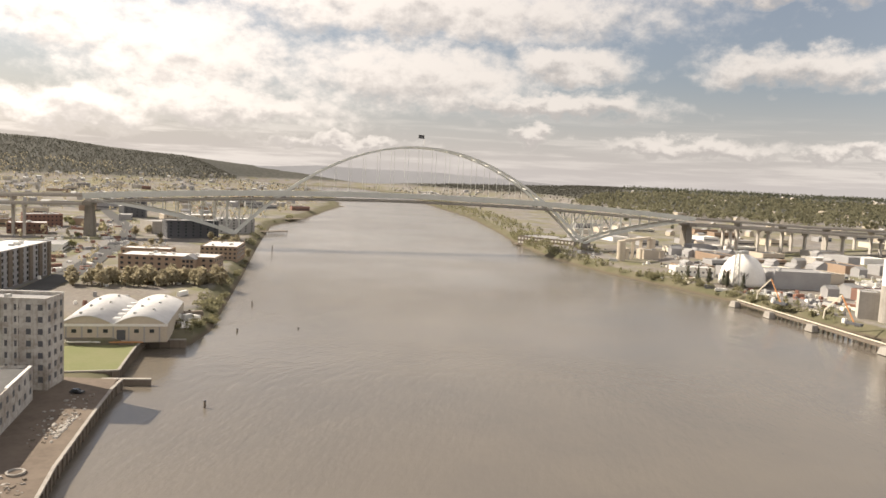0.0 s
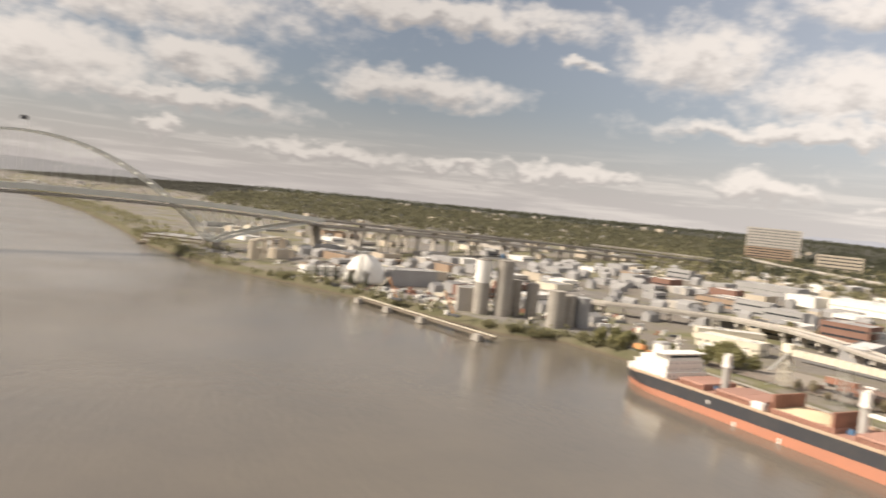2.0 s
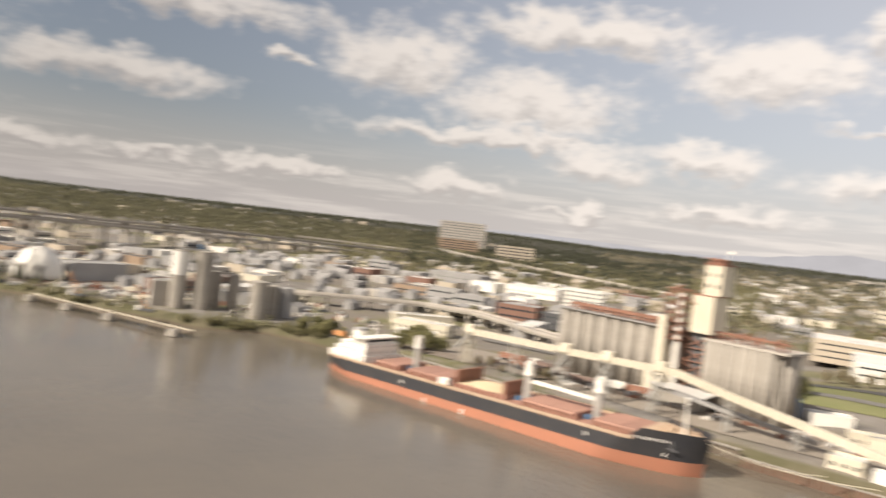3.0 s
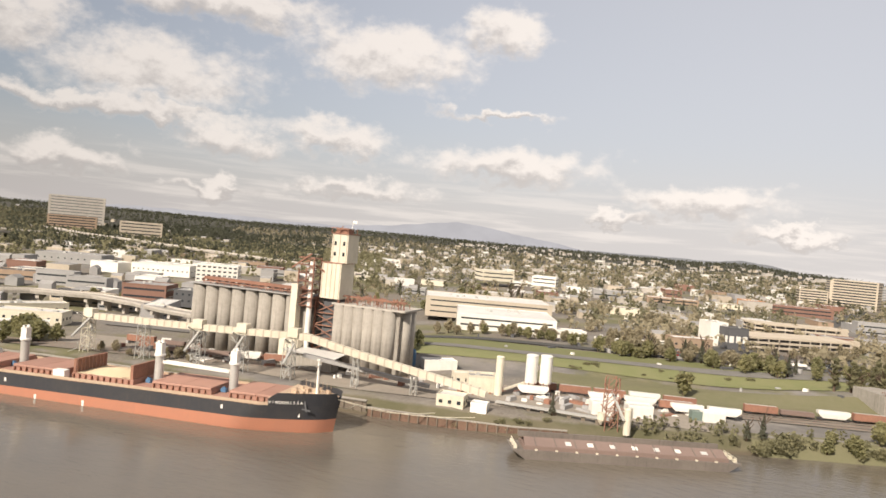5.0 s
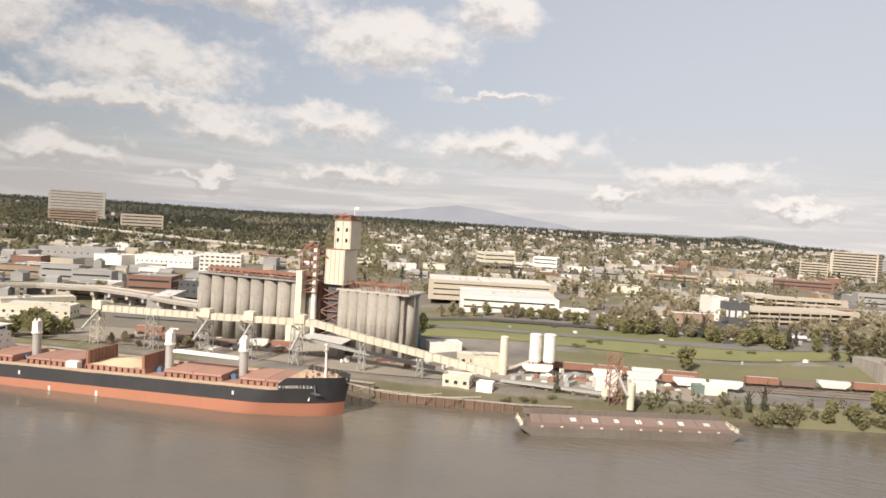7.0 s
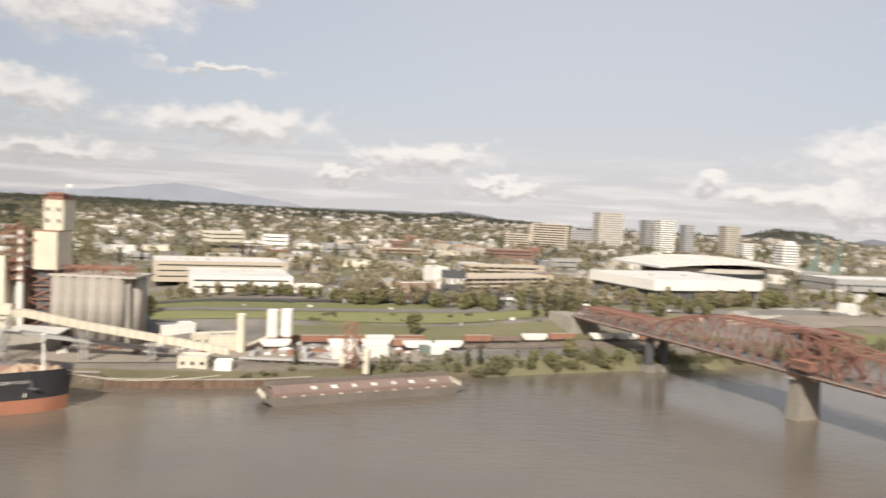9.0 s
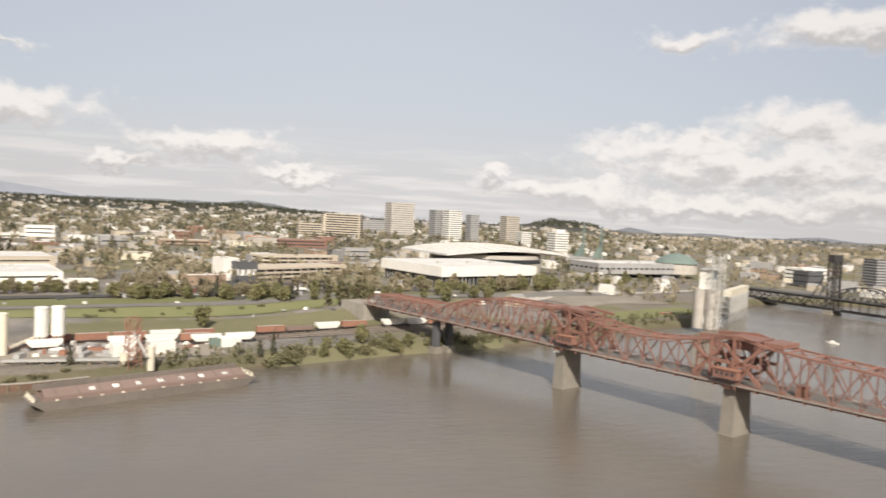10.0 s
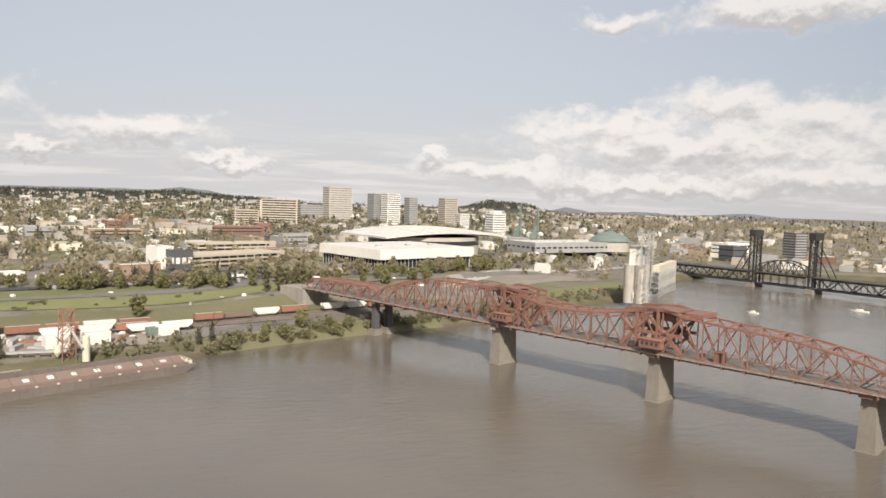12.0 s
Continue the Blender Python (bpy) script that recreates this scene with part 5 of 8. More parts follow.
def saw_barrel_shed():
    s = thing("boat_shed", -200, 255, 5, 26.5, "large white warehouse with two barrel-vaulted roofs", "warehouse")
    W, D, H = 21.0, 54.0, 6.6
    for k in (0, 1):
        ox = -21 + k * 21.0
        bm = BM()
        n = 12
        prof = [(ox + W * i / n, H + 3.6 * math.sin(math.pi * i / n) ** 0.9) for i in range(n + 1)]
        for y0, y1 in ((0, D),):
            a = [bm.verts.new((x, y0, z)) for x, z in prof]
            c = [bm.verts.new((x, y1, z)) for x, z in prof]
            a2 = [bm.verts.new((x, y0, z - 0.4)) for x, z in prof]
            c2 = [bm.verts.new((x, y1, z - 0.4)) for x, z in prof]
            for i in range(n):
                bm.faces.new((a[i], a[i + 1], c[i + 1], c[i]))
                bm.faces.new((a2[i], c2[i], c2[i + 1], a2[i + 1]))
                bm.faces.new((a[i], a2[i], a2[i + 1], a[i + 1]))
        part("vault_roof", bm, ROOF_WHITE, s, smooth=True)
        bm = BM()
        f = [bm.verts.new((x, 0.3, z - 0.05)) for x, z in prof[1:-1]] + [bm.verts.new((ox + W, 0.3, H)), bm.verts.new((ox, 0.3, H))]
        bm.faces.new(f)
        part("gable", bm, STUCCO_BEIGE, s)
        for j in range(6):
            part("roof_vent", cyl(BM(), ox + W * (0.34 + 0.3 * (j % 2)), 6 + j * 8.5, H + 2.6, 0.6, 1.5, 10), GALV, s)
    bm = BM()
    bx(bm, 0, D / 2, -1, 42, D, H + 1)
    part("wall", bm, STUCCO_BEIGE, s)
    part("eaves_band", bx(BM(), 0, -0.08, H - 0.9, 42.6, 0.3, 1.0), WHITE, s)
    for y in np.arange(8, 50, 9.0):
        part("roof_gutter_cover", bx(BM(), 0, y, H + 0.1, 5.0, 5.2, 1.1, taper=0.6), ROOF_WHITE, s)
    for x in np.arange(-18, 19, 6.0):
        part("pilaster", bx(BM(), x, -0.12, -1, 0.5, 0.35, H), STUCCO_GREY, s)
    for x in (-15, -9, -3, 9, 15):
        part("window", bx(BM(), x, -0.1, 3.0, 1.8, 0.3, 1.5), GLASS, s)
    part("loading_door", bx(BM(), 3, -0.1, 0, 3.4, 0.3, 4.2), STUCCO_DARK, s)


saw_barrel_shed()


def rowing_shell(x, y, z, rz, mat, label):
    s = thing("racing_shell", x, y, z, rz, label, "boat")
    bm = BM()
    n = 10
    prev = None
    for i in range(n + 1):
        u = -6.5 + 13 * i / n
        w = 0.6 * (1 - (abs(u) / 6.6) ** 2) + 0.02
        cur = [bm.verts.new((u, w * a, c)) for a, c in ((-1, 0.55), (-0.6, 0.1), (0.6, 0.1), (1, 0.55))]
        if prev:
            for j in range(3):
                bm.faces.new((prev[j], prev[j + 1], cur[j + 1], cur[j]))
            bm.faces.new((prev[3], prev[0], cur[0], cur[3]))
        prev = cur
    part("hull", bm, mat, s)
    part("trestle", bx(BM(), 0, 0, -0.8, 6, 0.5, 0.9), WOOD, s)


rowing_shell(-208, 247, 4.6, 26, WHITE, "white racing shell on trestles beside the shed")
rowing_shell(-193, 254, 4.6, 26, ORANGE, "orange racing shell on trestles beside the shed")

building("office_building", -299, 441, 6, 17, 64, 24, 10.5, BRICK_TAN, ROOF_WHITE, 3, 13, "long three-storey tan brick riverside office with pale roof", "office", win=(1.9, 1.6), units=6)
gb = thing("entrance_bay", -281, 436, 6, 17, "gabled brick entrance bay of the riverside office", "building")
bm = BM()
hexa(bm, [(-5, -8, 0), (5, -8, 0), (5, 3, 0), (-5, 3, 0), (-5, -8, 10), (5, -8, 10), (5, 3, 10), (-5, 3, 10)])
part("wall", bm, BRICK_TAN, gb)
bm = BM()
hexa(bm, [(-5.4, -8.4, 10), (5.4, -8.4, 10), (5.4, 3, 10), (-5.4, 3, 10), (-0.3, -8.4, 13), (0.3, -8.4, 13), (0.3, 3, 13), (-0.3, 3, 13)])
part("roof", bm, ROOF_GREY, gb)
for zz in (1.5, 4.6, 7.7):
    for xx in (-2.6, 0, 2.6):
        part("window", bx(BM(), xx, -8.05, zz, 1.7, 0.2, 1.7), GLASS, gb)
building("office_building", -312, 530, 6, 21, 28, 44, 10, BRICK_TAN, ROOF_WHITE, 3, 8, "tan brick office wing with white roof", "office", units=3)
building("office_building", -350, 486, 6, 19, 36, 16, 8, BRICK_TAN, ROOF_WHITE, 2, 9, "low tan brick office wing with white roof", "office", units=2)
building("apartment_block", -346, 345, 6, 111, 74, 26, 20.5, STUCCO_GREY, ROOF_WHITE, 6, 12, "six-storey grey and charcoal apartment block with white roof", "apartments", win=(2.0, 2.1), units=5)
for k in range(6):
    t = thing("stair_tower", -346 + math.cos(radians(111)) * (-33 + k * 13.2) + 13.3 * math.sin(radians(111)), 345 + math.sin(radians(111)) * (-33 + k * 13.2) - 13.3 * math.cos(radians(111)), 8, 111, "charcoal-clad projecting bay of the apartment block", "building bay", "bays of the apartment block")
    part("cladding", bx(BM(), 0, 0, -3, 4.2, 1.2, 22.0), WOOD, t)
building("apartment_block", -426, 659, 7, 45, 50, 26, 16, STUCCO_DARK, ROOF_GREY, 5, 7, "dark five-storey waterfront apartment block with pale bays", "apartments", units=4)
building("apartment_block", -470, 720, 7, 45, 54, 26, 17, STUCCO_BEIGE, ROOF_WHITE, 5, 7, "beige five-storey waterfront apartment block", "apartments", units=4)
building("apartment_block", -420, 735, 7, 45, 40, 22, 15, STUCCO_GREY, ROOF_WHITE, 5, 6, "grey waterfront apartment block with white roof", "apartments", units=3)
for k in range(4):
    building("parking_structure", -478, 690, 7 + k * 3.3, 60, 40, 30, 1.1, CONCRETE_LIGHT, ROOF_GREY, 0, 1, "open deck of a concrete parking structure", "parking deck", "decks of the parking structure", units=0)
building("brick_building", -609, 661, 7, 51, 36, 30, 12, BRICK_RED, ROOF_GREY, 3, 9, "red brick warehouse with grey roof", "warehouse")
building("brick_building", -560, 590, 7, 40, 34, 22, 9, BRICK_RED, ROOF_WHITE, 2, 8, "low red brick building with pale roof", "building")
building("tower_block", -640, 860, 7, 30, 26, 26, 24, STUCCO_DARK, ROOF_DARK, 6, 4, "dark brown six-storey block beyond the highway", "building")
ribbon("road", [(-236, 190), (-303, 315), (-353, 421), (-395, 490), (-436, 570), (-520, 690), (-640, 820), (-900, 1100)], 16, ASPHALT, "dark asphalt riverside road", "road", off=0.35)
ribbon("railway", [(-262, 200), (-318, 312), (-370, 424), (-420, 510), (-470, 600)], 9, ROADGREY, "railway tracks beside the riverside road", "railway", off=0.33)
ribbon("promenade", [(-180, 300), (-211, 372), (-257, 470), (-300, 560), (-342, 650)], 5, CONCRETE_LIGHT, "pale riverside promenade", "path", off=0.4)


def planter_ring():
    p = thing("well_ring", -134.7, 137.8, 3.6, 0, "round stone planter ring in the yard", "planter")
    bm = BM()
    lathe(bm, [(2.1, 0), (2.2, 0.5), (1.9, 0.6), (1.6, 0.5), (1.5, 0.2)], 20)
    part("ring", bm, CONCRETE, p)
    part("soil", cyl(BM(), 0, 0, 0.05, 1.55, 0.2, 16), DIRT, p)


planter_ring()
rnd = random.Random(11)
bm = BM()
for _ in range(150):
    u, v = rnd.gauss(0, 1), rnd.gauss(0, 1)
    x, y = -146 + u * -2.0 - abs(v) * 1.6, 167 + u * 4.5 - v
    s = rnd.uniform(0.2, 1.0)
    bx(bm, x, y, 3.55, s, s * rnd.uniform(0.4, 1.4), s * rnd.uniform(0.2, 0.6), rnd.uniform(0, 90), 0.7)
tagged(part("rubble", bm, CONCRETE_LIGHT), "broken concrete rubble strewn over the yard", "rubble", kind="stuff")


def car(x, y, z, rz, paint, label, group=""):
    c = thing("car", x, y, z, rz, label, "car", group)
    bm = BM()
    hexa(bm, [(-2.2, -0.88, 0.3), (2.2, -0.88, 0.3), (2.2, 0.88, 0.3), (-2.2, 0.88, 0.3), (-2.15, -0.85, 0.9), (2.05, -0.82, 0.82), (2.05, 0.82, 0.82), (-2.15, 0.85, 0.9)])
    part("body", bm, paint, c)
    bm = BM()
    hexa(bm, [(-1.9, -0.8, 0.9), (1.0, -0.8, 0.86), (1.0, 0.8, 0.86), (-1.9, 0.8, 0.9), (-1.4, -0.65, 1.45), (0.35, -0.65, 1.45), (0.35, 0.65, 1.45), (-1.4, 0.65, 1.45)])
    part("cabin", bm, GLASS, c)
    for wx in (-1.35, 1.35):
        for wy in (-0.86, 0.86):
            bm = BM()
            cyl(bm, 0, 0, -0.1, 0.33, 0.2, 10)
            w = part("wheel", bm, BLACK_STEEL, c)
            w.matrix_basis = pose(wx, wy, 0.33, 90, 0, 0)
    return c


CAR_BLACK = M("black_car_paint", (0.03, 0.03, 0.033), rough=0.3, bump=0)
CAR_WHITE = M("white_car_paint", (0.72, 0.72, 0.72), rough=0.3, bump=0)
CAR_SILVER = M("silver_car_paint", (0.42, 0.43, 0.45), rough=0.3, bump=0)
CAR_RED = M("red_car_paint", (0.32, 0.05, 0.04), rough=0.3, bump=0)
big = car(-165.5, 194, 3.65, 12, CAR_BLACK, "black car parked in the dirt yard")
cars = [car(-420, 470, 7, 60, m, l, "parked cars") for m, l in ((CAR_WHITE, "white car parked in a row"), (CAR_SILVER, "silver car parked in a row"), (CAR_BLACK, "black car parked in a row"), (CAR_RED, "red car parked in a row"))]


def park(x, y, rz, n, step, face):
    """A row of n parked cars."""
    for i in range(n):
        px, py = x + math.cos(radians(rz)) * step * i, y + math.sin(radians(rz)) * step * i
        copy_thing(cars[rnd.randrange(4)], pose(px, py, gz(px, py) + 0.4, 0, 0, face + rnd.uniform(-3, 3)))


for q, cc in enumerate(cars):
    cc.matrix_world = pose(-452 + q * 9, 640 + q * 4, 7.2, 0, 0, 50)


def beacon(x, y, h, label):
    p = thing("pile_marker", x, y, 0, 0, label, "marker pile", "marker piles")
    part("pile", cyl(BM(), 0, 0, -4, 0.4, h + 4, 10), WOOD, p)
    part("cap", cyl(BM(), 0, 0, h, 0.45, 0.3, 10), STUCCO_DARK, p)


beacon(-318, 627, 7.0, "dark timber marker pile standing in the river")
beacon(-127, 206, 2.2, "short timber snag standing in the river")
beacon(-203, 377, 2.2, "dark timber marker pile standing in the river")
beacon(-175, 311, 1.2, "short timber snag standing in the river")
beacon(-152, 330, 0.5, "short timber snag standing in the river")


def wharf(x, y, rz, L, W, top, label):
    d = thing("wharf", x, y, 0, rz, label, "wharf")
    part("deck", bx(BM(), 0, 0, top - 0.7, L, W, 0.7), WOOD, d)
    pile = mesh_of("pile", cyl(BM(), 0, 0, -4, 0.3, top + 3.4, 8), WOOD)
    n = max(3, int(L / 4))
    for i in range(n):
        for v in (-W / 2 + 0.5, W / 2 - 0.5):
            piece("pile", pile, d, Matrix.Translation((-L / 2 + L * (i + 0.5) / n, v, 0)))
    return d


wharf(-114, 124, 50, 24, 7, 1.6, "decayed timber wharf with weeds below the seawall")
wharf(-420, 800, 60, 70, 10, 4.0, "timber wharf along the waterfront apartments")
wharf(-505, 1030, 75, 90, 16, 4.0, "timber wharf with moored boats")

# ---- grain barge and the cement works ----


def grain_barge():
    b = thing("grain_barge", 278.7, 31, 0.3, -61.5, "long rust-brown covered grain barge with pale block lettering", "barge")
    L, W = 87.0, 13.4
    bm = BM()
    pts = []
    for z, k, r in ((-1.0, 0.94, 6.0), (3.0, 1.0, 0.0)):
        pts += [(-L / 2 + r, -W / 2, z), (L / 2 - r, -W / 2, z), (L / 2 - r, W / 2, z), (-L / 2 + r, W / 2, z)]
    hexa(bm, pts)
    part("hull", bm, BARGE_GREY, b)
    bm = BM()
    bx(bm, 0, 0, 3.0, L - 9, W - 2.6, 1.3)
    part("coaming", bm, BARGE_RED, b)
    for sg in (-1, 1):
        bm = BM()
        hexa(bm, [(-L / 2 + 5, sg * (W / 2 - 1.4), 4.3), (L / 2 - 5, sg * (W / 2 - 1.4), 4.3), (L / 2 - 5, 0, 6.2), (-L / 2 + 5, 0, 6.2),
                  (-L / 2 + 5, sg * (W / 2 - 1.4), 4.5), (L / 2 - 5, sg * (W / 2 - 1.4), 4.5), (L / 2 - 5, 0, 6.4), (-L / 2 + 5, 0, 6.4)])
        part("cargo_cover", bm, BARGE_RED, b)
    for x in np.arange(-L / 2 + 9, L / 2 - 5, 7.6):
        part("cover_joint", beam(BM(), (x, -W / 2 + 1.3, 4.6), (x, 0, 6.5), 0.3, 0.2), BARGE_GREY, b)
        part("deck_fitting", bx(BM(), x, -W / 2 + 0.7, 3.0, 0.9, 0.6, 0.5), CREAM, b)
    bm = BM()
    for x in (-L / 2 + 1.5, L / 2 - 1.5):
        for y in (-4, 0, 4):
            bx(bm, x, y, 3.0, 1.2, 1.2, 1.2)
        beam(bm, (x, -5.5, 4.8), (x, 5.5, 4.8), 0.18)
        for y in np.arange(-5.5, 5.6, 1.8):
            beam(bm, (x, y, 3), (x, y, 4.8), 0.14)
    part("end_fittings", bm, CREAM, b)
    bm = BM()
    beam(bm, (-L / 2 + 4, W / 2 - 1.2, 6.0), (L / 2 - 4, W / 2 - 1.2, 6.0), 0.8, 2.0)
    part("far_coaming", bm, BARGE_GREY, b)
    # six block letters of the operator's name, kept as plain bars
    for i, x in enumerate((-22, -13.6, -5.0, 3.4, 11.8, 20.0)):
        z = 4.75
        bm = BM()
        hexa(bm, [(x - 1.1, -4.1, 5.02), (x + 1.1, -4.1, 5.02), (x + 1.1, -1.9, 5.73), (x - 1.1, -1.9, 5.73), (x - 1.1, -4.1, 5.12), (x + 1.1, -4.1, 5.12), (x + 1.1, -1.9, 5.83), (x - 1.1, -1.9, 5.83)])
        part("letter_bar", bm, WHITE if i % 2 else ROOF_WHITE, b)
    part("number_bar", hexa(BM(), [(29, -4.0, 5.05), (31.5, -4.0, 5.05), (31.5, -2.2, 5.63), (29, -2.2, 5.63), (29, -4.0, 5.15), (31.5, -4.0, 5.15), (31.5, -2.2, 5.73), (29, -2.2, 5.73)]), ROOF_WHITE, b)


grain_barge()


def storage_silo(name, x, y, z, r, h, mat, label, top=0.6, legs=0.0, group=""):
    s = thing(name, x, y, z, 0, label, "silo", group)
    bm = BM()
    lathe(bm, [(r * 0.25 if legs else r, legs - (r * 0.8 if legs else 0)), (r, legs), (r, legs + h), (r * 0.85, legs + h + top * 0.6), (r * 0.2, legs + h + top)], 24)
    part("shell", bm, mat, s, smooth=False)
    part("top_rim", cyl(BM(), 0, 0, legs + h - 0.35, r + 0.12, 0.35, 24), mat, s)
    if legs:
        for k in range(6):
            a = k * math.pi / 3
            part("leg", beam(BM(), (r * math.cos(a), r * math.sin(a), -0.5), (r * 0.95 * math.cos(a), r * 0.95 * math.sin(a), legs + 0.4), 0.4), RUST, s)
            b2 = a + math.pi / 3
            part("brace", beam(BM(), (r * math.cos(a), r * math.sin(a), 0.5), (r * math.cos(b2), r * math.sin(b2), legs - 0.6), 0.22), RUST, s)
    return s


storage_silo("cement_silo", 337.5, 86.5, 6, 2.9, 13.2, WHITE, "white cement silo on a rusty leg frame", legs=6.2, group="white cement silos")
storage_silo("cement_silo", 341.5, 80.5, 6, 2.9, 13.2, WHITE, "white cement silo on a rusty leg frame", legs=6.2, group="white cement silos")
storage_silo("cement_silo", 324, 98, 6, 1.9, 18.4, CREAM, "slim cream steel cement silo")
storage_silo("cement_silo", 303, 34, 4, 1.5, 10.5, CREAM, "slim cream silo at the barge loader")
building("shed", 352, 142, 6, -49, 18, 9, 7.0, WHITE, ROOF_WHITE, 0, 1, "white metal shed beside blue tanks", "shed", units=0)
building("batch_plant", 327, 108, 6, -60, 13, 8, 7.5, CREAM, ROOF_GREY, 0, 1, "cream sheet-metal concrete batching plant", "plant building", units=2)
building("shed", 341, 117, 6, -55, 22, 6, 5.2, CREAM, ROOF_WHITE, 1, 5, "long cream metal shed with pale roof", "shed", units=1)
building("shed", 290, 107, 6, -80, 12, 9, 4.4, CREAM, ROOF_WHITE, 1, 3, "small cream shed behind the pile wall", "shed", units=0)
building("shed", 290, 94, 6, -80, 7, 6, 2.8, WHITE, ROOF_WHITE, 0, 1, "white tent-like shelter by the wall", "shed", units=0)
building("shed", 324, 49, 6, -65, 10, 7, 5.4, WHITE, ROOF_WHITE, 0, 1, "white metal box shed at the barge loader", "shed", units=0)
building("shed", 331, 34, 6, -65, 11, 8, 5.2, WHITE, ROOF_WHITE, 0, 1, "white metal box shed with pale roof", "shed", units=0)
building("shed", 349, 4, 7, -65, 10, 5, 3.2, WHITE, ROOF_WHITE, 0, 1, "white portable cabin beside the tracks", "shed", units=0)
building("shed", 347, 10, 7, -65, 7, 4, 2.6, GREEN_STEEL, ROOF_GREY, 0, 1, "dark green steel shipping container", "container", units=0)
t = thing("blue_tanks", 346, 158, 6, 0, "cluster of three blue process tanks", "tank")
for dx, dy in ((0, 0), (2.5, -2.2), (4.2, 1.2)):
    part("tank", lathe(BM(), [(1.7, 0), (1.7, 10), (1.0, 11.2), (0.2, 11.5)], 16, dx, dy), BLUE, t)
t = thing("barge_loader", 307, 42, 4, -61, "rusty lattice barge-loading tower", "loading tower")
bm = BM()
lattice_leg(bm, 0, 0, -1, 22, 4.5)
for k in range(40):
    p = Vector((rnd.uniform(-4, 4), rnd.uniform(-4, 3), rnd.uniform(1, 18)))
    beam(bm, p, p + Vector((rnd.uniform(-3, 3), rnd.uniform(-3, 3), rnd.uniform(-2, 4))), rnd.uniform(0.15, 0.4))
part("tower", bm, RUST, t)
part("hopper", lathe(BM(), [(0.4, 2), (1.6, 4), (1.6, 7)], 14, -4, -1), CREAM, t)
part("spout", beam(BM(), (0, 0, 16), (3, -9, 6), 0.8), GALV, t)
t = thing("belt_conveyor", 305, 92, 6, -83, "ground-level belt conveyor on a timber trestle", "conveyor")
part("belt_frame", beam(BM(), (0, 0, 1.5), (50, -6, 2.5), 2.2, 0.8), GALV, t)
for x in np.arange(3, 50, 6.0):
    part("trestle", beam(BM(), (x, -x * 0.12, -4), (x, -x * 0.12, 1.6), 1.6, 0.4), WOOD, t)
t = thing("conveyor_pipe", 326, 96, 6, -30, "slanting white screw conveyor between silos", "conveyor")
part("casing", beam(BM(), (0, 0, 3.0), (15, -1, 6.5), 0.9), CREAM, t)
w = sea_wall([(268, 136), (274, 104), (282, 76), (292, 56)], 3.8, "rusty sheet-pile wall along the cement works")
w.children[-1].data.materials[0] = OLD_SHEET
for a, c in (((262, 139), (236, 134)), ((275, 108), (237, 133)), ((280, 92), (237, 135))):
    r = thing("mooring_line", c[0], c[1], 0, 0, "pale mooring rope from ship to shore", "rope", "mooring lines")
    bm = BM()
    pr = None
    for i in range(13):
        k = i / 12
        p = Vector(((a[0] - c[0]) * k, (a[1] - c[1]) * k, 13 + (5 - 13) * k - 2.5 * math.sin(math.pi * k)))
        if pr:
            beam(bm, pr, p, 0.22)
        pr = p
    part("rope", bm, CREAM, r)
sea_wall([(222, 350), (238, 298), (252, 228), (263, 178), (270, 138)], 5.8, "timber and concrete wharf face behind the ship", 2.0)

# ---- freight wagons and tracks ----


def wagon(kind):
    w = thing("freight_wagon", 0, 0, -60, 0, "rust-red boxcar standing on the siding" if kind == 0 else "white covered hopper wagon on the siding" if kind == 1 else "brown gondola wagon on the siding", "freight wagon", "freight wagons")
    mat = (RUST, WHITE, BARGE_RED)[kind]
    L = 15.5
    bm = BM()
    if kind == 1:
        hexa(bm, [(-L / 2 + 2.5, -1.2, 1.0), (L / 2 - 2.5, -1.2, 1.0), (L / 2 - 2.5, 1.2, 1.0), (-L / 2 + 2.5, 1.2, 1.0), (-L / 2 + 0.4, -1.55, 3.0), (L / 2 - 0.4, -1.55, 3.0), (L / 2 - 0.4, 1.55, 3.0), (-L / 2 + 0.4, 1.55, 3.0)])
        bx(bm, 0, 0, 3.0, L - 0.8, 3.1, 1.5)
    else:
        bx(bm, 0, 0, 1.1, L, 3.0, 3.2 if kind == 0 else 2.0)
    part("body", bm, mat, w)
    if kind != 2:
        part("roof_walk", bx(BM(), 0, 0, 4.5 if kind == 1 else 4.3, L - 1, 1.0, 0.15), GALV, w)
    for x in np.arange(-L / 2 + 0.8, L / 2, 6.9):
        for sg in (-1, 1):
            part("side_rib", bx(BM(), x, sg * (1.6 if kind == 1 else 1.53), 1.3 if kind != 1 else 3.0, 0.14, 0.1, 2.8 if kind == 0 else 1.4), mat, w)
    for x in (-L / 2 + 2, L / 2 - 2):
        part("bogie", bx(BM(), x, 0, 0.15, 2.6, 2.2, 0.9), BLACK_STEEL, w)
    part("underframe", bx(BM(), 0, 0, 0.75, L + 0.6, 1.0, 0.35), BLACK_STEEL, w)
    return w


WAGONS = [wagon(0), wagon(1), wagon(2)]


def train(x0, y0, x1, y1, seq):
    a = math.degrees(math.atan2(y1 - y0, x1 - x0))
    d = math.hypot(x1 - x0, y1 - y0)
    for i, k in enumerate(seq):
        if k == ".":
            continue
        s = 8 + i * 16.8
        if s > d:
            break
        x, y = x0 + (x1 - x0) * s / d, y0 + (y1 - y0) * s / d
        copy_thing(WAGONS[int(k)], pose(x, y, max(gz(x, y), 5.5) + 0.75, 0, 0, a))


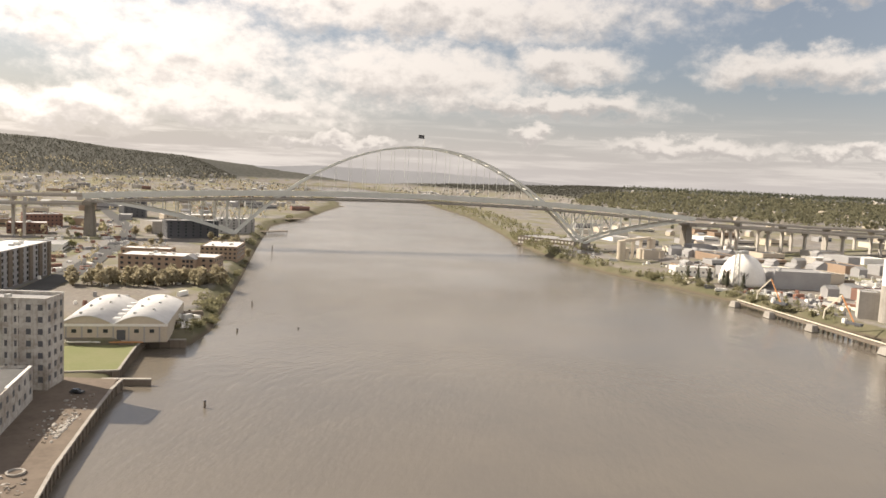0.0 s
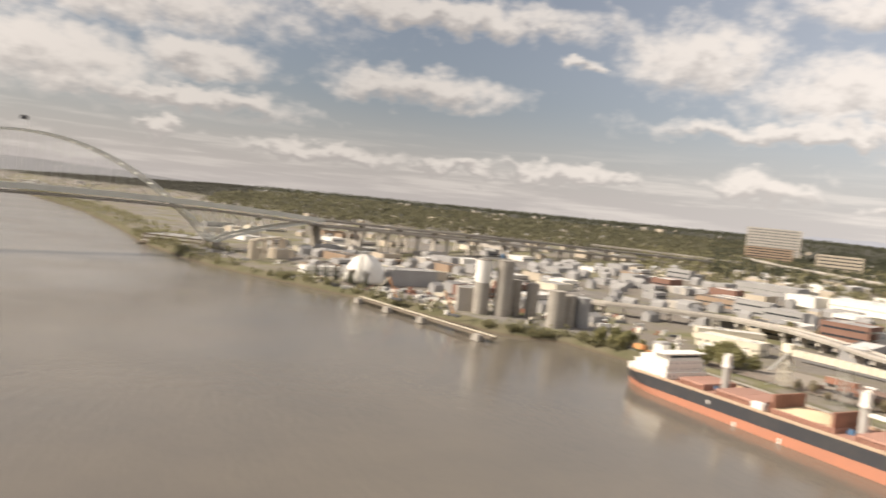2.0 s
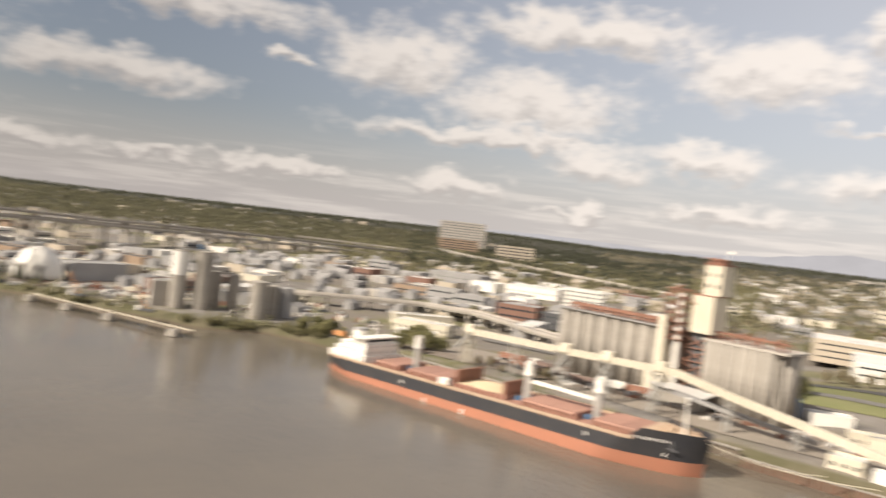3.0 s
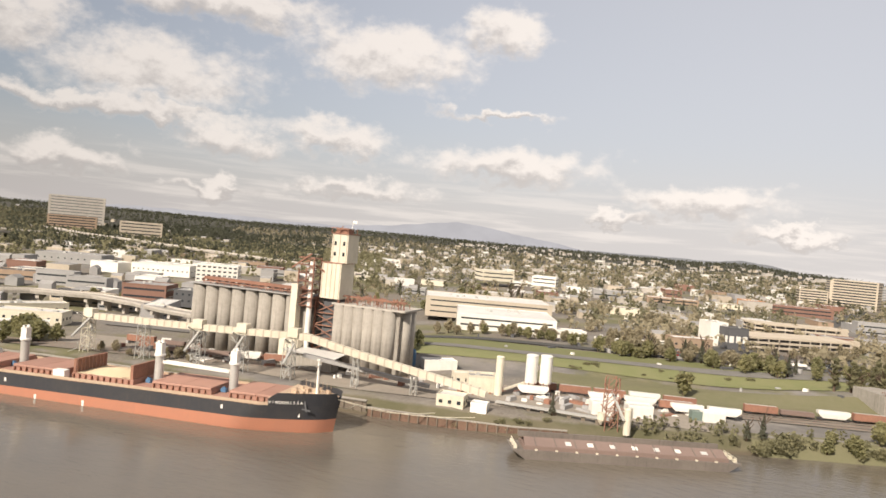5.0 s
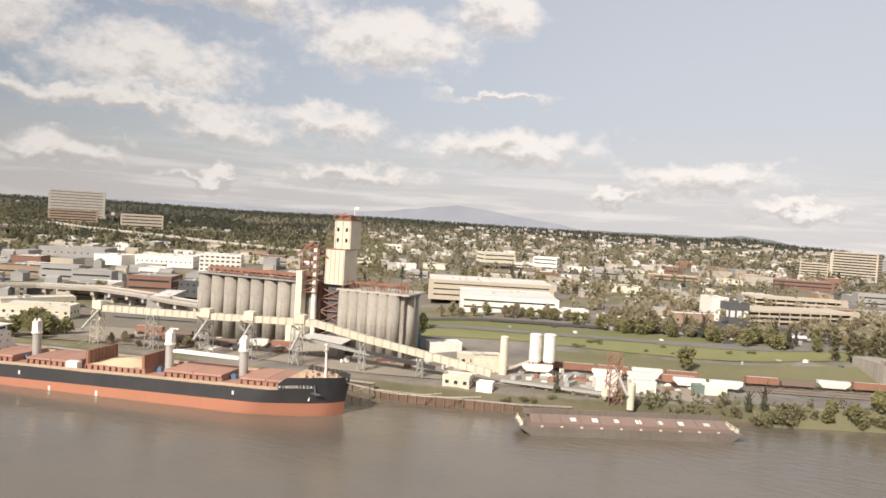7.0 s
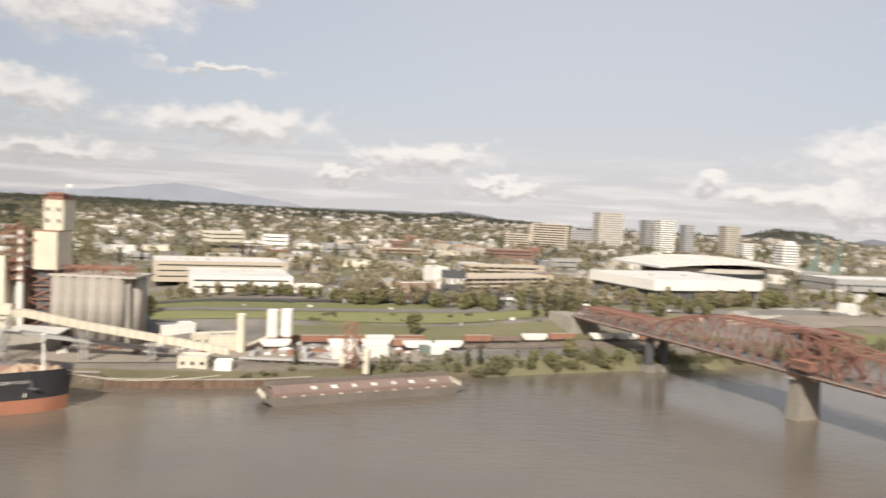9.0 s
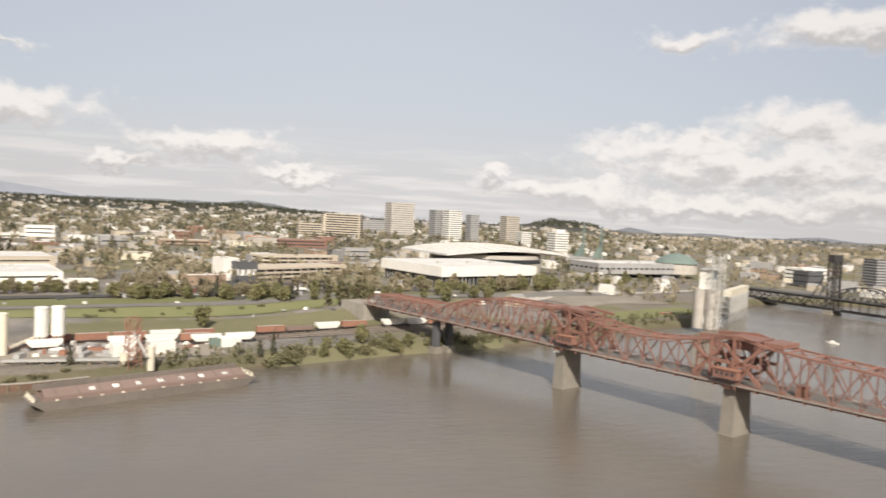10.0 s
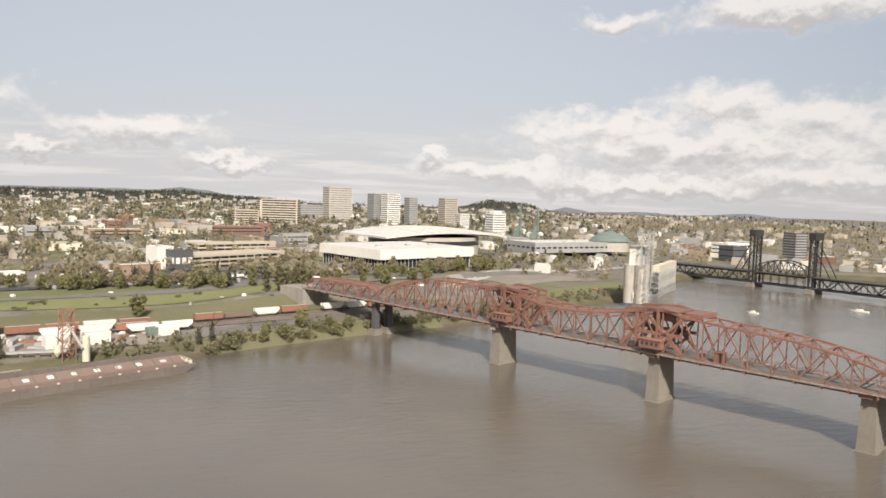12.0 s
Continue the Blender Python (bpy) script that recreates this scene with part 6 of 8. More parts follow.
TRACK = [(250, 350), (290, 250), (330, 150), (352, 70), (378, -5), (398, -66), (430, -150), (470, -240)]
for off in (0, -5.2, -10.4):
    ribbon("railway", [(x + off, y + off * 0.3) for x, y in TRACK], 4.2, GRAVEL, "ballasted railway siding with rusty rails", "railway", off=0.45)
    for g in (-0.75, 0.75):
        ribbon("rail", [(x + off + g, y + (off + g) * 0.3) for x, y in TRACK], 0.2, RUST, "rusty steel rail", "rail", off=0.62)
train(346, 92, 378, -5, "00010")
train(379, -8, 402, -75, "0210")
train(403, -80, 430, -150, "1102")
train(333, 92, 366, -5, "1.110")
train(340, 55, 368, -28, "..11")
train(284, 265, 312, 195, "2210")
train(290, 300, 300, 270, "02")
ribbon("yard", [(270, 330), (292, 270), (300, 220), (305, 160), (322, 105), (338, 50), (350, 10)], 46, GRAVEL, "gravel yard of the grain terminal and cement works", "yard", off=0.32)
ribbon("street", [(330, 360), (356, 290), (384, 236), (402, 178), (424, 104), (448, 34), (468, -30), (490, -90), (530, -160), (560, -240), (600, -330)], 13, ROADGREY, "grey avenue between grass banks", "road", off=0.62)
ribbon("street", [(400, 300), (434, 205), (466, 130), (486, 70), (504, 20), (520, -20), (560, -90)], 14, ASPHALT, "asphalt street below the shops", "road", off=0.58)
ribbon("grass_bank", [(388, 178), (412, 100), (434, 30), (452, -32), (470, -82)], 26, GRASS, "mown grass bank beside the avenue", "grass", off=0.36)
ribbon("grass_bank", [(420, 190), (442, 112), (464, 40), (484, -24)], 34, GRASS, "mown grass bank between two roads", "grass", off=0.31)
ribbon("grass_bank", [(372, 95), (390, 30), (410, -38), (430, -92)], 34, ROUGH_GRASS, "rough grass bank above the rail yard", "grass", off=0.41)
ribbon("grass_bank", [(330, -14), (352, -55), (368, -98), (384, -150)], 16, ROUGH_GRASS, "rough green river bank", "grass", off=0.3)
ribbon("lawn", [(470, -262), (500, -320), (525, -370)], 34, GRASS, "grass bank beside the open lot", "grass", off=0.35)
ribbon("open_lot", [(540, -240), (580, -310), (590, -360)], 62, GRAVEL, "bare gravel lot near the grain silos", "lot", off=0.45)
ribbon("street", [(520, -205), (575, -262), (640, -380), (700, -500)], 12, CONCRETE_LIGHT, "pale concrete street", "road", off=0.55)
ribbon("street", [(520, -95), (600, -70), (700, -60), (900, -80), (1300, -160)], 14, ASPHALT, "city street climbing from the bridge", "road", off=0.5)
ribbon("parking_lot", [(500, 40), (560, 20), (590, -30)], 50, ASPHALT, "asphalt parking lot with parked cars", "parking lot", off=0.45)
ribbon("parking_lot", [(540, -40), (570, -100)], 40, ASPHALT, "asphalt parking lot with parked cars", "parking lot", off=0.5)

# ---- docks and plants downstream on the east bank ----
d = wharf(112, 466, -66, 150, 5, 3.4, "long pale concrete dock on timber piles")
part("pipe_rack", beam(BM(), (-75, 1.5, 4.2), (75, 1.5, 4.2), 0.6), CREAM, d)
for x in (-68, -30, 10, 66):
    bm = BM()
    bx(bm, x, -4.2, 0.3, 7, 5, 3.8, taper=0.7)
    part("mooring_dolphin", bm, CONCRETE, d)


def pump_truck(x, y, rz, label):
    p = thing("concrete_pump", x, y, 6.0, rz, label, "concrete pump")
    part("truck_bed", bx(BM(), 0, 0, 0.6, 10, 2.5, 1.4), STUCCO_DARK, p)
    part("cab", bx(BM(), 5.8, 0, 0.6, 2.2, 2.5, 2.6), WHITE, p)
    for a, c in (((0, 0, 2), (9, 0, 16)), ((9, 0, 16), (19, 0, 6)), ((19, 0, 6), (19.6, 0, 0.5))):
        part("boom_arm", beam(BM(), a, c, 0.5, 0.7), ORANGE if a[0] < 1 else CREAM, p)
    for wx in (-3.5, -2, 3.8):
        for wy in (-1.15, 1.15):
            w = part("wheel", cyl(BM(), 0, 0, -0.15, 0.55, 0.3, 12), BLACK_STEEL, p)
            w.matrix_basis = pose(wx, wy, 0.5, 90, 0, 0)


pump_truck(106, 512, 128, "concrete pump truck with folded orange boom")
pump_truck(133, 452, 128, "concrete pump truck with raised orange boom")


def white_dome():
    dm = thing("storage_dome", 96, 606, 7, 0, "large white storage dome with a lattice mast", "storage dome")
    bm = BM()
    lathe(bm, [(17.5 * math.cos(a), 24.0 * math.sin(a) ** 0.95) for a in np.linspace(0, math.pi / 2 - 0.03, 14)], 40)
    part("shell", bm, WHITE, dm, smooth=True)
    bm = BM()
    lattice_leg(bm, -7, -17, 0, 26, 3.0)
    part("mast", bm, GALV, dm)
    part("top_house", bx(BM(), 0, 0, 23.4, 6, 5, 3), GALV, dm)
    part("bridge_conveyor", beam(BM(), (-7, -16, 25.5), (0, 0, 25.5), 1.6), GALV, dm)


white_dome()
building("warehouse", 136, 618, 7, 15, 44, 26, 12, STUCCO_GREY, ROOF_GREY, 0, 1, "long grey metal warehouse beside the dome", "warehouse", units=2)
building("warehouse", 62, 650, 7, 18, 34, 14, 6, WHITE, ROOF_WHITE, 1, 9, "low white terminal building", "building", units=2)
for (x, y, r, h, m, l) in ((158, 474, 5.6, 39, CONCRETE, "tall concrete silo with a white-painted top"), (172.5, 470, 6.0, 39.5, CONCRETE, "tall plain grey concrete silo"), (184, 477, 4.5, 26, CONCRETE, "lower grey concrete silo"),
                           (194, 470, 4.5, 25, CONCRETE, "lower grey concrete silo"), (197, 434, 6.0, 25, CONCRETE, "stout concrete silo near the bank"), (209, 441, 4.6, 22, CONCRETE, "grey concrete silo near the bank"), (219, 440, 5.0, 21, STUCCO_GREY, "square-shouldered grey silo near the bank")):
    storage_silo("concrete_silo", x, y, 5, r, h, m, l, top=0.5, group="concrete silos on the bank")
t = thing("silo_paint_band", 158, 474, 28, 0, "white painted band round the silo top", "painted band")
part("band", cyl(BM(), 0, 0, 0, 5.68, 15.4, 28), WHITE, t)
t = thing("silo_headworks", 166, 472, 44.6, -12, "pale walkway and dust collector across two silos", "walkway")
part("walkway", bx(BM(), 0, 0, 0, 22, 6, 0.5), CONCRETE_LIGHT, t)
part("dust_collector", bx(BM(), 4, 0, 0.5, 3, 3, 4), BLUE, t)
part("railing", bx(BM(), 0, -2.9, 0.5, 22, 0.1, 1.0), GALV, t)
building("plant_building", 150, 486, 5, -10, 12, 12, 17, CONCRETE_LIGHT, ROOF_GREY, 0, 1, "pale concrete plant building beside the silos", "plant building", units=1)
for (x, y, h) in ((3, 731, 22), (8, 752, 13), (34, 800, 21), (24, 770, 12), (44, 790, 10)):
    storage_silo("cement_silo", x, y, 4, 4.0 if h > 20 else 3.2, h, STUCCO_BEIGE, "buff concrete cement silo near the arch bridge", group="buff cement silos")
t = thing("cement_gantry", 18, 765, 4, 68, "buff overhead conveyor gallery between cement silos", "conveyor")
part("gallery", beam(BM(), (-36, 0, 22), (36, 0, 22), 3.4, 2.6), STUCCO_BEIGE, t)
for x in (-34, -10, 12, 34):
    part("leg", bx(BM(), x, 0, -1, 1.4, 3, 22), STUCCO_BEIGE, t)
building("plant_building", 30, 775, 5, 30, 18, 14, 10, STUCCO_BEIGE, ROOF_GREY, 0, 1, "buff plant building among cement silos", "plant building")
building("dock_warehouse", -78, 905, 2, -24, 74, 50, 9.5, WOOD, ROOF_GREY, 2, 16, "weathered timber dock warehouse over the water", "warehouse", units=0, win=(2.6, 2.2), glass=WHITE)
wharf(-78, 903, -24, 84, 60, 2.2, "timber wharf under the dock warehouse")
wharf(-36, 757, -52, 56, 22, 3.0, "dark barge-like wharf at the arch bridge footing")
wharf(30, 640, -50, 24, 8, 3.0, "small derelict timber wharf on the bank")

# ---- named buildings of the east side ----
bl = building
bl("office_building", 602, 513, 12, -57, 42, 26, 17.5, WHITE, ROOF_WHITE, 4, 8, "white four-storey office block", "office", win=(3.0, 1.6), units=4)
bl("brick_building", 431, 431, 10, -64, 34, 28, 11.5, BRICK_RED, ROOF_GREY, 2, 1, "dark red brick warehouse beside the ramp", "warehouse", band=True)
bl("grey_building", 440, 395, 10, -64, 24, 22, 10, STUCCO_DARK, ROOF_GREY, 2, 5, "dark grey flat-roofed industrial building", "building")
bl("warehouse", 611, 595, 13, -62, 62, 40, 9.5, WHITE, ROOF_WHITE, 1, 12, "long white warehouse with white roof", "warehouse", units=4)
bl("warehouse", 572, 634, 13, -79, 34, 26, 8, WHITE, ROOF_WHITE, 0, 1, "white warehouse with pale flat roof", "warehouse")
bl("warehouse", 607, 734, 13, -61, 74, 40, 9, STUCCO_GREY, ROOF_GREY, 1, 10, "long grey warehouse with gravel roof", "warehouse", units=4)
bl("depot", 296, 385, 7, -60, 40, 15, 6.5, CREAM, ROOF_WHITE, 1, 8, "long cream depot with white roof", "depot", units=2)
bl("depot", 276, 365, 6, -40, 26, 12, 4.5, WHITE, ROOF_WHITE, 1, 6, "low white depot beside the yard", "depot", units=1)
bl("depot", 318, 418, 7, -22, 44, 13, 6, CREAM, ROOF_WHITE, 1, 9, "cream freight depot under the ramp", "depot", units=2)
st = bl("headquarters", 540, 172, 14, -67, 74, 66, 9.5, WHITE, ROOF_WHITE, 2, 1, "wide white two-storey headquarters with pale terraces", "office", win=(4.4, 1.2), units=6, band=True)
st2 = bl("headquarters", 606, 212, 14, -65, 108, 60, 14, STUCCO_BEIGE, ROOF_WHITE, 3, 1, "broad tan three-storey headquarters wing with skylights", "office", win=(4.6, 1.1), units=8, band=True)
bl("headquarters", 520, 134, 14, -67, 60, 14, 4.2, WHITE, ROOF_WHITE, 1, 10, "white single-storey entrance wing", "office", win=(4.5, 1.6), units=1)


def parkade(x, y, z, rz, w, d, n, label):
    """An open parking structure: decks with parapets on columns, and a dark block for the shade between."""
    p = thing("parking_structure", x, y, z, rz, label, "parking structure")
    # solid charcoal block stands in for the shade inside the open decks
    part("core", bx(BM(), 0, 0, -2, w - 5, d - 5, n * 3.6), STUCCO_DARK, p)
    for k in range(n):
        part("deck", bx(BM(), 0, 0, 1.8 + k * 3.7, w, d, 1.5), STUCCO_BEIGE, p)
    col = mesh_of("column", bx(BM(), 0, 0, -2, 0.7, 0.7, n * 3.7 + 1), CONCRETE_LIGHT)
    for u in np.arange(-w / 2 + 1, w / 2, 9.0):
        for v in (-d / 2 + 0.6, d / 2 - 0.6):
            piece("column", col, p, Matrix.Translation((u, v, 0)))
    part("stair_tower", bx(BM(), w / 2 - 4, -d / 2 + 2, -2, 6, 5, n * 3.7 + 3), STUCCO_BEIGE, p)


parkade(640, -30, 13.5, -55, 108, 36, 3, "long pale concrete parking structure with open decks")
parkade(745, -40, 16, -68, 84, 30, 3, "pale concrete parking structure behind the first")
bl("shop", 610, 22, 14, -60, 14, 20, 17, WHITE, ROOF_WHITE, 0, 1, "tall white windowless block", "building")
bl("shop", 600, 7, 14, -60, 16, 18, 15, STUCCO_DARK, ROOF_DARK, 1, 3, "charcoal block with a painted sign", "building", glass=WHITE, win=(3.6, 5))
bl("shop", 560, 35, 14, -60, 30, 14, 7, BRICK_TAN, ROOF_WHITE, 1, 6, "low tan shop building", "shop")
bl("shop", 1040, 3, 18, -66, 26, 26, 14, ORANGE, ROOF_WHITE, 0, 1, "orange stucco block among trees", "building")
bl("brick_building", 1010, -52, 18, -80, 76, 24, 13.5, BRICK_RED, ROOF_GREY, 3, 1, "long red brick building with many windows", "building", units=3, band=True)
bl("apartment_tower", 1273, -140, 22, -109, 64, 26, 46, STUCCO_BEIGE, ROOF_WHITE, 11, 1, "tall beige apartment tower with balconies", "apartments", win=(3.2, 2.0), units=5, band=True)
bl("apartment_tower", 1240, -78, 22, -80, 40, 22, 27, STUCCO_BEIGE, ROOF_WHITE, 7, 1, "beige apartment block beside the tower", "apartments", win=(3.0, 1.8), band=True)
bl("white_building", 963, 336, 28, -51, 46, 36, 11, CREAM, ROOF_WHITE, 2, 1, "cream commercial building among trees", "building", band=True)
bl("white_building", 961, 261, 28, -82, 32, 30, 10, WHITE, ROOF_WHITE, 2, 1, "white commercial building among trees", "building", band=True)
bl("white_building", 949, 93, 20, -76, 62, 25, 8, BRICK_TAN, ROOF_WHITE, 2, 1, "tan commercial block with pale roof", "building", band=True)
bl("hospital", 1195, 1463, 40, -42, 118, 30, 60, CONCRETE_LIGHT, ROOF_GREY, 9, 1, "large pale slab of a hospital on the ridge", "hospital", win=(3.6, 2.2), units=3, band=True, glass=GLASS_PALE)
bl("hospital_wing", 1063, 1310, 30, -42, 92, 40, 27, BRICK_TAN, ROOF_GREY, 5, 1, "brown hospital wing with banded windows", "hospital", win=(6.5, 2.0), band=True)
bl("hospital_wing", 1094, 1151, 30, -42, 80, 30, 26, STUCCO_BEIGE, ROOF_GREY, 4, 1, "beige hospital wing behind trees", "hospital", win=(5, 2.0), band=True)

# ---- the arena quarter ----


def coliseum():
    c = thing("coliseum", 640, -188, 11, -66, "glass-walled coliseum under a broad white flat roof", "arena")
    part("roof", bx(BM(), 0, 0, 12.5, 112, 96, 8.4), WHITE, c)
    part("roof_top", bx(BM(), 0, 0, 20.9, 110, 94, 0.3), ROOF_WHITE, c)
    part("glass_wall", bx(BM(), 0, 0, 0, 106, 90, 12.5), GLASS, c)
    mull = mesh_of("mullion", bx(BM(), 0, 0, 0, 0.5, 0.5, 12.5), CONCRETE_LIGHT)
    for x in np.arange(-53, 53.1, 4.4):
        for sg in (-1, 1):
            piece("mullion", mull, c, Matrix.Translation((x, sg * 45.2, 0)))
    for y in np.arange(-45, 45.1, 4.5):
        for sg in (-1, 1):
            piece("mullion", mull, c, Matrix.Translation((sg * 53.2, y, 0)))
    part("plinth", bx(BM(), 0, 0, -4, 122, 106, 4.2), CONCRETE, c)
    part("podium_rail", bx(BM(), 0, -53, 0.2, 122, 0.4, 1.0), CONCRETE_LIGHT, c)
    for x in (-30, 5, 33):
        part("rooftop_unit", bx(BM(), x, -10, 21.2, 5, 4, 1.8), GALV, c)


coliseum()


def arena():
    a = thing("arena", 800, -262, 14, -73, "large arena with a ribbed pale curved roof", "arena")
    part("wall", cyl(BM(), 0, 0, -4, 66, 24, 48), CONCRETE_LIGHT, a)
    part("window_band", cyl(BM(), 0, 0, 11, 66.3, 5, 48), GLASS, a)
    bm = BM()
    n, m = 26, 20
    grid = []
    for i in range(n + 1):
        row = []
        for j in range(m + 1):
            u, v = -1 + 2 * i / n, -1 + 2 * j / m
            w = 1 - 0.16 * u * u
            row.append(bm.verts.new((u * 84, v * 64 * w, 21 + 9.0 * (1 - u * u) * (0.65 + 0.35 * (1 - v * v)))))
        grid.append(row)
    for i in range(n):
        for j in range(m):
            bm.faces.new((grid[i][j], grid[i + 1][j], grid[i + 1][j + 1], grid[i][j + 1]))
    geo = bmesh.ops.extrude_face_region(bm, geom=bm.faces[:])
    for v in geo["geom"]:
        if isinstance(v, bmesh.types.BMVert):
            v.co.z -= 2.0
    part("roof", bm, ROOF_WHITE, a, smooth=False)
    for k in range(13):
        u = -0.9 + 0.15 * k
        bm = BM()
        pr = None
        for j in range(11):
            v = -1 + 0.2 * j
            p = (u * 84, v * 64 * (1 - 0.16 * u * u), 21.4 + 9.0 * (1 - u * u) * (0.65 + 0.35 * (1 - v * v)))
            if pr:
                beam(bm, pr, p, 0.9, 0.9)
            pr = p
        part("roof_rib", bm, WHITE, a)


arena()
tower_glass = dict(category="tower", units=3, band=True, glass=GLASS_PALE)
bl("office_tower", 1446, -270, 24, -73, 52, 30, 71, CONCRETE_LIGHT, ROOF_WHITE, 16, 1, "tall pale office tower with fine bands", win=(1.6, 1.3), **tower_glass)
bl("office_tower", 1480, -357, 24, -68, 25, 25, 60, STUCCO_GREY, ROOF_GREY, 14, 1, "grey office tower with banded windows", win=(2.6, 2.2), **tower_glass)
bl("office_tower", 1450, -382, 24, -68, 32, 25, 61, WHITE, ROOF_WHITE, 14, 1, "white gridded office tower", win=(2.4, 2.2), **tower_glass)
bl("office_tower", 1509, -443, 24, -73, 21, 22, 54, STUCCO_GREY, ROOF_GREY, 13, 1, "brown-grey residential tower with banded windows", win=(2.6, 2.0), **tower_glass)
bl("office_tower", 1438, -505, 24, -73, 32, 26, 55, STUCCO_BEIGE, ROOF_WHITE, 14, 1, "beige stepped hotel tower with balconies", win=(2.8, 2.0), **tower_glass)
bl("office_tower", 1381, -517, 24, -73, 23, 20, 24, WHITE, ROOF_WHITE, 6, 1, "white mid-rise hotel with banded windows", win=(2.4, 1.8), **tower_glass)
bl("office_tower", 1171, -506, 20, -76, 27, 24, 34, WHITE, ROOF_WHITE, 8, 1, "white federal building with rounded penthouse", win=(2.4, 2.0), **tower_glass)
bl("office_tower", 1172, -506, 54, -76, 16, 16, 5, WHITE, ROOF_WHITE, 0, 1, "white penthouse on the federal building", "penthouse", units=0)
bl("office_tower", 1462, -150, 22, -80, 74, 24, 42, STUCCO_BEIGE, ROOF_WHITE, 10, 1, "beige slab apartment tower", win=(3.2, 2.0), **tower_glass)
bl("office_tower", 1560, -230, 24, -80, 62, 24, 32, STUCCO_GREY, ROOF_GREY, 7, 1, "grey slab office building far back", win=(3.6, 2.0), **tower_glass)
for x, y, h in ((1062, -505, 55), (1051, -531, 52)):
    t = thing("glass_spire", x, y, 18, -70, "tapering green glass and steel spire of the convention centre", "spire", "twin spires")
    bm = BM()
    for a in (-2.2, 2.2):
        for c in (-2.2, 2.2):
            beam(bm, (a, c, 0), (a * 0.5, c * 0.5, h), 0.6)
    for z in np.arange(2, h - 3, 4.5):
        k = 2.2 * (1 - 0.5 * z / h)
        beam(bm, (-k, -k, z), (k, -k, z + 4), 0.4)
        beam(bm, (-k, k, z), (k, k, z + 4), 0.4)
    part("frame", bm, GREEN_STEEL, t)
    part("glazing", bx(BM(), 0, 0, 0, 2.6, 2.6, h * 0.97, taper=0.4), GREEN_STEEL, t)
    part("glass_fin", hexa(BM(), [(-20, -1, 0), (-2, -1, 0), (-2, 1, 0), (-20, 1, 0), (-3, -1, 20), (-2, -1, 20), (-2, 1, 20), (-3, 1, 20)]), GREEN_STEEL, t)
bl("convention_hall", 862, -482, 14, -76, 150, 60, 10.5, STUCCO_GREY, ROOF_WHITE, 1, 16, "long grey convention hall with pale roof", "hall", win=(6, 2.2), units=4)
t = thing("green_dome", 867, -556, 14, 0, "low green metal domed roof on a pale drum", "dome")
part("drum", cyl(BM(), 0, 0, -2, 27, 14, 32), CONCRETE_LIGHT, t)
part("roof", lathe(BM(), [(29, 12), (24, 17), (15, 22), (5, 25), (0.5, 26)], 32), GREEN_STEEL, t)
bl("dark_tower", 794, -813, 6, -88, 22, 22, 38, STUCCO_DARK, ROOF_DARK, 10, 1, "dark brown apartment tower upstream", "tower", glass=STUCCO_GREY, band=True)
bl("white_building", 842, -742, 10, -80, 46, 30, 16, WHITE, ROOF_WHITE, 3, 1, "white commercial block upstream", "building", band=True)
bl("white_building", 775, -690, 10, -80, 26, 24, 16, STUCCO_DARK, ROOF_DARK, 2, 1, "dark commercial block upstream", "building", band=True)


def river_elevator():
    e = thing("river_grain_elevator", 440, -326, 3, -48, "weathered pale concrete riverside grain elevator with lattice head", "grain elevator")
    sm = mesh_of("silo", cyl(BM(), 0, 0, 0, 4.2, 29, 20), CONCRETE_LIGHT)
    for x, y in ((0, 0), (8, 0), (0, 8), (8, 8), (16, 4)):
        piece("silo", sm, e, Matrix.Translation((x, y, 0)))
    part("headhouse", bx(BM(), 4, 4, 29, 11, 9, 14), WHITE, e)
    part("blue_panel", bx(BM(), 4, -0.55, 36, 9.5, 0.3, 6.5), BLUE, e)
    bm = BM()
    lattice_leg(bm, -4, -4, -2, 53, 5)
    lattice_leg(bm, 14, -3, 20, 55, 4)
    for _ in range(120):
        p = Vector((rnd.uniform(-7, 18), rnd.uniform(-7, 6), rnd.uniform(2, 54)))
        beam(bm, p, p + Vector((rnd.uniform(-4, 4), rnd.uniform(-4, 4), rnd.uniform(-3, 5))), rnd.uniform(0.2, 0.5))
    for x in (-3, 3, 9):
        beam(bm, (x, 0, 43), (x + 4, 4, 54), 0.5)
    bx(bm, 5, 2, 43, 17, 12, 0.6)
    part("lattice_head", bm, GALV, e)
    wharf(430, -322, -48, 46, 14, 2.5, "timber wharf under the riverside elevator")
    g2 = thing("shipping_gallery", 520, -404, 2, -46, "long pale lattice grain-shipping gallery over the river bank", "conveyor")
    part("gallery", bx(BM(), 0, 0, 19, 78, 6, 5.5), CREAM, g2)
    bm = BM()
    for x in np.arange(-38, 39, 7.0):
        lattice_leg(bm, x, 0, -3, 19, 6)
        beam(bm, (x, -3, 2), (x + 7, -3, 19), 0.35)
        beam(bm, (x + 7, -3, 2), (x, -3, 19), 0.35)
    for z in (5, 10, 15):
        bx(bm, 0, 0, z, 78, 6, 0.3)
    part("lattice_legs", bm, GALV, g2)


river_elevator()


def small_boat(x, y, rz, label, L=9.0):
    s = thing("motor_boat", x, y, 0, rz, label, "boat")
    bm = BM()
    prism(bm, [(-L / 2, -1.3), (L * 0.2, -1.3), (L / 2, 0), (L * 0.2, 1.3), (-L / 2, 1.3)], -0.3, 0.9)
    part("hull", bm, WHITE, s)
    part("cabin", bx(BM(), -0.5, 0, 0.9, L * 0.35, 1.9, 1.2, taper=0.8), WHITE, s)


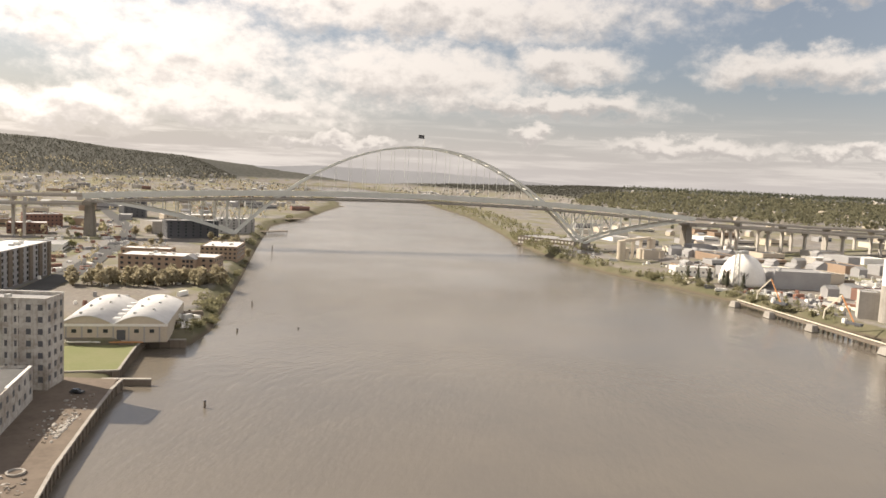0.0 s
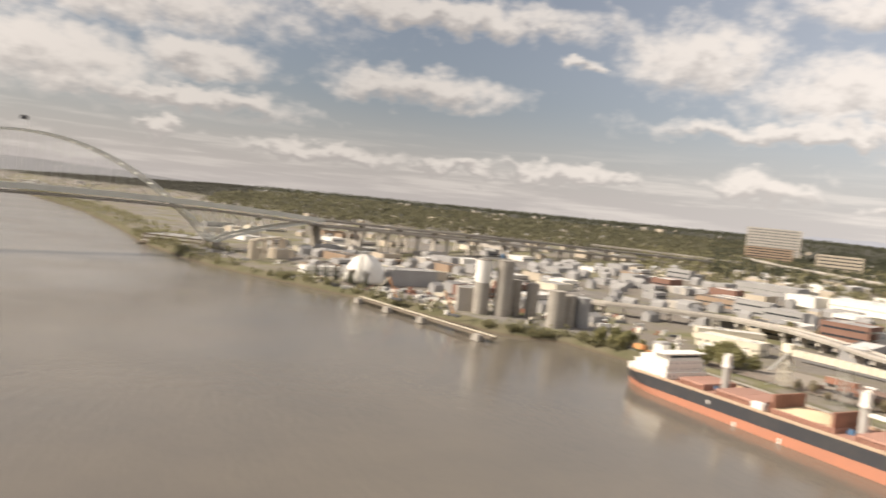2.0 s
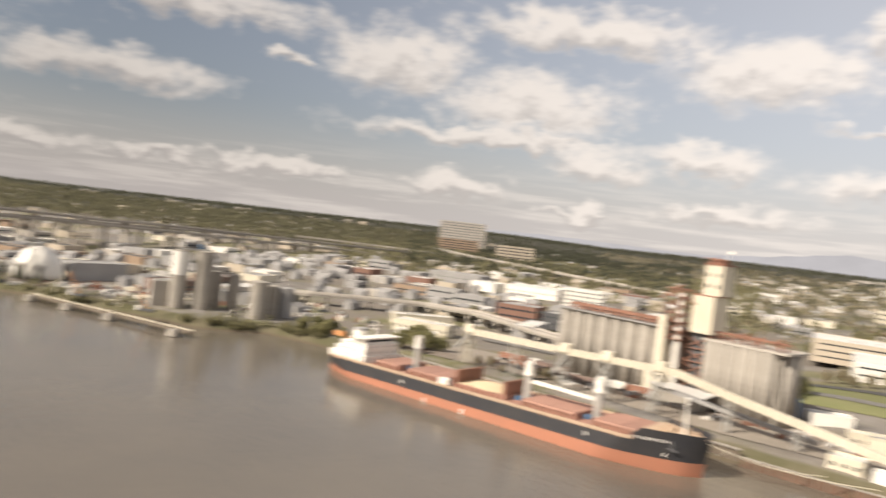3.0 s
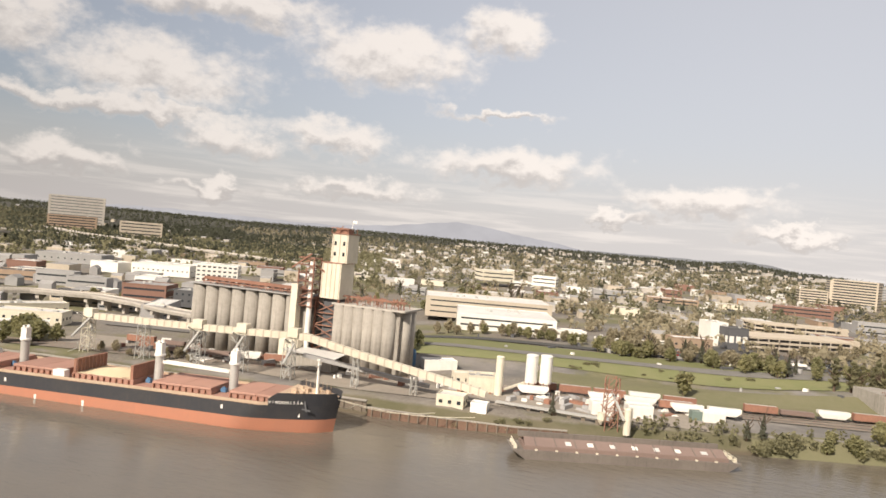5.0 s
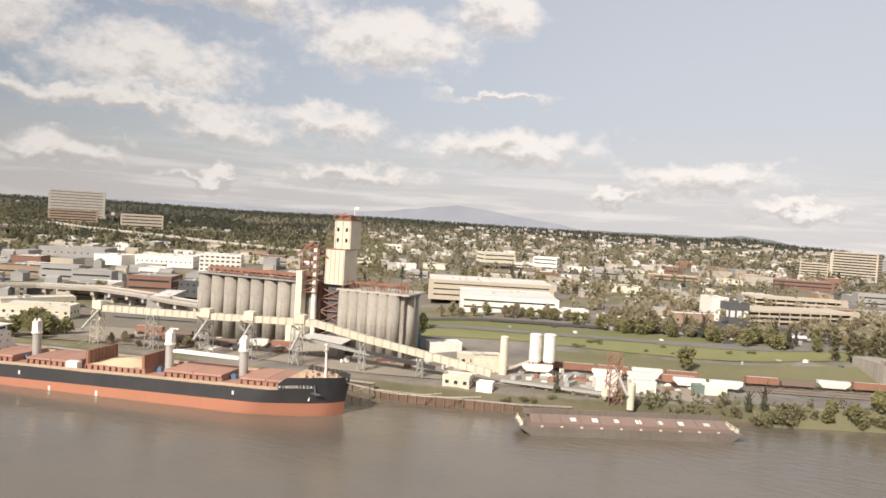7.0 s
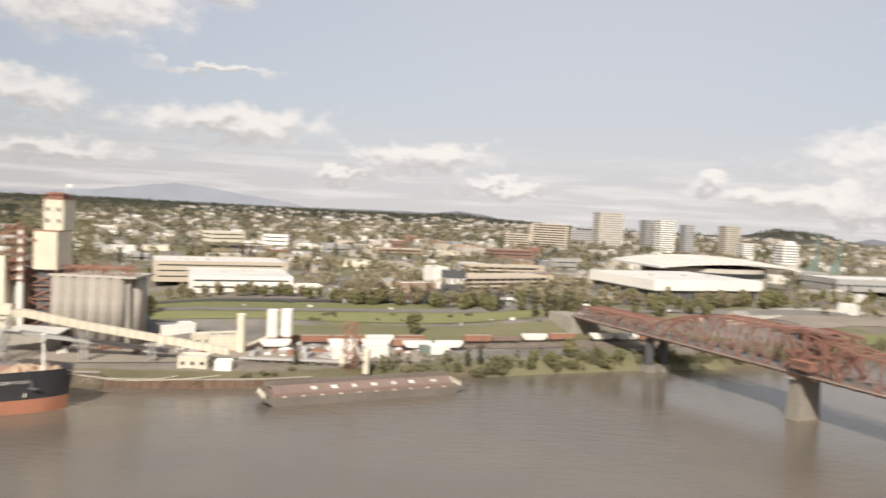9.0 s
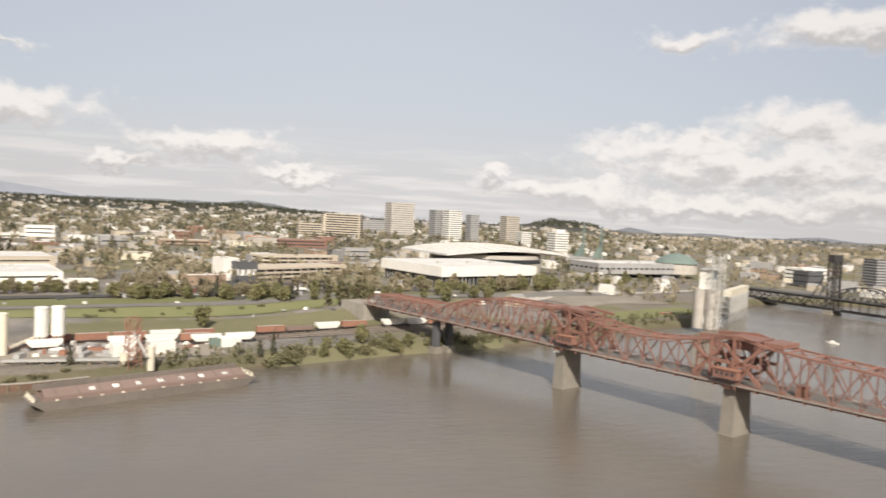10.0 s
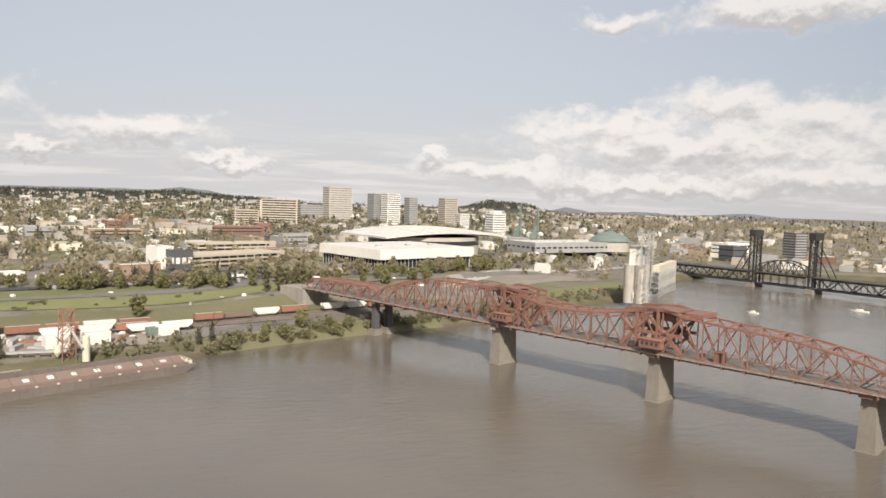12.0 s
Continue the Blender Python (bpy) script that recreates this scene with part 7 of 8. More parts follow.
small_boat(402, -398, 20, "small white motor boat on the river")
small_boat(398, -496, 20, "white boat moored at a float", 14)
small_boat(-500, 1040, 80, "white boat moored at the far wharf", 14)
bl("shed_boat", 492, -322, 4, -60, 12, 5, 3, RUST, ROOF_WHITE, 1, 5, "small red and white shed on the bank", "shed", units=0)
t = thing("tarp_heap", 441, -65, 10, -60, "bright blue tarpaulin over a heap", "tarpaulin")
bm = BM()
bmesh.ops.create_grid(bm, x_segments=10, y_segments=8, size=0.5)
for v in bm.verts:
    v.co = (v.co.x * 9, v.co.y * 6, max(0.0, 2.4 * (1 - (2 * v.co.x) ** 2) * (1 - (2 * v.co.y) ** 2)) + 0.3 * noise.noise(v.co * 9))
part("sheet", bm, BLUE, t)
part("heap", bx(BM(), 0, 0, -1.5, 6, 4, 2.6, taper=0.6), DIRT, t)

# ---- trees ----


def crown_mesh(name, mat, lobes, count, leaf, seed, squash=1.0):
    """Many small leaf clumps set round a few lobes, with gaps between them."""
    r = random.Random(seed)
    verts, faces = [], []
    for _ in range(count):
        c, rad = lobes[r.randrange(len(lobes))]
        d = Vector((r.gauss(0, 1), r.gauss(0, 1), r.gauss(0, 1)))
        d.normalize()
        p = Vector(c) + Vector((d.x, d.y, d.z * squash)) * rad * r.uniform(0.45, 1.08)
        a = Vector((r.gauss(0, 1), r.gauss(0, 1), r.gauss(0, 0.6))).normalized()
        b = a.cross(Vector((r.gauss(0, 1), r.gauss(0, 1), r.gauss(0, 1)))).normalized()
        s = leaf * r.uniform(0.6, 1.4)
        i = len(verts)
        verts += [p + a * s, p + b * s * 0.8, p - a * s * 0.9, p - b * s * 0.7]
        faces.append((i, i + 1, i + 2, i + 3))
    me = bpy.data.meshes.new(name)
    me.from_pydata([tuple(v) for v in verts], [], faces)
    me.materials.append(mat)
    return me


def conifer_mesh(seed, h=1.0):
    r = random.Random(seed)
    verts, faces = [], []
    for k in range(190):
        z = r.uniform(0.12, 1.0) ** 0.9
        rad = 0.21 * (1.02 - z) * r.uniform(0.5, 1.15)
        a = r.uniform(0, 6.283)
        p = Vector((math.cos(a) * rad, math.sin(a) * rad, z))
        out = Vector((math.cos(a), math.sin(a), -0.5)).normalized()
        side = Vector((-math.sin(a), math.cos(a), 0))
        s = 0.055 * r.uniform(0.7, 1.3) * (1.35 - 0.7 * z)
        i = len(verts)
        verts += [p + out * s, p + side * s * 0.8, p - out * s * 0.8 + Vector((0, 0, s * 0.5)), p - side * s * 0.8]
        faces.append((i, i + 1, i + 2, i + 3))
    me = bpy.data.meshes.new("crown")
    me.from_pydata([tuple(v) for v in verts], [], faces)
    me.materials.append(LEAF_C)
    return me


def limbs_mesh(seed):
    bm = BM()
    r = random.Random(seed)
    pr = Vector((0, 0, -0.06))
    for i in range(4):
        q = Vector((r.uniform(-0.02, 0.02) * i, r.uniform(-0.02, 0.02) * i, 0.12 * (i + 1)))
        beam(bm, pr, q, 0.05 - 0.008 * i)
        pr = q
    for _ in range(7):
        a, z = r.uniform(0, 6.28), r.uniform(0.25, 0.5)
        beam(bm, (0, 0, z), (math.cos(a) * 0.24, math.sin(a) * 0.24, z + r.uniform(0.15, 0.32)), 0.018)
    return mesh_of("trunk", bm, BARK)


BROAD = [[((0, 0, .62), .3), ((.12, -.1, .36), .22), ((-.12, .08, .34), .22), ((.16, .05, .5), .2), ((-.15, .1, .55), .2), ((.02, -.17, .52), .2), ((0, .05, .82), .17)],
         [((0, 0, .58), .26), ((.08, .1, .34), .24), ((-.1, -.06, .36), .22), ((.2, -.06, .6), .18), ((-.18, -.08, .5), .2), ((.04, .18, .66), .19)]]
TALL = [[((0, 0, .3), .13), ((0.01, 0, .5), .13), ((0, .01, .7), .11), ((0, 0, .88), .07)]]
SHRUB = [[((0, 0, .35), .42), ((.4, .1, .25), .32), ((-.35, -.1, .3), .35), ((.05, .38, .3), .3), ((0, -.36, .25), .3)]]
CROWNS = {
    "leafy": [crown_mesh("crown", LEAF_A, BROAD[k % 2], 560, 0.066, 40 + k) for k in range(3)],
    "bare": [crown_mesh("crown", LEAF_B, BROAD[k % 2], 560, 0.058, 50 + k) for k in range(3)],
    "poplar": [crown_mesh("crown", LEAF_D, TALL[0], 320, 0.05, 60 + k) for k in range(2)],
    "conifer": [conifer_mesh(70 + k) for k in range(3)],
    "shrub": [crown_mesh("crown", LEAF_D, SHRUB[0], 260, 0.075, 80 + k, 0.8) for k in range(3)],
}
TRUNKS = [limbs_mesh(k) for k in range(3)]
TREE_LABEL = {"leafy": "spring-green broadleaf tree", "bare": "olive-brown tree coming into leaf", "poplar": "slender upright poplar tree", "conifer": "dark green conifer", "shrub": "dense green riverside shrub"}
tr = random.Random(21)


def tree(kind, x, y, h, where="among the buildings", z=None):
    z = gz(x, y) if z is None else z
    if z < 0.4:
        return
    t = thing("shrub" if kind == "shrub" else "tree", x, y, z - 0.1, tr.uniform(0, 360), TREE_LABEL[kind] + " " + where, "shrub" if kind == "shrub" else "tree", kind + " plants " + where)
    sc = Matrix.Diagonal((h * tr.uniform(0.9, 1.15), h * tr.uniform(0.9, 1.15), h, 1))
    if kind != "shrub":
        piece("trunk", TRUNKS[tr.randrange(3)], t, Matrix.Diagonal((h, h, h * (1.6 if kind == "conifer" else 1.0), 1)))
    piece("crown", CROWNS[kind][tr.randrange(len(CROWNS[kind]))], t, sc)


def trees(kind, pts, spread, n, h0, h1, where):
    """n plants strewn along a line."""
    for _ in range(n):
        k = tr.random() * (len(pts) - 1)
        i = min(int(k), len(pts) - 2)
        a, c = pts[i], pts[i + 1]
        f = k - i
        tree(kind, a[0] + (c[0] - a[0]) * f + tr.uniform(-spread, spread), a[1] + (c[1] - a[1]) * f + tr.uniform(-spread, spread), tr.uniform(h0, h1), where)


trees("bare", [(-316, 352), (-288, 368), (-262, 382), (-240, 398)], 9, 34, 8, 12, "in a row by the office")
trees("bare", [(-305, 375), (-262, 395), (-236, 412), (-246, 440)], 9, 30, 8, 12, "in a row by the office")
trees("shrub", [(-186, 296), (-206, 350), (-240, 425), (-285, 520), (-330, 620)], 4, 34, 3, 6, "on the west river bank")
trees("bare", [(-300, 545), (-350, 600), (-390, 650)], 14, 14, 6, 10, "by the waterfront flats")
trees("bare", [(-340, 470), (-400, 560), (-520, 700)], 20, 16, 6, 10, "beside the riverside road")
trees("leafy", [(-420, 480), (-520, 640), (-640, 720)], 26, 14, 6, 11, "beside the riverside road")
trees("shrub", [(-200, 262), (-192, 284), (-196, 300)], 5, 8, 2, 4, "behind the boat shed")
trees("shrub", [(-106, 118), (-118, 130)], 3, 4, 1.5, 2.5, "on the decayed wharf")
trees("shrub", [(-150, 1050), (-110, 900)], 8, 14, 4, 8, "on the east river bank")
trees("shrub", [(-480, 950), (-515, 1080)], 8, 12, 4, 7, "on the far west bank")
trees("shrub", [(20, 645), (48, 613), (92, 550), (128, 490)], 4, 26, 3, 7, "on the east river bank")
trees("conifer", [(40, 628), (80, 592), (98, 565)], 5, 9, 8, 14, "by the storage dome")
trees("shrub", [(152, 440), (170, 424), (200, 408), (216, 380)], 5, 22, 4, 8, "below the concrete silos")
trees("leafy", [(205, 415), (220, 380), (236, 340), (244, 315)], 6, 12, 8, 12, "behind the moored ship")
trees("leafy", [(256, 330), (262, 345), (270, 325)], 7, 8, 9, 13, "behind the moored ship")
trees("bare", [(254, 300), (272, 268), (280, 240)], 5, 7, 4, 7, "along the grain dock")
trees("shrub", [(268, 132), (282, 84), (296, 66)], 3, 10, 2, 4, "on the pile wall")
tree("conifer", 304, 66, 9.5, "in the cement yard")
tree("leafy", 392, 21, 15, "on the grass bank")
tree("conifer", 335, -17, 11, "on the river bank")
tree("conifer", 331, -11, 9, "on the river bank")
trees("shrub", [(322, -6), (338, -34), (358, -76), (374, -122), (390, -172)], 5, 34, 4, 9, "on the east river bank")
trees("leafy", [(342, -40), (356, -66), (366, -92)], 5, 9, 7, 11, "on the east river bank")
trees("shrub", [(392, -170), (420, -225), (450, -268)], 6, 16, 2.5, 5, "beyond the red bridge")
trees("poplar", [(443, -55), (455, -78)], 5, 12, 15, 20, "beside the bridge ramp")
trees("leafy", [(462, -36), (500, -100), (520, -150), (545, -190)], 12, 18, 8, 13, "round the bridge ramp")
trees("bare", [(560, -120), (570, -190), (600, -250)], 14, 22, 9, 15, "in front of the coliseum")
trees("leafy", [(556, -130), (575, -230), (610, -272)], 10, 22, 8, 14, "in front of the coliseum")
trees("shrub", [(398, 110), (420, 60), (445, -10)], 8, 14, 2, 4, "on the grass bank")
trees("leafy", [(478, 100), (473, 26), (468, -38)], 9, 20, 8, 13, "above the grass bank")
trees("conifer", [(480, 60), (480, 0), (474, -40)], 9, 10, 9, 15, "above the grass bank")
trees("leafy", [(372, 188), (384, 168), (404, 205)], 9, 9, 8, 12, "beside the storage annex")
trees("leafy", [(478, 168), (500, 112), (520, 84)], 7, 14, 6, 9, "in front of the headquarters")
trees("bare", [(520, 60), (560, 60), (540, 90)], 14, 16, 8, 12, "beside the headquarters")
trees("bare", [(590, -40), (610, -60), (680, -110)], 14, 24, 7, 11, "by the parking structure")
trees("leafy", [(470, 420), (500, 400), (392, 455)], 14, 10, 8, 12, "among the warehouses")
trees("leafy", [(600, 330), (720, 300), (800, 260)], 60, 16, 10, 16, "behind the elevator")
trees("conifer", [(640, 340), (760, 280), (880, 200)], 60, 16, 12, 18, "behind the elevator")
trees("conifer", [(960, -430), (900, -460), (820, -420)], 14, 18, 10, 15, "in front of the convention hall")
trees("leafy", [(640, -330), (720, -400), (790, -440)], 30, 16, 8, 13, "beyond the open lot")
trees("bare", [(502, 76), (492, 10), (482, -32)], 13, 24, 8, 13, "above the grass bank")
trees("bare", [(466, 196), (490, 150), (506, 112)], 7, 16, 7, 11, "in front of the headquarters")
trees("shrub", [(372, -96), (384, -138), (396, -160)], 5, 14, 5, 8, "below the red bridge")
trees("leafy", [(280, 360), (262, 352), (250, 322)], 7, 10, 8, 11, "behind the moored ship")
trees("shrub", [(268, -374), (276, -380)], 5, 5, 7, 11, "on the west bank upstream")

# ---- the wider city ----
ARCH = []
ar = random.Random(8)
for k in range(16):
    w, d, h = ar.uniform(18, 46), ar.uniform(14, 30), ar.choice((5, 6, 6.5, 7.5, 9, 12))
    wall = (WHITE, STUCCO_GREY, CREAM, STUCCO_BEIGE, CONCRETE_LIGHT, BRICK_TAN, STUCCO_GREY, BRICK_RED)[k % 8]
    roof = (ROOF_WHITE, ROOF_GREY, ROOF_GREY, ROOF_WHITE, ROOF_GREY, ROOF_DARK)[k % 6]
    colour = {WHITE: "white", CREAM: "cream", STUCCO_BEIGE: "beige", STUCCO_GREY: "grey", BRICK_TAN: "tan brick", BRICK_RED: "red brick", CONCRETE_LIGHT: "pale concrete"}[wall]
    ARCH.append((building("commercial_building", 3000, -3000 - 60 * k, 6, 0, w, d, h, wall, roof, max(1, int(h / 5)), 1, "low " + colour + " flat-roofed commercial building", "building", "low commercial buildings", win=(3.2, 1.4), units=k % 2, band=True, sides=(0,)), max(w, d)))

KEEP = [(602, 513, 40), (431, 431, 28), (440, 395, 20), (611, 595, 48), (572, 634, 26), (607, 734, 50), (296, 385, 28), (318, 418, 28), (540, 172, 60), (606, 212, 75), (640, -30, 65), (815, -60, 45), (606, 16, 25), (560, 35, 20),
        (1040, 3, 25), (1010, -52, 45), (640, -188, 90), (800, -262, 100), (862, -482, 90), (867, -556, 35), (136, 618, 32), (96, 606, 28), (165, 474, 30), (208, 440, 22), (62, 650, 22), (20, 765, 45), (963, 336, 35), (961, 261, 30), (949, 93, 40)]
placed = []


def scatter(n, x0, x1, y0, y1, angle, seed, keep_off=34, test=None):
    r = random.Random(seed)
    tries = 0
    while n and tries < 4000:
        tries += 1
        x, y = r.uniform(x0, x1), r.uniform(y0, y1)
        if test and not test(x, y):
            continue
        ob, size = ARCH[r.randrange(len(ARCH))]
        rad = size * 0.55
        if any(math.hypot(x - a, y - c) < rad + q for a, c, q in KEEP) or any(math.hypot(x - a, y - c) < (rad + q) * 0.92 for a, c, q in placed):
            continue
        d = float(seg_dist(np.array([x]), np.array([y]), RIVER, True)[0])
        if d < keep_off or inside(np.array([x]), np.array([y]), RIVER)[0]:
            continue
        placed.append((x, y, rad))
        copy_thing(ob, pose(x, y, gz(x, y), 0, 0, angle + r.choice((0, 90)) + r.uniform(-3, 3)))
        n -= 1


off_line = lambda x, y, ax, ay, bx_, by, w: abs((x - ax) * (by - ay) - (y - ay) * (bx_ - ax)) / math.hypot(bx_ - ax, by - ay) > w
scatter(22, 60, 330, 560, 900, 27, 1, 60, lambda x, y: not (230 < x < 420 and y < 545))
scatter(46, 380, 840, 430, 900, -62, 2, 60)
scatter(26, 380, 560, 300, 460, -62, 3, 110)
scatter(26, -900, -420, 480, 1000, 35, 4, 60, lambda x, y: abs((x + 353) * 0.87 - (y - 421) * -0.5) > 30)
scatter(36, -1500, -560, 900, 2200, 35, 5, 60)
scatter(34, 700, 1300, -120, 420, -70, 6, 150)
scatter(30, 560, 1100, -1000, -480, -50, 7, 50)
scatter(26, -60, 420, 930, 1300, 27, 9, 60)
for k, (ob, _) in enumerate(ARCH):
    x, y = ((-1000 + (k % 8) * 60, 1250 + (k // 8) * 70) if k < 8 else (1150 + (k % 8) * 55, 420 + (k % 3) * 40))
    ob.matrix_world = pose(x, y, gz(x, y), 0, 0, 35)

park(500, 60, -70, 9, 3.0, 20)
park(520, 52, -70, 7, 3.0, 20)
park(548, -46, -60, 9, 3.0, 30)
park(560, -42, -60, 7, 3.0, 30)
park(300, 262, -75, 8, 3.4, 15)
park(455, 380, -62, 10, 2.8, 28)
park(-430, 500, 50, 10, 3.0, 140)
park(600, -320, -40, 6, 4.0, 60)


def bus(x, y, rz):
    b = thing("bus", x, y, gz(x, y) + 0.4, rz, "parked white and green city bus", "bus", "parked buses")
    part("body", bx(BM(), 0, 0, 0.4, 12, 2.5, 2.8), WHITE, b)
    part("window_band", bx(BM(), 0, 0, 1.7, 11.6, 2.56, 0.9), GLASS, b)
    part("skirt", bx(BM(), 0, 0, 0.4, 12.04, 2.54, 0.7), GREEN_STEEL, b)
    for wx in (-3.8, 3.6):
        part("wheel", bx(BM(), wx, 0, 0, 1.0, 2.58, 0.9), BLACK_STEEL, b)


for k in range(5):
    bus(535 + k * 7, 78 - k * 9, -58)


def far_houses(name, n, mat, roof, seed, box, label):
    """Countless small houses of the far districts, with pitched or flat roofs."""
    r = random.Random(seed)
    verts, faces, mi = [], [], []
    xs = np.array([r.uniform(box[0], box[1]) for _ in range(n)])
    ys = np.array([r.uniform(box[2], box[3]) for _ in range(n)])
    zs = land_height(xs, ys)
    d = seg_dist(xs, ys, RIVER, True)
    ins = inside(xs, ys, RIVER)
    for x, y, z, dd, i_ in zip(xs, ys, zs, d, ins):
        if i_ or dd < 60 or math.hypot(x, y) > 3800 or (z > 46 and x < 0) or (z > 66) or any(math.hypot(x - a, y - c) < q for a, c, q in KEEP):
            continue
        big = r.random() < 0.2
        w, l, h = (r.uniform(14, 34), r.uniform(12, 24), r.uniform(5, 12)) if big else (r.uniform(7, 10), r.uniform(9, 14), r.uniform(5, 7.5))
        a = radians(r.choice((0, 90)) - 62 + r.uniform(-4, 4))
        c, s = math.cos(a), math.sin(a)
        P = lambda u, v, t: (x + u * c - v * s, y + u * s + v * c, z + t)
        i = len(verts)
        verts += [P(-w / 2, -l / 2, -2), P(w / 2, -l / 2, -2), P(w / 2, l / 2, -2), P(-w / 2, l / 2, -2), P(-w / 2, -l / 2, h), P(w / 2, -l / 2, h), P(w / 2, l / 2, h), P(-w / 2, l / 2, h)]
        faces += [(i, i + 1, i + 5, i + 4), (i + 1, i + 2, i + 6, i + 5), (i + 2, i + 3, i + 7, i + 6), (i + 3, i, i + 4, i + 7)]
        mi += [0] * 4
        if big:
            faces.append((i + 4, i + 5, i + 6, i + 7))
            mi.append(1)
        else:
            verts += [P(0, -l / 2 - 0.4, h + 2.6), P(0, l / 2 + 0.4, h + 2.6)]
            faces += [(i + 4, i + 8, i + 9, i + 7), (i + 5, i + 6, i + 9, i + 8), (i + 4, i + 5, i + 8), (i + 6, i + 7, i + 9)]
            mi += [1, 1, 0, 0]
    me = bpy.data.meshes.new(name)
    me.from_pydata(verts, [], faces)
    me.materials.append(mat)
    me.materials.append(roof)
    me.polygons.foreach_set("material_index", mi)
    tagged(new(name, me), label, "houses", kind="stuff")


far_houses("far_houses", 520, CONCRETE_LIGHT, ROOF_GREY, 31, (640, 3200, -1100, 1100), "distant pale houses and shops of the east side")
far_houses("far_houses", 600, STUCCO_BEIGE, ROOF_GREY, 32, (480, 3200, -2200, 1100), "distant beige and brown houses of the east side")
far_houses("far_houses", 200, WHITE, ROOF_WHITE, 33, (560, 2600, -1000, 900), "distant white-roofed shops of the east side")
far_houses("far_houses", 420, CONCRETE_LIGHT, ROOF_GREY, 34, (-2600, -600, 900, 3400), "distant warehouses of the north-west bank")
far_houses("far_houses", 300, STUCCO_GREY, ROOF_WHITE, 35, (-2600, -600, 900, 3400), "distant white-roofed sheds of the north-west bank")
far_houses("far_houses", 170, STUCCO_BEIGE, ROOF_GREY, 36, (-100, 1500, 1000, 2600), "distant houses on the wooded bluff")
far_houses("far_houses", 150, STUCCO_GREY, ROOF_GREY, 37, (60, 620, 440, 950), "pale sheds of the industrial flats")


def woods(name, n, mat, seed, accept, h0, h1, rmin, rmax, az0, az1, label, cone=False, near=45, reach=1e9):
    """Woods past counting: each tree a ragged stack of leaf clumps."""
    r = random.Random(seed)
    xs, ys = [], []
    while len(xs) < n:
        az = radians(r.uniform(az0, az1))
        rad = math.sqrt(r.uniform(rmin * rmin, rmax * rmax))
        xs.append(-math.sin(az) * rad)
        ys.append(math.cos(az) * rad)
    xs, ys = np.array(xs), np.array(ys)
    zs = land_height(xs, ys)
    d = seg_dist(xs, ys, RIVER, True)
    ins = inside(xs, ys, RIVER)
    verts, faces = [], []
    for x, y, z, dd, i_ in zip(xs, ys, zs, d, ins):
        if i_ or not near < dd < reach or not accept(x, y, z, r):
            continue
        if any(math.hypot(x - a, y - c) < q for a, c, q in KEEP) or any(abs(x - a) < q and abs(y - c) < q for a, c, q in placed):
            continue
        far = math.hypot(x, y) > 1500
        h = r.uniform(h0, h1)
        for k in range(7 if far else 14):
            t = r.uniform(0.15, 1.0)
            rad = (0.28 * (1.05 - t) if cone else 0.42 * math.sqrt(max(0.02, 1 - (2 * t - 1.1) ** 2))) * h
            a = r.uniform(0, 6.283)
            p = Vector((x + math.cos(a) * rad * 0.6, y + math.sin(a) * rad * 0.6, z + t * h * 0.92))
            s = h * (0.24 if far else 0.16) * r.uniform(0.6, 1.3) * ((1.35 - t) if cone else 1.0)
            u = Vector((r.gauss(0, 1), r.gauss(0, 1), r.gauss(0, 0.7))).normalized()
            v = u.cross(Vector((r.gauss(0, 1), r.gauss(0, 1), r.gauss(0, 1)))).normalized()
            i = len(verts)
            verts += [tuple(p + u * s), tuple(p + v * s), tuple(p - u * s * 0.9), tuple(p - v * s * 0.8)]
            faces.append((i, i + 1, i + 2, i + 3))
    me = bpy.data.meshes.new(name)
    me.from_pydata(verts, [], faces)
    me.materials.append(mat)
    tagged(new(name, me), label, "woods", kind="stuff")


patchy = lambda x, y, k: noise.noise(Vector((x * k, y * k, 3.0)))
woods("far_woods", 20000, LEAF_C, 61, lambda x, y, z, r: (z > 44 or r.random() < 0.12) and (x > 900 or y < 700 or r.random() < 0.6), 11, 20, 1150, 4150, -146, 0, "dark conifer woods along the eastern ridges", True)
woods("far_woods", 32000, LEAF_FAR, 62, lambda x, y, z, r: z > 30 or r.random() < 0.06, 8, 13, 1800, 4100, 0, 60, "dark woods on the western hills", True)
woods("far_woods", 9500, LEAF_BLUFF, 63, lambda x, y, z, r: z > 20, 9, 15, 1000, 2400, -38, 8, "spring-green woods on the bluff above the viaduct")
woods("city_trees", 6500, LEAF_BLUFF, 64, lambda x, y, z, r: patchy(x, y, 0.006) > -0.15, 7, 12, 640, 2600, -118, -58, "spring-green street trees of the east side")
woods("city_trees", 8500, LEAF_B, 65, lambda x, y, z, r: patchy(x, y, 0.008) > -0.2, 7, 13, 640, 2600, -142, -50, "brown-olive street trees of the east side")
woods("city_trees", 900, LEAF_B, 73, lambda x, y, z, r: x > 540 and patchy(x, y, 0.012) > -0.1, 8, 13, 540, 780, -112, -74, "budding trees about the shops and parking structures")
woods("city_trees", 5200, LEAF_B, 66, lambda x, y, z, r: patchy(x, y, 0.008) > -0.1, 6, 11, 560, 3400, 16, 62, "olive street trees of the west side")
woods("far_woods", 4200, LEAF_C, 72, lambda x, y, z, r: patchy(x, y, 0.004) > -0.25, 12, 19, 1050, 2300, -57, -35, "dark conifer woods behind the freeway", True)
woods("city_trees", 2600, LEAF_D, 67, lambda x, y, z, r: z > 12, 8, 15, 700, 1700, -62, -30, "dark green trees round the freeway")
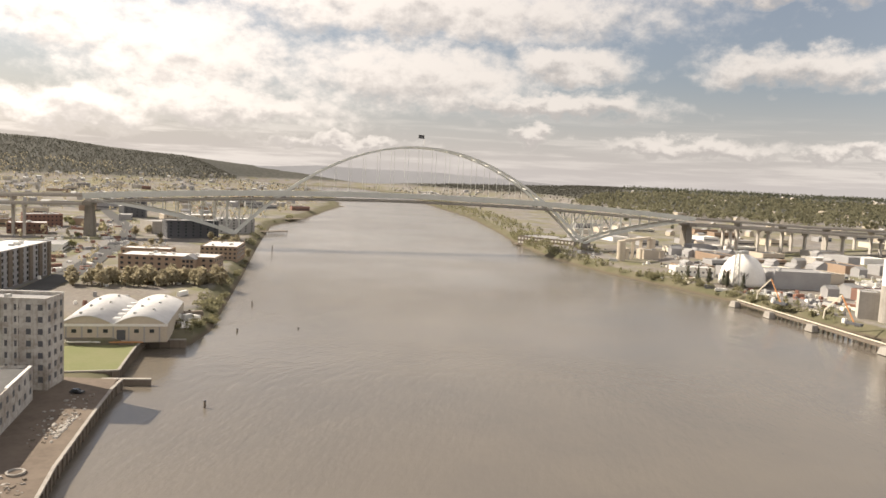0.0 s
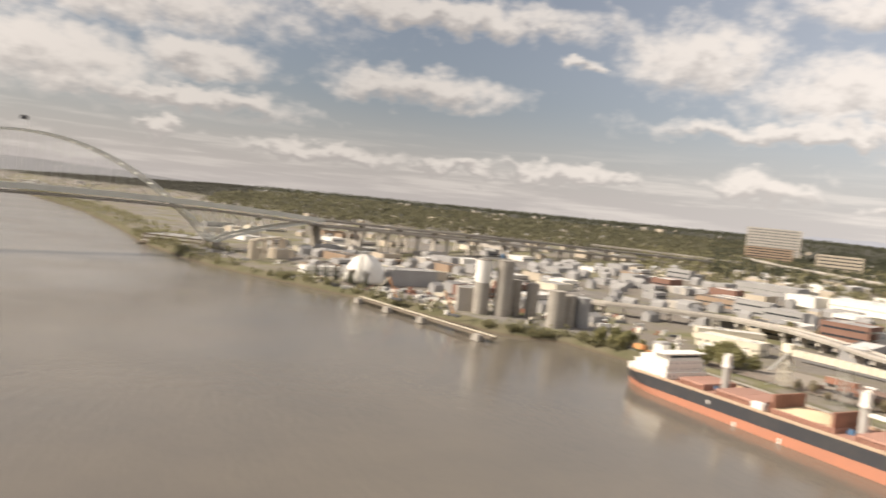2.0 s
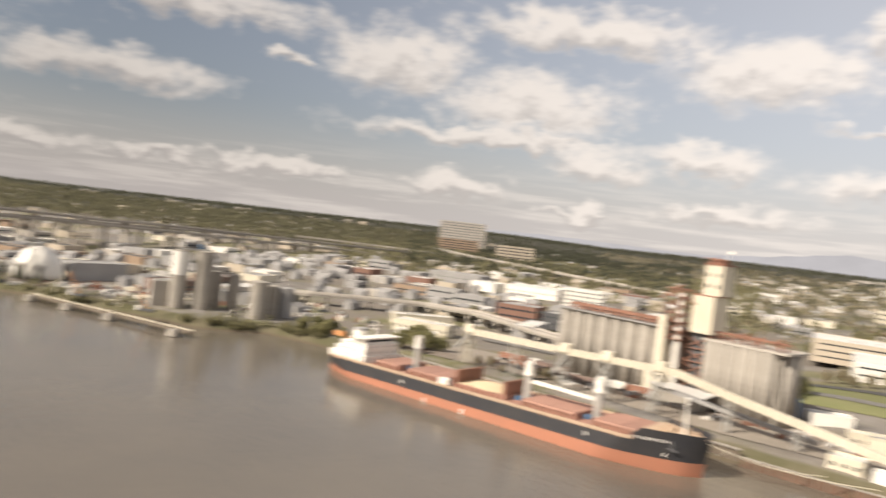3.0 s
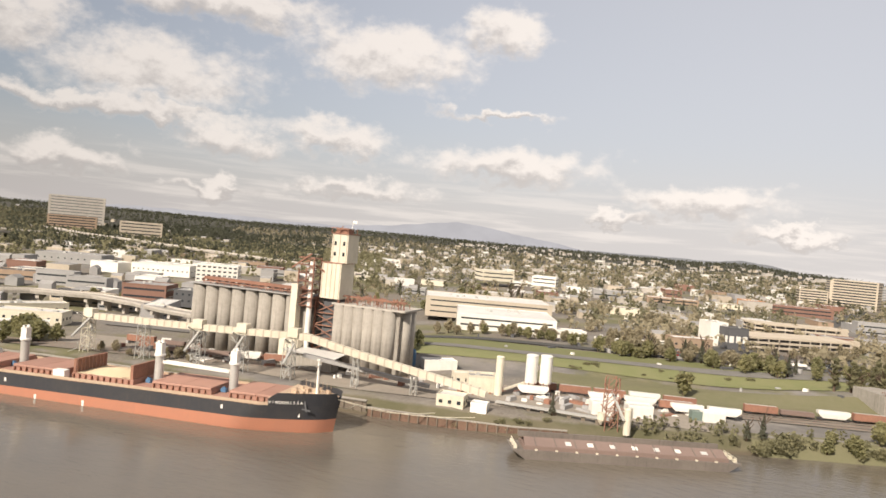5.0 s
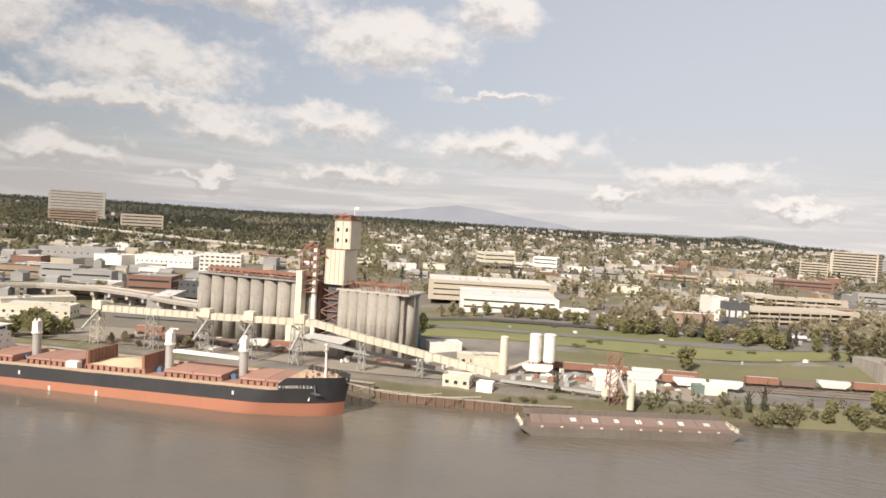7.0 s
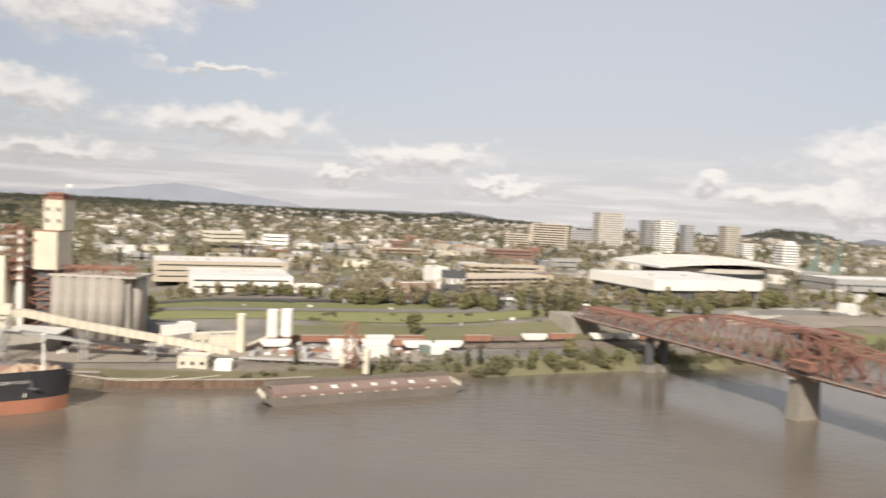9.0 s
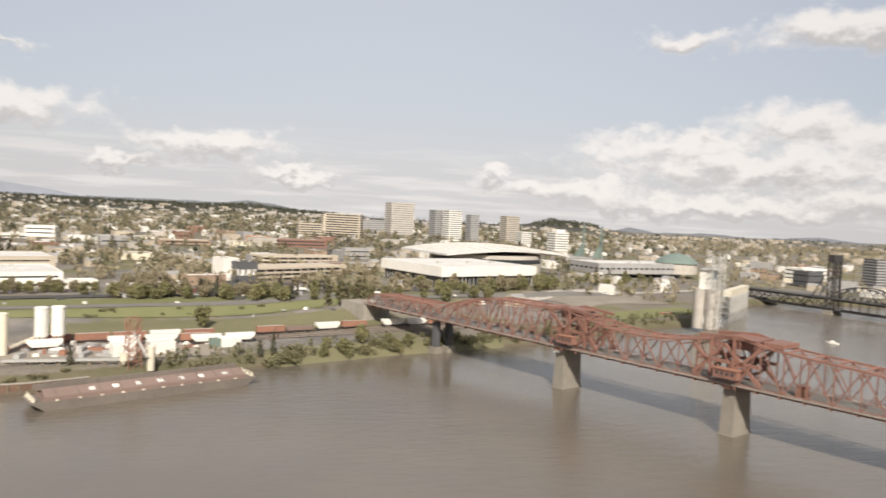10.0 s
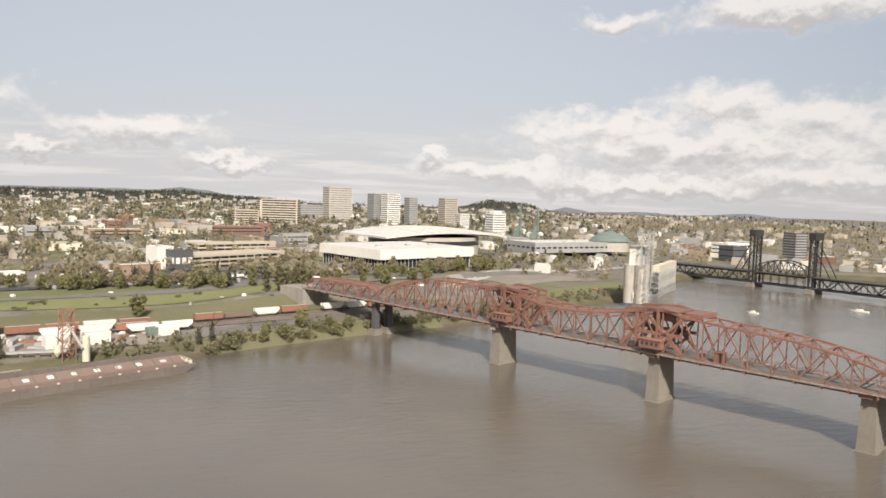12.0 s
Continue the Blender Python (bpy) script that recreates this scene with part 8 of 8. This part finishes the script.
woods("city_trees", 1300, LEAF_C, 68, lambda x, y, z, r: patchy(x, y, 0.01) > 0.05, 10, 17, 700, 2600, -122, -56, "dark conifers among the houses", True)

woods("bank_shrubs", 9000, LEAF_D, 71, lambda x, y, z, r: z > 0.6, 4, 9, 780, 2600, -6, 22, "olive trees along the river below the arch bridge", near=2, reach=60)
woods("bank_shrubs", 72000, LEAF_D, 69, lambda x, y, z, r: z > 0.6 and x > -260 and not (40 < y < 375 and x > 190) and patchy(x, y, 0.02) > -0.35, 2.5, 6.0, 150, 1000, -125, 14, "olive shrubs crowding the river bank", near=1.5, reach=13)
woods("bank_shrubs", 40000, LEAF_D, 70, lambda x, y, z, r: z > 0.6 and y > 285 and patchy(x, y, 0.02) > 0.12, 1.5, 4.0, 300, 1000, 12, 50, "olive shrubs along the western bank", near=1.5, reach=12)


def clutter(name, n, mats, seed, line, spread, label):
    """Crates, pallets, trailers and scrap standing about a yard."""
    r = random.Random(seed)
    for k, mat in enumerate(mats):
        bm = BM()
        for _ in range(n // len(mats)):
            t = r.random() * (len(line) - 1)
            i = min(int(t), len(line) - 2)
            x = line[i][0] + (line[i + 1][0] - line[i][0]) * (t - i) + r.uniform(-spread, spread)
            y = line[i][1] + (line[i + 1][1] - line[i][1]) * (t - i) + r.uniform(-spread, spread)
            z = gz(x, y)
            if z < 4 or any(math.hypot(x - a, y - c) < q for a, c, q in KEEP) or any(abs(x - a) < q and abs(y - c) < q for a, c, q in placed):
                continue
            s = r.choice((1.2, 2.0, 2.6, 3.2, 6.0, 9.0))
            bx(bm, x, y, z - 0.2, s, min(s, 2.6) * r.uniform(0.6, 1.1), r.uniform(0.8, 3.0), r.uniform(0, 180), r.uniform(0.75, 1.0))
        tagged(part(name, bm, mat), label, "clutter", kind="stuff")


clutter("yard_clutter", 420, (GALV, RUST, WHITE, STUCCO_DARK, CREAM), 71, [(60, 620), (110, 580), (150, 520), (200, 480), (260, 460)], 42, "crates, trailers and scrap about the industrial yards")
clutter("yard_clutter", 420, (GALV, STUCCO_DARK, WHITE, WOOD), 72, [(0, 800), (80, 760), (160, 720), (280, 660)], 60, "trailers and stacked goods about the freight yards")
clutter("yard_clutter", 150, (WHITE, RUST, STUCCO_GREY), 73, [(292, 300), (300, 220), (330, 90), (345, 20)], 14, "vehicles and stacked goods beside the grain terminal")
clutter("yard_clutter", 260, (WHITE, STUCCO_GREY, BRICK_RED), 74, [(-290, 330), (-400, 480), (-520, 640), (-640, 760)], 60, "vehicles and sheds along the riverside road")
clutter("yard_clutter", 500, (WHITE, STUCCO_GREY, STUCCO_DARK), 75, [(520, 60), (620, -80), (760, 40), (900, 160), (760, 300)], 110, "vehicles about the streets of the east side")
clutter("yard_clutter", 60, (WHITE, GALV, WOOD), 76, [(-186, 290), (-196, 312)], 7, "stacked boats and sheds behind the boat house")


def rubble(n, seed, a, c, spread, top, label):
    """Broken concrete and boards lying about the dirt yard."""
    r = random.Random(seed)
    for mat in (CONCRETE, WOOD):
        bm = BM()
        for _ in range(n):
            t = r.random()
            x = a[0] + (c[0] - a[0]) * t + r.gauss(0, spread)
            y = a[1] + (c[1] - a[1]) * t + r.gauss(0, spread)
            s = r.uniform(0.25, 1.3)
            bx(bm, x, y, top - 0.05, s, s * r.uniform(0.3, 0.9), r.uniform(0.1, 0.5), r.uniform(0, 180), r.uniform(0.6, 0.95))
        tagged(part("rubble", bm, mat), label, "rubble", kind="stuff")


rubble(60, 91, (-122, 99), (-132, 132), 3.2, 3.6, "broken concrete and boards scattered on the dirt yard")
rubble(50, 92, (-145, 155), (-161, 192), 3.0, 3.6, "broken concrete and boards scattered on the dirt yard")
